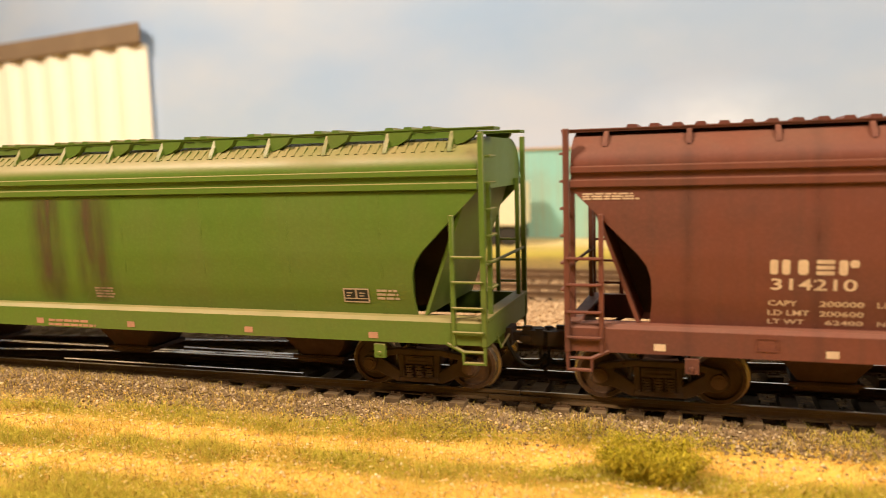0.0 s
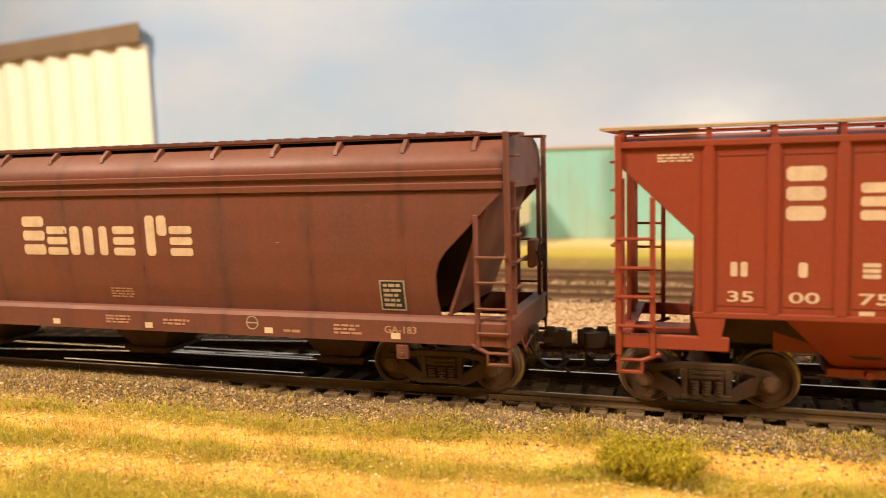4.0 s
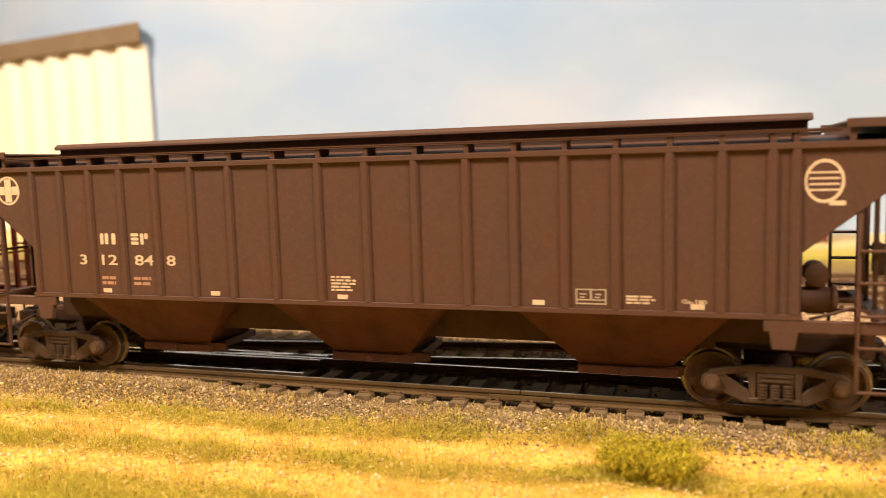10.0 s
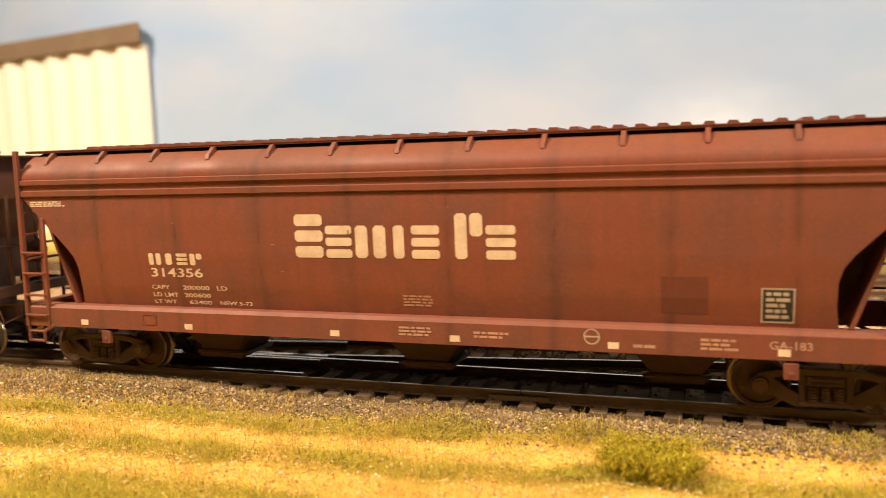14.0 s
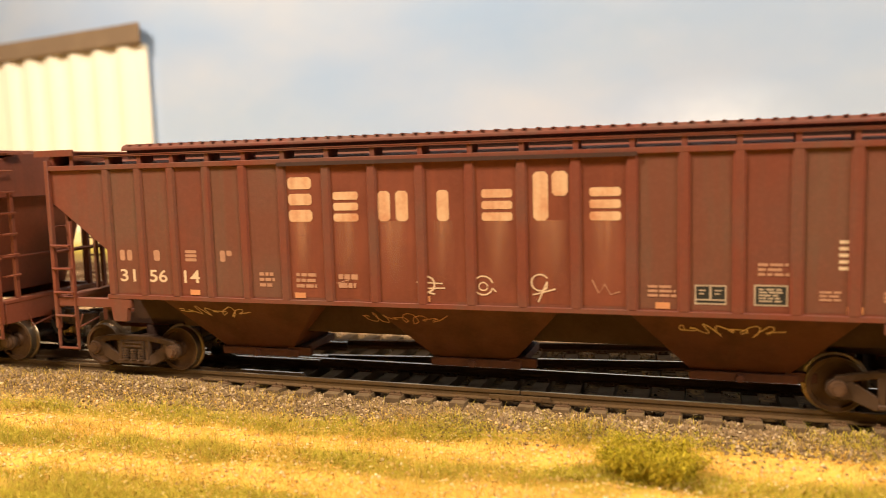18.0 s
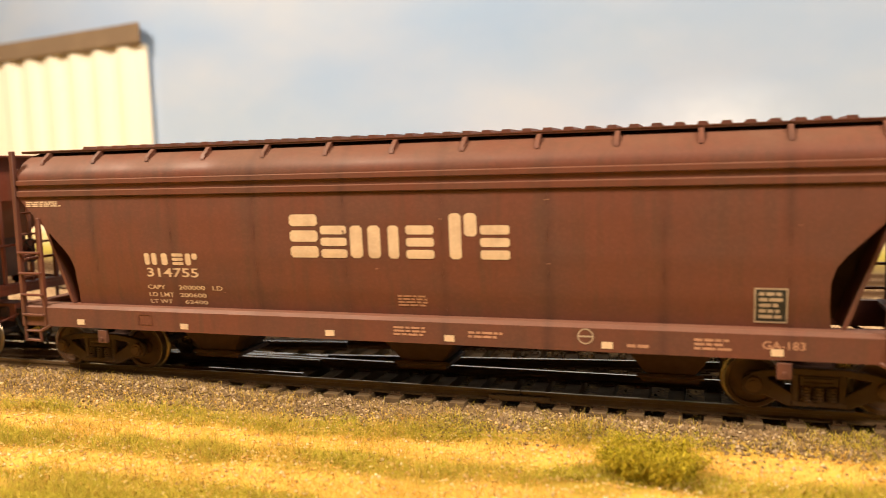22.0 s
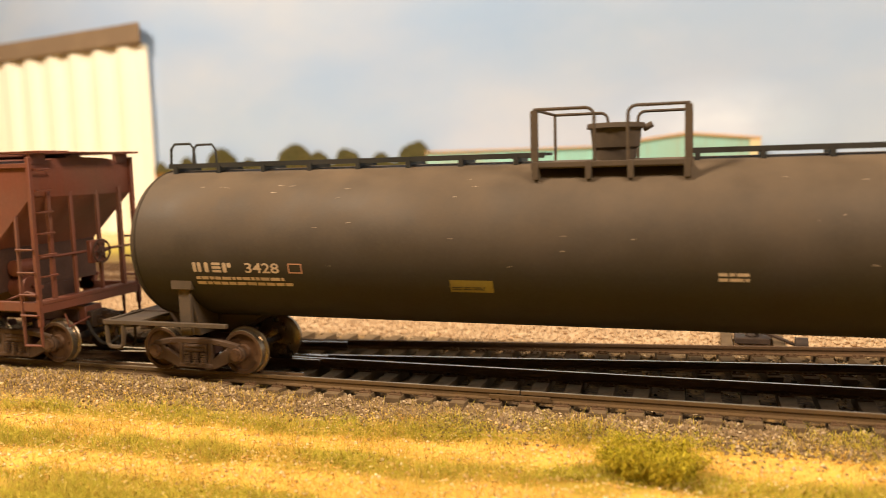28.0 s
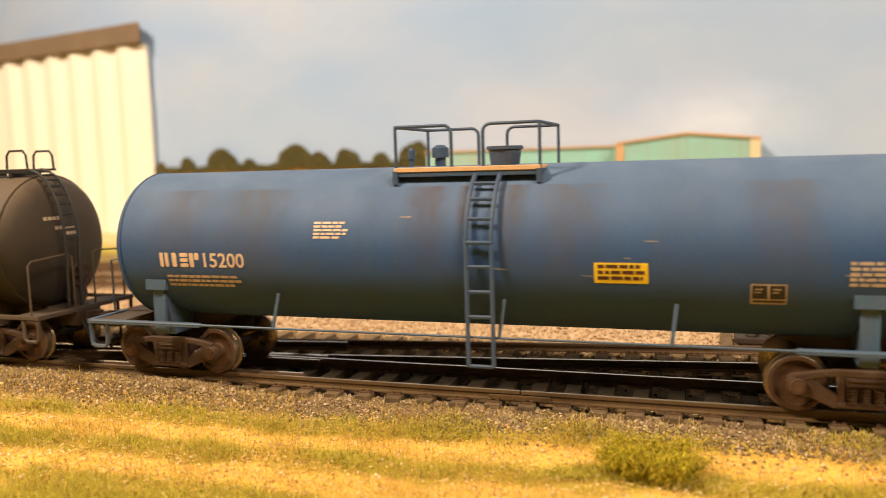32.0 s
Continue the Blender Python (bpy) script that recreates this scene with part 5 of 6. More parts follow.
            if walkway:
                tube(b, [(s * (half - 2.6), y, 13), (s * (half - 2.6), y, 25.6), (s * (half - 2.4), y * 0.95, 26.6), (s * (half - 1.4), y * 0.3, 27.4), (s * (half - 1.2), y * 0.22, 26.6), (s * (half - 1.2), y * 0.22, 13)], 0.26, 6)
            else:
                tube(b, [(s * (half - 0.6), y * 0.5, 13), (s * (half - 0.6), y * 0.5, 26.4), (s * (half - 9.5), y * 0.9, 27.6)], 0.24, 6)
            part("end_handrail", b, frame_mat, car)
    for y in () if walkway else (-18.2, 18.2):
        b = bmesh.new()
        tube(b, [(-half + 2, y, 13.2), (half - 2, y, 13.2)], 0.28, 6)
        part("side_handrail", b, frame_mat, car)
        for x in (-42.5, 8.2, 41.0):
            b = bmesh.new()
            tube(b, [(x, y, 13.2), (x + 0.8, y * 0.9, zc - 9.2)], 0.4, 5)
            part("handrail_post", b, frame_mat, car)
    bw = part("brake_wheel", MESH["brake_wheel"], None, car, "spoked brake wheel", at=(half - 2.0, 0.0, 21.4) if walkway else (half - 4.5, 5.0, 19))
    b = bmesh.new()
    cyl(b, (half - 10, 2, 15.8), (half - 4, 2, 15.8), 2.2, 14)
    box(b, half - 4.4, half - 2.8, -1.4, 1.4, 13.0, 23.4)
    part("brake_gear", b, M_coupler, car, bev=0.1)
    trucks(car, (-truck_x, truck_x))
    couplers(car, half, 7.0)
    return car


def railing(car, mat, x0, x1, y0, y1, z0, z1, r=0.36):
    """Four corner posts, rails that turn down at the gaps."""
    runs = []
    for y in (y0, y1):
        for xe, xm, d in ((x0, x0 + (x1 - x0) * 0.4, 1), (x1, x0 + (x1 - x0) * 0.62, -1)):
            bend = [(xm - d * (1.6 - 1.6 * math.sin(a)), y, z1 - 1.6 + 1.6 * math.cos(a)) for a in (0, 0.4, 0.8, 1.2, 1.57)]
            runs.append([(xe, y, z0), (xe, y, z1 - 0.3), (xe + d * 0.3, y, z1)] + bend + [(xm, y, z0)])
    for x in (x0, x1):
        runs.append([(x, y0, z1), (x, y1, z1)])
    for run in runs:
        bm = bmesh.new()
        tube(bm, run, r, 6)
        part("platform_railing", bm, mat, car)


# black pressure tank car with a full-length walkway
R1, Z1 = 17.6, 30.2
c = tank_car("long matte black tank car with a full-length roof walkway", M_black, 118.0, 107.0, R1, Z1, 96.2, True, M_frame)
CARS.append((c, 1520.7))
tank1 = lambda z: -math.sqrt(max(1.0, R1 * R1 - (z - Z1) ** 2)) - 0.05
for s in (-1, 1):
    b = bmesh.new()
    x0, x1 = sorted((s * 14, s * 106))
    box(b, x0, x1, -4.6, -2.2, 48.9, 49.5), box(b, x0, x1, 2.2, 4.6, 48.9, 49.5)
    box(b, x0, x1, -4.7, -4.4, 48.4, 49.5)
    part("roof_walkway", b, M_plate, c)
    for x in np.arange(x0 + 2, x1, 12.0):
        b = bmesh.new()
        box(b, x - 0.5, x + 0.5, -5.0, 5.0, 46.8, 48.9)
        part("walkway_bracket", b, M_plate, c)
    for y in (-4.4, 4.4):
        b = bmesh.new()
        tube(b, [(s * 98.6, y, 49.4), (s * 98.8, y, 53.0), (s * 99.8, y, 54.2), (s * 104.2, y, 54.2), (s * 105.2, y, 53.0), (s * 105.4, y, 49.4)], 0.3, 6)
        part("end_hoop", b, M_plate, c)
# curved ladder down the head at the brake end
for y in (-5.4, -1.0):
    b = bmesh.new()
    tube(b, [(106.5, y, 49.4)] + [(107.0 + 10.0 * math.sin(a), y, 30.0 + 19.0 * math.cos(a)) for a in [0.25 * i for i in range(1, 7)]] + [(116.5, y, 13)], 0.4, 6)
    part("end_ladder_stile", b, M_plate, c)
for i in range(9):
    a = 0.2 + 0.16 * i
    b = bmesh.new()
    cyl(b, (107.0 + 10.0 * math.sin(a), -5.4, 30.0 + 19.0 * math.cos(a)), (107.0 + 10.0 * math.sin(a), -1.0, 30.0 + 19.0 * math.cos(a)), 0.3, 6)
    part("end_ladder_rung", b, M_plate, c)
b = bmesh.new()
box(b, -15.0, 15.0, -11.5, 11.5, 46.2, 47.2)
box(b, -15.0, 15.0, -11.8, -11.2, 46.4, 47.5)
for x in (-14.4, 14.4, -4, 4):
    box(b, x - 0.6, x + 0.6, -12.0, -10.6, 44.0, 47.6)
part("dome_platform", b, M_frame, c, bev=0.12)
railing(c, M_frame, -14.6, 14.6, -11.2, 11.2, 47, 57.8)
for x in (-14.6, 14.6):
    b = bmesh.new()
    box(b, x - 0.7, x + 0.7, -11.8, -10.9, 46, 57.6)
    part("railing_post", b, M_frame, c)
b = bmesh.new()
cyl(b, (0, 0, 46.5), (0, 0, 50.2), 3.9, 20, 4.3)
cyl(b, (0, 0, 50.0), (0, 0, 54.0), 4.8, 20, 5.2)
cyl(b, (0, 0, 53.9), (0, 0, 55.0), 6.0, 20, 5.8)
cyl(b, (5.6, -1, 53.6), (7.4, -1, 54.6), 0.7, 8)
part("dome", b, M_frame, c, "dark valve dome with a lid", bev=0.15)
name_blocks(c, [(-91.9, -89.7, 1), (-89.3, -87.3, 1), (-86.9, -84.6, 1), (-84.2, -81.9, 1)], 25.1, 27.4, 27.4, M_dim, tank1)
words(c, [("3428", -78.4, -70.0, 25.1, 27.4), ("ANHYDROUS", 91.0, 104.0, 30.0, 31.3), ("AMMONIA", 92.6, 102.4, 28.3, 29.6)], M_dim, tank1)
small_print(c, -91.6, -66, 21.9, 24.3, 2, M_dim, tank1, 50)
small_print(c, 20.0, 25.6, 24.9, 26.9, 2, M_dim, tank1, 51)
small_print(c, 75.6, 82.6, 22.2, 27.0, 6, M_dim, tank1, 52)
small_print(c, 84.2, 91.5, 22.9, 24.8, 2, M_dim, tank1, 54)
b = bmesh.new()
flat_box(b, -67.7, -64.4, 25.2, 27.4, 0.25)
lettering(b, M_faded, c, tank1, "small_box_mark")
b = bmesh.new()
flat(b, -31.4, -22.4, 21.8, 24.4)
lettering(b, paint("faded yellow sticker", (0.19, 0.145, 0.028), (0.11, 0.08, 0.03), 0.6), c, tank1, "yellow_sticker", "faded yellow warning sticker")
small_print(c, -31.0, -22.8, 22.2, 23.0, 2, M_plate, lambda z: tank1(z) - 0.05, 53)
data_plate(c, 53.8, 60.9, 22.2, 25.7, tank1, True, False)
for s in (1,):
    b = bmesh.new()
    o = [(0, 2.9), (2.7, 0), (0, -2.9), (-2.7, 0)]
    extr(b, [(s * 96.2 + u, 17.4 + w) for u, w in o], "y", -16.4, -15.9)
    part("placard_board", b, M_plate, c, "dark diamond placard board with a pale border")
    b = bmesh.new()
    for (u0, w0), (u1, w1) in zip(o, o[1:] + o[:1]):
        quad(b, [b.verts.new((s * 96.2 + u * k, -16.44, 17.4 + w * k)) for u, w, k in ((u0, w0, 0.88), (u1, w1, 0.88), (u1, w1, 0.76), (u0, w0, 0.76))])
    lettering(b, M_dim, c, lambda z: -16.44, "placard_border")

rnd = random.Random(31)
for i in range(30):
    x, z = rnd.uniform(-95, 95), 44.5 - 20 * rnd.random() ** 1.6
    scrawl(c, [(x, z), (x + rnd.uniform(0.4, 1.5), z + rnd.uniform(-0.15, 0.15))], M_dim, lambda q: tank1(q) - 0.03, rnd.uniform(0.05, 0.09))
for k, (y0, y1, z) in enumerate(((-7.4, -2.6, 36.6), (-4.4, 3.8, 34.1), (-1.0, 2.8, 32.4))):
    b = bmesh.new()
    x = y0
    while x < y1 - 0.2:
        w = min(1.1, y1 - x)
        vs = []
        for yy, zz in ((x, z - 0.45), (x + w, z - 0.45), (x + w, z + 0.45), (x, z + 0.45)):
            q = min(0.99, (math.hypot(yy, zz - Z1) / R1) ** (1 / 0.9))
            vs.append(b.verts.new((107.0 + 6.0 * math.sqrt(1 - q * q) + 0.12, yy, zz)))
        quad(b, vs)
        x += w + 0.25
    part("small_print", b, M_dim, c)

# blue tank car
R2, Z2 = 17.4, 29.9
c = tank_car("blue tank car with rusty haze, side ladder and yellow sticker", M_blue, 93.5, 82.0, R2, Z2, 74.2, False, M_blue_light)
CARS.append((c, 1747.0))
tank2 = lambda z: -math.sqrt(max(1.0, R2 * R2 - (z - Z2) ** 2)) - 0.05
b = bmesh.new()
box(b, -15.7, 15.5, -11.2, 11.2, 46.15, 47.1)
part("dome_platform", b, M_tan, c, "rusty tan grating platform", bev=0.1)
b = bmesh.new()
for y in (-10.7, 10.7):
    box(b, -15.9, 15.7, y - 0.3, y + 0.3, 45.2, 46.1)
for x in (-15.5, 15.2):
    box(b, x - 0.4, x + 0.4, -10.7, 10.7, 45.2, 46.4)
    box(b, x - 0.5, x + 0.5, -11.4, -10.3, 43.6, 46.4)
part("platform_frame", b, M_blue_dark, c)
railing(c, M_blue_dark, -15.5, 15.3, -10.4, 10.4, 45.8, 55.6, 0.38)
b = bmesh.new()
cyl(b, (5.6, 0, 46.5), (5.6, 0, 50.4), 3.0, 18, 3.6)
cyl(b, (5.6, 0, 50.4), (5.6, 0, 51.2), 4.0, 18)
part("manway", b, M_blue_dark, c, "round blue manway with a bolted lid", bev=0.12)
for x, r, h in ((-9.4, 1.9, 4.8), (-16.2, 0.8, 4.4)):
    b = bmesh.new()
    cyl(b, (x, 1.0, 46.5), (x, 1.0, 46.5 + h * 0.55), r * 0.65, 14)
    cyl(b, (x, 1.0, 46.5 + h * 0.55), (x, 1.0, 46.5 + h), r, 14)
    cyl(b, (x, 1.0, 46.5 + h), (x, 1.0, 47.1 + h), r * 0.85, 14, r * 0.5)
    part("safety_valve", b, M_blue_dark, c)
def side_y(z):
    return -18.6 if z < Z2 + 1 else -math.sqrt(max(60.0, (R2 + 1.4) ** 2 - (z - Z2) ** 2))
for x in (1.9, 7.1):
    b = bmesh.new()
    zs = [7.4, 20, 30, 34, 38, 41, 43.5, 45.6]
    tube(b, [(x, side_y(z), z) for z in zs], 0.5, 6)
    part("ladder_stile", b, M_blue_dark, c)
for z in (7.4, 17.4, 22.4, 27.4, 32.2, 36.8, 40.6, 43.6):
    b = bmesh.new()
    tube(b, [(1.9, side_y(z), z), (7.1, side_y(z), z)], 0.42, 6)
    part("ladder_rung", b, M_blue_dark, c)
name_blocks(c, [(-71.4, -69.1, 1), (-68.7, -66.4, 1), (-66.0, -63.9, 1), (-63.6, -61.0, 1)], 26.2, 29.5, 29.5, M_white, tank2)
words(c, [("15200", -59.8, -49.4, 26.2, 29.5)], M_white, tank2)
small_print(c, -70.3, -50.2, 21.4, 24.5, 3, M_dim, tank2, 60)
small_print(c, -32.3, -24.0, 32.6, 36.4, 5, M_white, tank2, 61)
small_print(c, 70.5, 80.5, 24.4, 29.2, 5, M_dim, tank2, 62)
b = bmesh.new()
flat(b, 26.7, 36.7, 24.4, 28.4)
lettering(b, M_yellow, c, tank2, "yellow_sticker", "bright yellow warning sticker")
small_print(c, 27.4, 36.2, 24.8, 28.2, 3, M_bay, lambda z: tank2(z) - 0.05, 63)
data_plate(c, 54.5, 60.6, 20.9, 24.8, tank2)
for xc, hw, z0 in ((-7.4, 6.0, 22), (0.2, 1.8, 28), (10.5, 3.6, 24), (-48, 10, 18), (-66, 9, 20), (22, 9, 20), (60, 8, 20)):
    b = bmesh.new()
    flat(b, xc - hw, xc + hw, z0, 43.2)
    lettering(b, soft_stain("rust run", (0.14, 0.095, 0.065) if hw < 7 else (0.16, 0.125, 0.10), xc, hw, z0, 41, 0.5 if hw < 7 else 0.34), c, tank2, "rust_stain", "rusty brown run down the shell")
rnd = random.Random(29)
for i in range(9):
    x, z = rnd.uniform(-70, 70), rnd.uniform(19, 42)
    scrawl(c, [(x, z), (x + rnd.uniform(0.8, 3.4), z + rnd.uniform(-0.4, 0.4))], M_dim, lambda q: tank2(q) - 0.03, 0.12)


# ---- the layout: room, bench, ground ----
def structure(name, bm, mat, label, category, bev=0.0):
    return tagged(part(name, bm, mat, None, bev=bev), label, category, "", "structure")


b = bmesh.new()
box(b, -2600, 2600, -2800, 1500, -1120, -1100)
structure("floor", b, M_wood, "plain wooden floor of the train room", "floor")
b = bmesh.new()
box(b, -2600, 2600, -2800, 1500, 1400, 1420)
structure("ceiling", b, M_wall, "plain pale ceiling of the train room", "ceiling")
for nm, x0, x1, y0, y1 in (("wall_west", -2620, -2600, -2800, 1500), ("wall_east", 2600, 2620, -2800, 1500), ("wall_south", -2600, 2600, -2820, -2800), ("wall_north", -2600, 2600, 1500, 1520)):
    b = bmesh.new()
    box(b, x0, x1, y0, y1, -1100, 1400)
    structure(nm, b, M_wall, "plain pale wall of the train room", "wall")
b = bmesh.new()
box(b, -2450, 2450, -300, 640, -140, -20)
box(b, -2430, -2350, -280, -200, -1100, -140), box(b, 2350, 2430, -280, -200, -1100, -140)
box(b, -2430, -2350, 540, 620, -1100, -140), box(b, 2350, 2430, 540, 620, -1100, -140)
structure("bench", b, M_wood, "wooden bench that carries the model railway", "bench")


def ground_z(x, y):
    z = float(np.interp(y, [-300, -60, -30, -22, -16, -12, 12, 16, 46, 60, 95, 105, 180, 200, 225, 260, 340],
                        [-6.5, -6.5, -6.2, -5.4, -4.0, -3.4, -4.9, -4.7, -3.9, -3.2, -2.6, -2.4, -2.4, -3.2, -3.4, -1.0, 0.5]))
    if -20 < y < -9 and x < -98:
        z += 1.5 * min(1.0, (-98 - x) / 22) * float(np.interp(y, [-20, -15.5, -11, -9], [0, 1, 1, 0.4]))
    if y < -16 and -260 < x < 140:
        z += 0.9 * noise.noise((x * 0.03, y * 0.06, 0)) + 0.45 * noise.noise((x * 0.15, y * 0.2, 3)) + 0.15 * noise.noise((x * 0.6, y * 0.6, 5))
    elif -420 < x < 160:
        z += 0.3 * noise.noise((x * 0.2, y * 0.2, 7))
    return z


def ground_material():
    m, nt, bs = nodes_of("layout ground")
    co = nt.nodes.new("ShaderNodeTexCoord")
    sep = nt.nodes.new("ShaderNodeSeparateXYZ")
    nt.links.new(co.outputs["Object"], sep.inputs[0])
    wob = noise_node(nt, 60, 4)
    y = nt.nodes.new("ShaderNodeMath")
    y.operation = "MULTIPLY_ADD"
    nt.links.new(wob, y.inputs[0])
    y.inputs[1].default_value = 0.012
    nt.links.new(sep.outputs["Y"], y.inputs[2])
    tilt = nt.nodes.new("ShaderNodeMath")
    tilt.operation = "MULTIPLY_ADD"
    nt.links.new(sep.outputs["X"], tilt.inputs[0])
    tilt.inputs[1].default_value = -0.06
    nt.links.new(y.outputs[0], tilt.inputs[2])

    def stripes(value, lo, hi, stops):
        r = nt.nodes.new("ShaderNodeValToRGB")
        nt.links.new(ramp(nt, value, lo, hi), r.inputs[0])
        el = r.color_ramp.elements
        while len(el) < len(stops):
            el.new(0.5)
        for e, (p, col) in zip(el, stops):
            e.position, e.color = (p - lo) / (hi - lo), (*col, 1)
        return r.outputs[0]

    sand, turf = (0.85, 0.515, 0.105), (0.43, 0.315, 0.040)
    # Dark strip between the rails: the train's shade is put into the ground colour
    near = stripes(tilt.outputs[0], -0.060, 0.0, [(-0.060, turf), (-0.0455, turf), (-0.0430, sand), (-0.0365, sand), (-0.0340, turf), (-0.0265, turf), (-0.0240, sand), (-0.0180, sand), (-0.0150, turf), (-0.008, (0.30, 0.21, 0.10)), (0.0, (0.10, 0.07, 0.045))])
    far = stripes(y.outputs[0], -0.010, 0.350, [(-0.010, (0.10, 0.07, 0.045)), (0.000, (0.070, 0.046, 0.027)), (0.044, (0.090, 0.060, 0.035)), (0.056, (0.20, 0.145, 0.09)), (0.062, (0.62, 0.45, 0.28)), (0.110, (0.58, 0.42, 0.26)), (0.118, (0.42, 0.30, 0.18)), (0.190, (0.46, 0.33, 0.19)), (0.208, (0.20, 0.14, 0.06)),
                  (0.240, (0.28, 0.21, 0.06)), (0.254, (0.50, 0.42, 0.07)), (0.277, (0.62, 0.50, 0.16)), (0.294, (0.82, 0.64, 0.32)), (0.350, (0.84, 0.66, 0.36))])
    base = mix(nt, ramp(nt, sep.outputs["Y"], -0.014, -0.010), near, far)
    grain = noise_node(nt, 1300, 5)
    spots = ramp(nt, noise_node(nt, 210, 5), 0.52, 0.70)
    c = mix(nt, math_node(nt, "MULTIPLY", ramp(nt, grain, 0.4, 0.7), 0.45), base, (0.36, 0.21, 0.08))
    c = mix(nt, math_node(nt, "MULTIPLY", spots, 0.3), c, (0.74, 0.42, 0.12))
    nt.links.new(c, bs.inputs["Base Color"])
    bs.inputs["Roughness"].default_value = 0.95
    bs.inputs["Specular IOR Level"].default_value = 0.1
    bump(nt, bs, grain, 0.6, 0.0006)
    return m


gx = np.concatenate([np.linspace(-2450, -270, 40)[:-1], np.arange(-270, 130, 2.0), np.linspace(130, 2450, 36)])
gy = np.concatenate([np.linspace(-300, -80, 8)[:-1], np.arange(-80, 60, 1.6), np.arange(60, 360, 8.0), np.linspace(360, 640, 6)])
verts = [(x * K, y * K, ground_z(x, y) * K) for y in gy for x in gx]
W = len(gx)
faces = [(j * W + i, j * W + i + 1, (j + 1) * W + i + 1, (j + 1) * W + i) for j in range(len(gy) - 1) for i in range(W - 1)]
me = bpy.data.meshes.new("ground")
me.from_pydata(verts, [], faces)
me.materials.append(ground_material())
me.shade_smooth()
tagged(new("ground", me), "sandy model ground with two sand ruts and dry grass verges", "ground", "", "structure")


def stuff(name, verts, faces, mat, label, category, smooth=False):
    me = bpy.data.meshes.new(name)
    me.from_pydata([(x * K, y * K, z * K) for x, y, z in verts], [], faces)
    me.materials.append(mat)
    if smooth:
        me.shade_smooth()
    return tagged(new(name, me), label, category, "", "stuff")


def stones(name, count, area, size, mat, label, seed, density=None):
    """Angular stones strewn over the ground."""
    rnd = random.Random(seed)
    vs, fs = [], []
    x0, x1, y0, y1 = area
    k = 0
    while k < count:
        x, y = rnd.uniform(x0, x1), rnd.uniform(y0, y1)
        if density and rnd.random() > density(x, y):
            continue
        k += 1
        s = rnd.uniform(*size) * 0.5
        z = ground_z(x, y) + s * rnd.uniform(0.1, 0.7)
        a = rnd.uniform(0, 6.28)
        n0 = len(vs)
        for i in range(5):
            q = s * rnd.uniform(0.75, 1.2)
            vs.append((x + q * math.cos(a + 1.2566 * i), y + q * math.sin(a + 1.2566 * i), z + s * rnd.uniform(-0.25, 0.35)))
        vs.append((x + s * rnd.uniform(-0.4, 0.4), y + s * rnd.uniform(-0.4, 0.4), z + s * rnd.uniform(0.7, 1.0)))
        vs.append((x, y, z - s * 0.8))
        for i in range(5):
            j = (i + 1) % 5
            fs.append((n0 + i, n0 + j, n0 + 5)), fs.append((n0 + j, n0 + i, n0 + 6))
    return stuff(name, vs, fs, mat, label, "gravel")


def shoulder(x, y):
    return 1.0 if y > -16.5 else max(0.03, 1 - (-16.5 - y) / 5.5 + 0.35 * noise.noise((x * 0.08, y * 0.15, 1)))


stones("ballast", 21000, (-215, 62, -26, -9.6), (0.36, 1.0), M_ballast, "grey-brown crushed ballast beside the near rail", 1, shoulder)
stones("ballast", 3800, (-215, 70, -7.6, 50), (0.5, 1.2), M_ballast, "dirty grey-brown ballast between the rails", 2, lambda x, y: 0.08 if y < 12 else (0.3 if y < 36 else 0.9))
stones("ballast", 15000, (-330, 110, 50, 108), (0.8, 1.8), M_pinkrock, "pinkish beige ballast between the tracks", 3)
stones("ballast", 6000, (-330, 110, 108, 186), (0.9, 1.9), M_pinkrock, "beige ballast of the far tracks", 4)
stones("sand", 16000, (-170, 52, -62, -17), (0.2, 0.6), M_sandgrain, "loose golden sand grains and pebbles", 5)
stones("pebbles", 2600, (-170, 52, -62, -15), (0.45, 0.95), M_pebble, "pale and brown pebbles strewn over the sand", 6)


# ---- track ----
def rail_profile(bm, p0, p1, head=0.45):
    """Rail with foot, web and head between two points."""
    prof = [(-1.05, -2.1), (1.05, -2.1), (1.05, -1.85), (0.25, -1.6), (0.22, -0.85), (head, -0.7), (head, -0.06), (head - 0.1, 0), (-head + 0.1, 0), (-head, -0.06), (-head, -0.7), (-0.22, -0.85), (-0.25, -1.6), (-1.05, -1.85)]
    a, c = Vector((*p0, 0)), Vector((*p1, 0))
    d = (c - a).normalized()
    nrm = Vector((-d.y, d.x, 0))
    va = [bm.verts.new(a + nrm * u + Vector((0, 0, w))) for u, w in prof]
    vb = [bm.verts.new(c + nrm * u + Vector((0, 0, w))) for u, w in prof]
    n = len(prof)
    for i in range(n):
        bm.faces.new((va[i], va[(i + 1) % n], vb[(i + 1) % n], vb[i]))
    bm.faces.new(va[::-1]), bm.faces.new(vb)


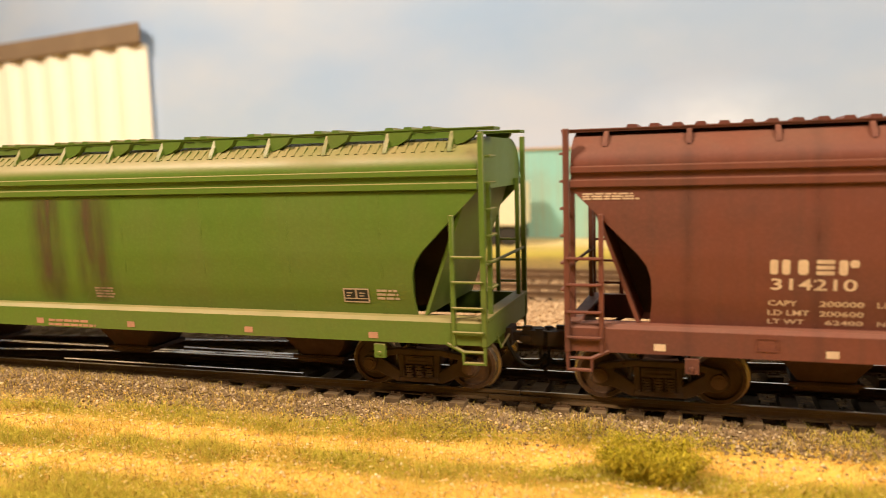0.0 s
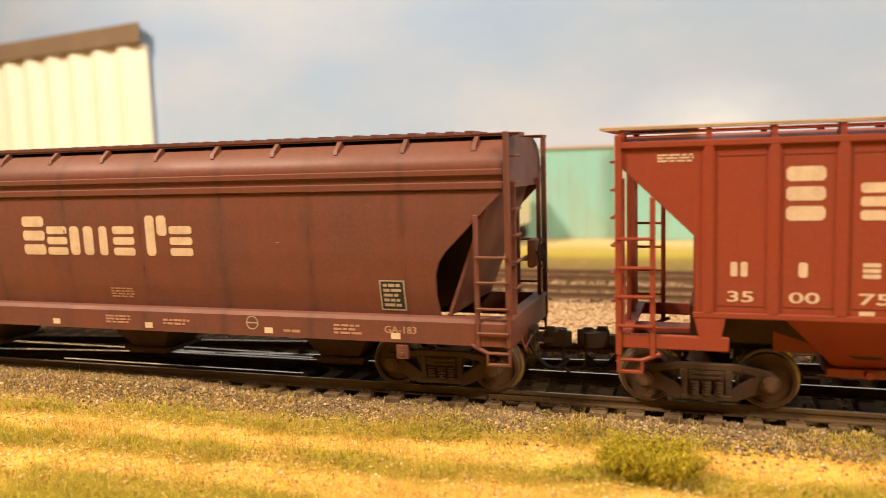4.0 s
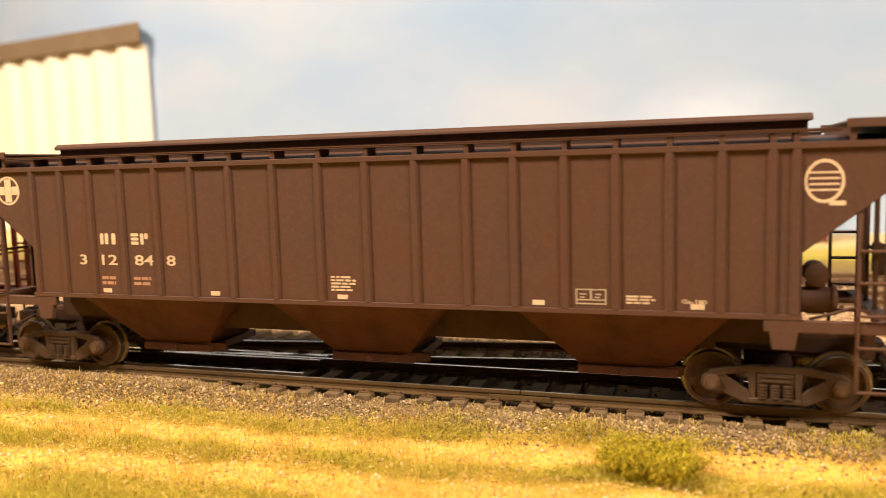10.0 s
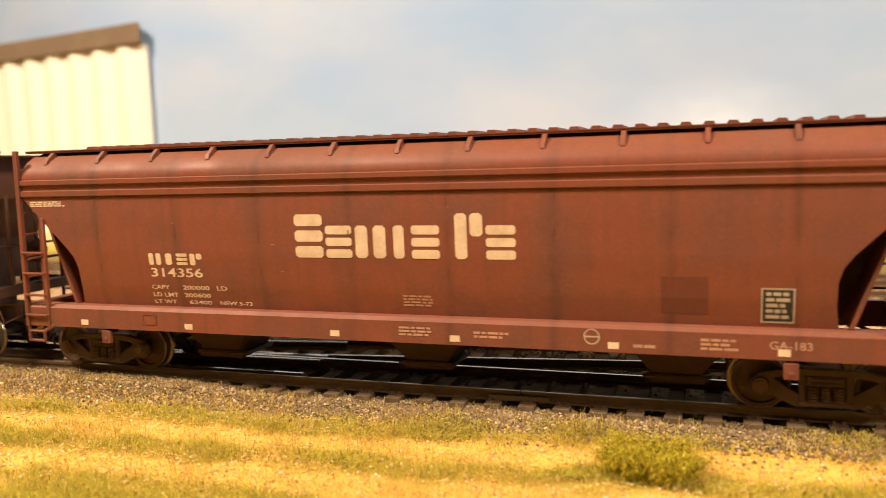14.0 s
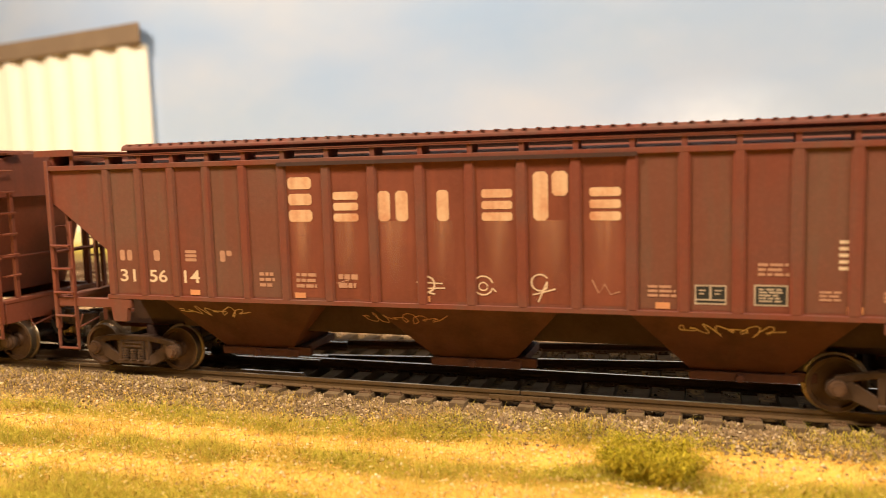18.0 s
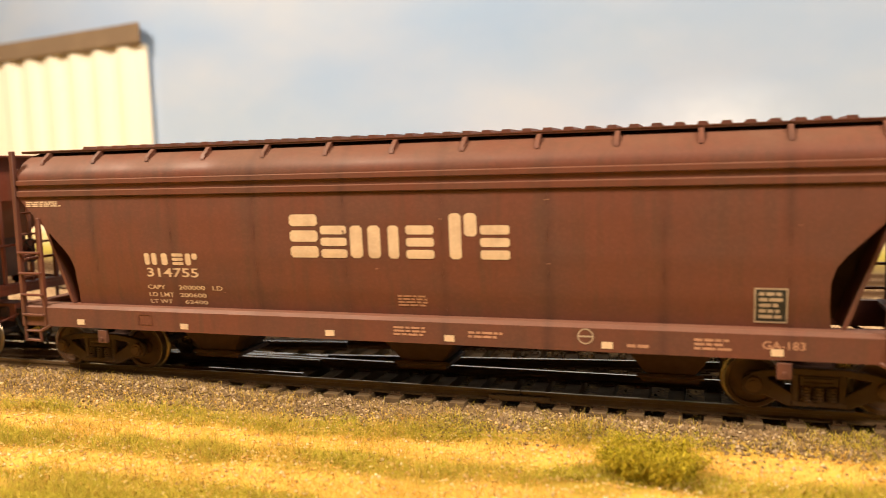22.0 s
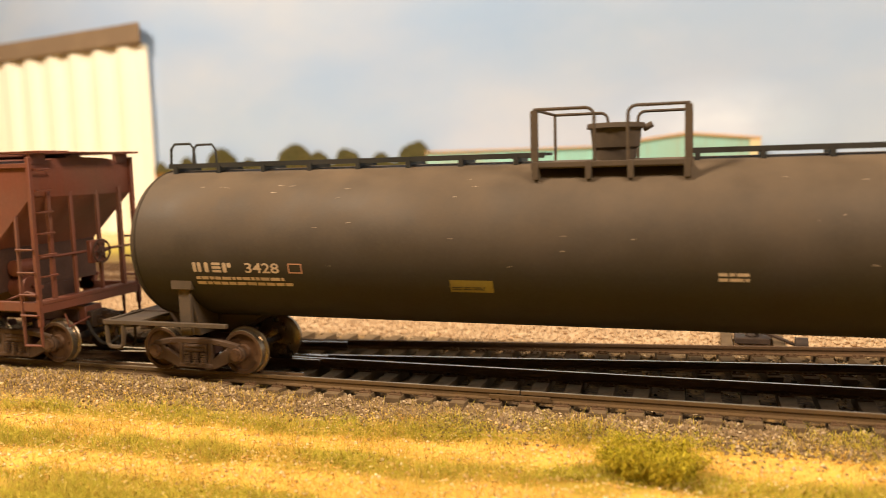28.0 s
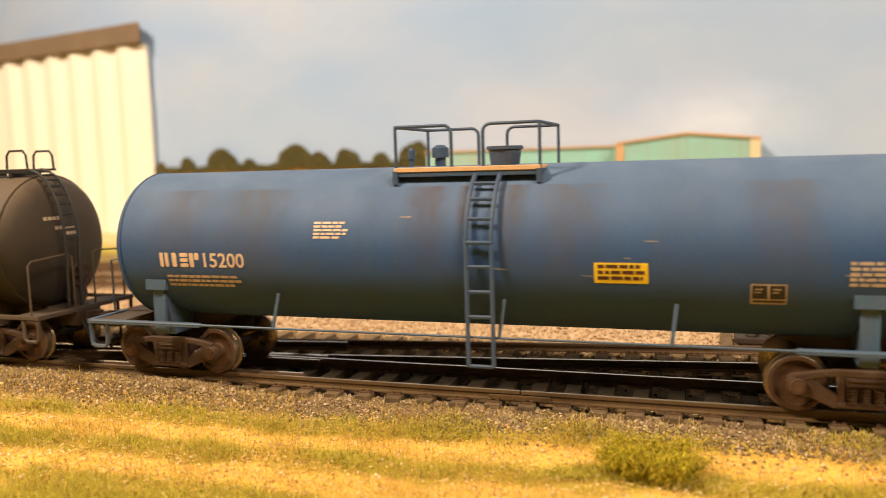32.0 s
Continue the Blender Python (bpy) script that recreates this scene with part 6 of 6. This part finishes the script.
def rail(parent, p0, p1, top, z=0.0, name="rail", side=M_railside):
    b = bmesh.new()
    rail_profile(b, p0, p1)
    r = part(name, b, side, parent, at=(0, 0, z))
    b = bmesh.new()
    d = (Vector(p1) - Vector(p0)).normalized()
    nn = Vector((-d.y, d.x)) * 0.36
    q = [Vector(p0) - nn, Vector(p1) - nn, Vector(p1) + nn, Vector(p0) + nn]
    v = [b.verts.new((c.x, c.y, 0.015)) for c in q] + [b.verts.new((c.x, c.y, -0.03)) for c in q]
    for f in ((0, 1, 2, 3), (7, 6, 5, 4), (0, 4, 5, 1), (1, 5, 6, 2), (2, 6, 7, 3), (3, 7, 4, 0)):
        b.faces.new([v[i] for i in f])
    part("rail_head", b, top, r, "worn shiny running surface")
    return r


def tie_mesh(length, mat=M_tie):
    b = bmesh.new()
    box(b, -1.7, 1.7, -length / 2, length / 2, -4.4, -2.15)
    me = mesh_of(b, "tie", mat, 0.12)
    return me


def plate_mesh(mat=M_railside):
    b = bmesh.new()
    box(b, -1.4, 1.4, -2.3, 2.3, -2.16, -1.9)
    for x in (-0.8, 0.8):
        for y in (-1.5, 1.5):
            box(b, x - 0.3, x + 0.3, y - 0.35, y + 0.35, -1.9, -1.45)
    return mesh_of(b, "tie_plate", mat)


LONG = tie_mesh(33, M_tielong)
TIE, TIE_PLATE, PALE_PLATE = tie_mesh(25.6), plate_mesh(), plate_mesh(M_tiefar)


def more_ties(track, x0, x1, mat):
    """The ties of a stretch far from the scene's middle, joined."""
    bm = bmesh.new()
    for i in range(int((x1 - x0) / 7.3)):
        x = x0 + 7.3 * i
        box(bm, x - 1.7, x + 1.7, -12.8, 12.8, -5.2, -2.15)
    t = part("far_ties", bm, mat, track)
    t["kind"] = "stuff"


def ties(track, xs, y_of, mesh, rails, rot=0.0, jitter=0.5, seed=0):
    rnd = random.Random(seed)
    for x in xs:
        y = y_of(x) + rnd.uniform(-jitter, jitter)
        t = part("tie", mesh, None, track, at=(x, y, rnd.uniform(-0.12, 0.0)))
        t.rotation_euler = (0, 0, rot + rnd.uniform(-0.015, 0.015))
        for ry in rails:
            part("tie_plate", PALE_PLATE if mesh is LONG else TIE_PLATE, None, t, at=(0, ry - (y - y_of(x)), 0))


track = thing("railway_track", "rusty main-line track on dark weathered ties", "track", "tracks", "structure")
rail(track, (-2440, -8.6), (-37.6, -8.6), M_railtop, side=M_railnear)
rail(track, (-37.3, -8.6), (2440, -8.6), M_railtop, side=M_railnear)
rail(track, (-2440, 8.6), (2440, 8.6), M_railold)
b = bmesh.new()
box(b, -44, -31, -10.0, -9.1, -1.8, -0.9)
for x in (-42, -39, -36, -33):
    cyl(b, (x, -10.3, -1.35), (x, -9.9, -1.35), 0.35, 6)
part("joint_bar", b, M_railnear, track)
ties(track, [-262 + 7.3 * i for i in range(54)], lambda x: 0.0, TIE, (-8.6, 8.6), 0, 0.7, 1)
more_ties(track, -2440, -264, M_tie), more_ties(track, 134, 2440, M_tie)
siding = thing("railway_track", "diverging turnout track of dull dark rails", "track", "tracks", "structure")
SL = 0.128


def yc(x):
    return 8.8 + SL * (x + 119)


for x0, x1 in ((-200, -121), (-117, 420)):
    rail(siding, (x0, yc(x0)), (x1, yc(x1)), M_railold)
rail(siding, (-330, yc(-330) + 17.4), (420, yc(420) + 17.4), M_railside)
ang = math.atan(SL)
rail(siding, (-136, 12.2), (-92, 11.0), M_railold, name="wing_rail")
rail(siding, (-135, 6.3), (-92, 10.4 - 3.6), M_railold, name="wing_rail")
rail(siding, (-150, yc(-150) + 14.6), (-94, yc(-94) + 14.9), M_railold, name="guard_rail")
rail(siding, (-160, -5.6), (-90, -5.6), M_railold, name="guard_rail")
b = bmesh.new()
extr(b, [(-128, 8.2), (-100, 8.0), (-100, 12.0), (-118, 9.4)], "y", 0, 1)
for v in b.verts:
    v.co = (v.co.x, v.co.z, -1.7 if v.co.y < 0.5 else -0.25)
part("frog", b, M_railside, siding, "dark cast frog")
FAR_TIE = tie_mesh(28, M_tiefar)
ties(siding, [-262 + 7.3 * i for i in range(31)], lambda x: 30.0, LONG, (yc(-60) + 17.4 - 30,), 0, 0.6, 2)
ties(siding, [-33 + 7.6 * i for i in range(14)], lambda x: yc(x) + 8.7, TIE, (-8.7, 8.7), ang, 0.5, 3)
for yt, seed in ((121.0, 5), (163.0, 6)):
    tr_ = thing("railway_track", "rusty far track with sun-bleached ties", "track", "tracks", "structure", at=(0, yt, 1.0))
    for y in (-8.6, 8.6):
        rail(tr_, (-2440, y), (2440, y), M_railside)
    ties(tr_, [-330 + 7.6 * i for i in range(60)], lambda x: 0.0, FAR_TIE, (), 0, 0.6, seed)
    more_ties(tr_, -2440, -334, M_tiefar), more_ties(tr_, 130, 2440, M_tiefar)

# small switch stand behind the turnout
st = thing("switch_stand", "small dark switch stand on two ties beside the turnout", "switch stand", at=(12, 58, -2.6))
b = bmesh.new()
box(b, -9, -6, -10, 14, -0.6, 1.0), box(b, 4, 7, -10, 14, -0.6, 1.0)
part("head_block", b, M_tie, st, bev=0.15)
b = bmesh.new()
box(b, -5.5, 3.5, -3.5, 3.5, 0.4, 2.0)
cyl(b, (-1, 0, 2), (-1, 0, 4.6), 2.0, 12, 1.2)
part("stand_body", b, M_coupler, st, bev=0.2)
b = bmesh.new()
tube(b, [(-1, -1, 4.2), (6, -5, 2.4), (10, -6, 0.8)], 0.5, 6)
cyl(b, (9, -6.5, 1.4), (12, -6.5, 1.4), 2.0, 10)
part("lever", b, M_coupler, st)


# ---- grass, weeds, shrub ----
def blades(name, count, area, height, mat, label, seed, density, lean=0.55, width=0.16):
    rnd = random.Random(seed)
    vs, fs = [], []
    x0, x1, y0, y1 = area
    k = tries = 0
    while k < count and tries < count * 12:
        tries += 1
        x, y = rnd.uniform(x0, x1), rnd.uniform(y0, y1)
        if rnd.random() > density(x, y):
            continue
        k += 1
        h = rnd.uniform(*height)
        z = ground_z(x, y) - 0.1
        a, l = rnd.uniform(0, 6.28), rnd.uniform(0.1, lean) * h
        dx, dy = math.cos(a), math.sin(a)
        wx, wy = -dy * width, dx * width
        n0 = len(vs)
        vs += [(x - wx, y - wy, z), (x + wx, y + wy, z), (x + dx * l * 0.35 + wx * 0.7, y + dy * l * 0.35 + wy * 0.7, z + h * 0.55), (x + dx * l * 0.35 - wx * 0.7, y + dy * l * 0.35 - wy * 0.7, z + h * 0.55), (x + dx * l, y + dy * l, z + h * 0.95)]
        fs += [(n0, n0 + 1, n0 + 2, n0 + 3), (n0 + 3, n0 + 2, n0 + 4)]
    return stuff(name, vs, fs, mat, label, "grass")


def band(y, lo, hi, soft=2.0):
    return max(0.0, min(1.0, (y - lo) / soft, (hi - y) / soft))


def verge(x, y):
    t = y - 0.06 * (x + 40) + 4.5 * noise.noise((x * 0.03, y * 0.05, 2)) + 2.5 * noise.noise((x * 0.12, y * 0.15, 6))
    d = max(band(t, -25.0, -16.5, 3.0), band(t, -43.5, -33.0, 3.0), band(t, -90, -52.0, 3.0))
    return d * (0.50 + 0.8 * noise.noise((x * 0.07, y * 0.1, 9))) + 0.03


blades("grass", 42000, (-180, 52, -72, -12), (0.4, 1.3), M_grass, "short dry yellow-green grass in strips", 11, verge, 2.6, 0.075)
blades("stalks", 900, (-180, 52, -60, -14), (2.0, 4.6), M_stalk, "sparse thin brown grass stalks", 12, lambda x, y: 0.5 * verge(x, y) + 0.12, 0.9, 0.05)
blades("straw", 15000, (-180, 52, -66, -14), (0.8, 3.0), M_straw, "thin dry straw lying over the sand", 13, lambda x, y: max(0.0, 0.35 + 0.9 * noise.noise((x * 0.06, y * 0.09, 4))), 2.2, 0.045)
blades("grass", 24000, (-180, 52, -72, -12), (0.8, 2.3), M_grass, "long matted fibres of olive dry grass", 14, verge, 3.0, 0.05)
shrub = thing("shrub", "low yellow-green shrub with dense tiny leaves", "shrub", at=(-9.2, -34.5, ground_z(-9.2, -34.5)))
rnd = random.Random(7)
tips = []
for i in range(44):
    a, r = rnd.uniform(0, 6.28), rnd.uniform(0.5, 1.0) ** 0.6
    tip = Vector((9.6 * r * math.cos(a), 5.4 * r * math.sin(a), rnd.uniform(3.4, 7.6) * (1.08 - 0.45 * r * r)))
    base = Vector((tip.x * 0.45, tip.y * 0.45, 0))
    b = bmesh.new()
    tube(b, [base, (base + tip) / 2 + Vector((0, 0, 0.5)), tip], 0.14, 4)
    part("stem", b, M_twig, shrub)
    tips.append((base, tip))
vs, fs = [], []
for base, tip in tips:
    for j in range(520):
        u = rnd.uniform(0.15, 1.05)
        p = base.lerp(tip, u) + Vector((rnd.gauss(0, 0.8), rnd.gauss(0, 0.7), rnd.gauss(0, 0.65)))
        if p.z < 0.1:
            continue
        s = rnd.uniform(0.10, 0.30)
        d1 = Vector((rnd.gauss(0, 1), rnd.gauss(0, 1), rnd.gauss(0, 1))).normalized() * s
        d2 = d1.cross(Vector((rnd.gauss(0, 1), rnd.gauss(0, 1), rnd.gauss(0, 1)))).normalized() * s * 0.6
        n0 = len(vs)
        vs += [p - d1, p + d2, p + d1, p - d2]
        fs.append((n0, n0 + 1, n0 + 2, n0 + 3))
me = bpy.data.meshes.new("foliage")
me.from_pydata([tuple(v * K) for v in vs], [], fs)
me.materials.append(M_leaf)
part("foliage", me, M_leaf, shrub)


# ---- background: silos, steel building, trailer, container, painted backdrop ----
silo = thing("grain_elevator", "tall cream concrete grain elevator of joined round silos", "grain elevator", at=(-401.6, 345.2, -0.8))
silo.rotation_euler = (0, 0, radians(169))
silo_plans = [("silo_tube", [(23 + 29 * i + 18 * math.cos(a), -12 + 18 * math.sin(a)) for a in np.linspace(0.41, math.pi - 0.41, 18)], 0, 144.4) for i in range(6)]
silo_plans.append(("silo_core", [(8.5, -6), (3, -1.5), (1.5, 0.6), (2.4, 2.0), (5, 2.6), (206, 2.6), (206, -6)], 0, 144.2))
silo_plans.append(("roof_slab", [(-1.2, 8.4), (210, 8.4), (210, -6.5), (16, -6.5)], 144.6, 159.6))
for nm, plan, z0, z1 in silo_plans:
    b = bmesh.new()
    extr(b, plan, "y", z0, z1)
    for v in b.verts:
        v.co = (v.co.x, v.co.z, v.co.y)
    roof = nm == "roof_slab"
    part(nm, b, M_siloroof if roof else M_silo, silo, "dark weathered roof slab" if roof else "", bev=0.8 if roof else 0.0)

hall = thing("steel_warehouse", "teal corrugated steel warehouse with tan corner trim and rust stains", "warehouse", at=(0, 308, 0.2))
b = bmesh.new()
extr(b, [(-51, 0), (25.5, 0), (25.5, 56.5), (-12.5, 60.5), (-51, 56)], "y", 0, 34)
part("front_block", b, M_teal, hall)
b = bmesh.new()
box(b, -172, -51.5, 8, 34, 0, 54.5)
part("side_wing", b, M_teal, hall)
b = bmesh.new()
extr(b, [(-173, 54.4), (-51.6, 54.4), (-51.6, 55.4), (-173, 55.4)], "y", 6.5, 36)
part("wing_roof", b, M_tan, hall, "rusty tan roof edge")
b = bmesh.new()
extr(b, [(-52, 55.6), (-12.5, 60.1), (26.5, 56.1), (26.5, 57.3), (-12.5, 61.4), (-52, 56.8)], "y", -1.4, 36)
part("roof", b, M_tan, hall, "low-pitched roof with a rusty tan edge")
for x0, x1, m in ((-52.2, -47.6, M_tan), (20.8, 26.2, M_cream)):
    b = bmesh.new()
    box(b, x0, x1, -0.9, 1.5, 0, 56)
    part("corner_trim", b, m, hall, bev=0.2)
for x in np.arange(-46.5, 20, 2.4):
    b = bmesh.new()
    box(b, x - 0.3, x + 0.3, -0.14, 0.2, 1, 56.2)
    part("siding_rib", b, M_teal, hall)
for x in np.arange(-169, -53, 3.2):
    b = bmesh.new()
    box(b, x - 0.35, x + 0.35, 7.84, 8.2, 1, 54.3)
    part("siding_rib", b, M_teal, hall)

trailer = thing("semi_trailer", "white box semi-trailer with a green roundel parked by the warehouse", "trailer", at=(-159, 290, -0.4))
b = bmesh.new()
box(b, -56.5, 56.5, -14, 14, 11.5, 36)
part("cargo_box", b, M_trailer, trailer, bev=0.6)
b = bmesh.new()
box(b, -56, 56, -5, 5, 8.6, 11.6)
part("chassis", b, M_coupler, trailer)
for x in (38, 49):
    for y in (-12, 9):
        b = bmesh.new()
        lathe(b, [(y, 2.4), (y + 0.1, 5.2), (y + 0.6, 5.8), (y + 4.4, 5.8), (y + 5, 5.2), (y + 5.1, 2.4)], 20, x, 5.8)
        part("wheel", b, M_tyre, trailer)
b = bmesh.new()
for y in (-9, 9):
    box(b, -30, -28, y - 1, y + 1, 0, 9)
    box(b, -31.5, -26.5, y - 2, y + 2, 0, 0.8)
part("landing_gear", b, M_coupler, trailer)
b = bmesh.new()
for i in range(20):
    a0, a1 = 0.6 + 4.6 * i / 20, 0.6 + 4.6 * (i + 1) / 20
    quad(b, [b.verts.new((-38 + r * math.cos(a), -14.06, 23.5 + r * math.sin(a))) for r, a in ((3.6, a0), (6.4, a0), (6.4, a1), (3.6, a1))])
part("roundel", b, M_logo, trailer, "green roundel")

tractor = thing("truck_tractor", "dark truck tractor with a pale hood hitched to the trailer", "truck", at=(-224, 290, -0.4))
b = bmesh.new()
extr(b, [(-6, 6), (6, 6), (6, 23.5), (-3, 23.5), (-6, 16)], "y", -12, 12)
part("cab", b, M_plate, tractor, bev=0.5)
b = bmesh.new()
extr(b, [(-20, 3.5), (-6, 3.5), (-6, 14), (-18, 12.5), (-20, 10)], "y", -10, 10)
part("hood", b, M_trailer, tractor, bev=0.6)
b = bmesh.new()
box(b, -19, 26, -4, 4, 5, 8)
part("chassis", b, M_coupler, tractor)
b = bmesh.new()
cyl(b, (-8, -11, 6), (-8, -11, 25), 1.3, 12)
part("exhaust_stack", b, M_railold, tractor)
for x in (-13, 14, 24):
    for y in (-12, 7):
        b = bmesh.new()
        lathe(b, [(y, 2.4), (y + 0.1, 5.2), (y + 0.6, 5.8), (y + 4.4, 5.8), (y + 5, 5.2), (y + 5.1, 2.4)], 20, x, 5.8)
        part("wheel", b, M_tyre, tractor)

crate = thing("shipping_container", "brown ribbed steel container standing on the gravel", "container", at=(48.5, 300, -0.5))
b = bmesh.new()
box(b, -11.5, 11.5, 0, 26, 0, 23.5)
part("body", b, M_box, crate, bev=0.3)
for x in np.arange(-10, 10.5, 2.2):
    b = bmesh.new()
    box(b, x - 0.5, x + 0.5, -0.5, 0.1, 1.4, 22)
    part("rib", b, M_box, crate)
b = bmesh.new()
for z in (0.6, 22.9):
    box(b, -11.9, 11.9, -0.8, 0.2, z - 0.6, z + 0.7)
part("frame", b, M_box, crate)
b = bmesh.new()
for v in ((-8, -3, 17.5, 19.2), (2, 8, 15.5, 16.3)):
    flat(b, *v)
lettering(b, M_white, crate, lambda z: -0.6, "small_print")


# painted clouds and blue gaps on the backdrop: centre x and z, half width and height, strength, colour
CLOUDS = ((4, 68, 52, 24, 0.8, (0.63, 0.74, 0.90)), (-40, 130, 150, 40, 0.45, (0.31, 0.46, 0.69)), (-320, 88, 60, 26, 0.4, (0.33, 0.47, 0.70)), (-250, 190, 170, 40, 0.5, (0.56, 0.60, 0.68)))


def backdrop_material():
    """Hand-painted sky: soft grey-blue with broad pale clouds."""
    m, nt, bs = nodes_of("painted sky")
    big = ramp(nt, noise_node(nt, 5.5, 4, (1, 1, 2.2), 0.5), 0.36, 0.66)
    small = ramp(nt, noise_node(nt, 16, 4, (1, 1, 1.8), 0.5), 0.40, 0.75)
    c = mix(nt, big, (0.355, 0.485, 0.725), (0.478, 0.556, 0.705))
    c = mix(nt, math_node(nt, "MULTIPLY", small, 0.35), c, (0.330, 0.49, 0.755))
    co = nt.nodes.new("ShaderNodeTexCoord")
    sep = nt.nodes.new("ShaderNodeSeparateXYZ")
    nt.links.new(co.outputs["Object"], sep.inputs[0])
    low = ramp(nt, sep.outputs["Z"], 0.11, 0.02)
    c = mix(nt, math_node(nt, "MULTIPLY", low, 0.4), c, (0.55, 0.645, 0.785))
    for cx, cz, rx, rz, amount, shade in CLOUDS:
        mp = nt.nodes.new("ShaderNodeMapping")
        mp.vector_type = "TEXTURE"
        mp.inputs["Location"].default_value = (cx * K, 0.346, cz * K)
        mp.inputs["Scale"].default_value = (rx * K, 10.0, rz * K)
        nt.links.new(co.outputs["Object"], mp.inputs[0])
        dist = nt.nodes.new("ShaderNodeVectorMath")
        dist.operation = "LENGTH"
        nt.links.new(mp.outputs[0], dist.inputs[0])
        soft = ramp(nt, dist.outputs["Value"], 1.25, 0.1)
        soft = math_node(nt, "MULTIPLY", soft, ramp(nt, noise_node(nt, 30, 5, (1, 1, 1.6)), 0.15, 0.6))
        c = mix(nt, math_node(nt, "MULTIPLY", soft, amount), c, shade)
    nt.links.new(c, bs.inputs["Base Color"])
    bs.inputs["Roughness"].default_value = 0.9
    bs.inputs["Specular IOR Level"].default_value = 0.1
    return m


line = [(2440, 346), (-300, 346), (-390, 347), (-470, 366), (-560, 396), (-680, 444), (-900, 540)]
b = bmesh.new()
lo = [[b.verts.new((x, y + d, z)) for x, y in line] for d, z in ((0, -4), (0, 480), (6, 480), (6, -4))]
for ra, rb in zip(lo, lo[1:] + lo[:1]):
    for i in range(len(line) - 1):
        quad(b, (ra[i], ra[i + 1], rb[i + 1], rb[i]))
structure("backdrop", b, backdrop_material(), "hand-painted backdrop of a pale cloudy sky", "backdrop")
M_field = paint("painted stubble field", (0.62, 0.30, 0.07), (0.55, 0.42, 0.10), 0.7, 0.95, scale=14, streak=0.0)
M_fieldlow = paint("painted green field", (0.50, 0.42, 0.12), (0.36, 0.34, 0.08), 0.7, 0.95, scale=14, streak=0.0)
for nm, m, z0, z1 in (("painted_field", M_field, 20, 49), ("painted_meadow", M_fieldlow, -2, 20)):
    b = bmesh.new()
    box(b, -300, -150, 344.6, 345.9, z0, z1)
    structure(nm, b, m, "stubble field painted on the backdrop", "backdrop")
    b = bmesh.new()
    seg = [(-300, 344.6), (-390, 345.6), (-470, 364.6)]
    for (xa, ya), (xb, yb) in zip(seg, seg[1:]):
        v = box(b, 0, 1, 0, 1, z0, z1)
        for q, (x, y) in zip(v, ((xa, ya), (xb, yb), (xa, ya + 1), (xb, yb + 1)) * 2):
            q.co.x, q.co.y = x, y
    structure(nm, b, m, "stubble field painted on the curved backdrop", "backdrop")
rnd = random.Random(3)
vs, fs = [], []
humps = [(-398, 4), (-372, 6), (-342, 13), (-318, 5), (-281, 14), (-262, 8), (-240, 9), (-215, 6), (-190, 12), (-168, 5)]
for i in range(15000):
    x = rnd.uniform(-410, -150)
    top = 50 + 2.5 * noise.noise((x * 0.1, 0, 0)) + max([h * max(0, 1 - ((x - hx) / (h * 0.95)) ** 2) ** 0.5 for hx, h in humps if abs(x - hx) < h * 0.95] or [0])
    z = 46.5 + (top - 46.5) * rnd.random() ** 0.7
    y = float(np.interp(x, [-410, -390, -300], [350, 345.5, 344])) - rnd.uniform(0.4, 2.4)
    s = rnd.uniform(0.5, 1.3)
    n0 = len(vs)
    a = rnd.uniform(0, 3.1)
    ca, sa = s * math.cos(a), s * math.sin(a)
    vs += [(x - ca, y, z - sa), (x + sa, y - 0.4, z - ca), (x + ca, y, z + sa), (x - sa, y + 0.2, z + ca)]
    fs.append((n0, n0 + 1, n0 + 2, n0 + 3))
me = bpy.data.meshes.new("painted_treeline")
me.from_pydata([(x * K, y * K, z * K) for x, y, z in vs], [], fs)
me.materials.append(M_painttree)
tagged(new("painted_treeline", me), "distant dark green tree line on the painted backdrop", "backdrop", "", "structure")


# ---- movement ----
def travelled(t):
    """Millimetres by which the train has rolled on at t seconds."""
    return float(np.interp(t, (0, 3.5, 5.5, 9, 12, 14.5, 16.5, 19, 20, 20.5, 21, 23, 25.5, 27.5, 29.5, 32),
                           (5.6, 185.6, 287.5, 465.7, 620.6, 748.4, 849.9, 976.2, 1027.6, 1057.7, 1089.6, 1217.8, 1378.6, 1507.0, 1635.6, 1794.5)))


def motions():
    half_seconds = [0.5 * i for i in range(65)]
    for car, s in CARS:
        walk(car, [(t, pose((s - travelled(t)) * K, 0, 0)) for t in half_seconds])
    turns = [(i / 10, -math.degrees(travelled(i / 10) / WR)) for i in range(321)]
    for wheelset, x in WHEELSETS:
        walk(wheelset, [(t, pose(x * K, 0, WR * K, 0, a, 0)) for t, a in turns])


motions()
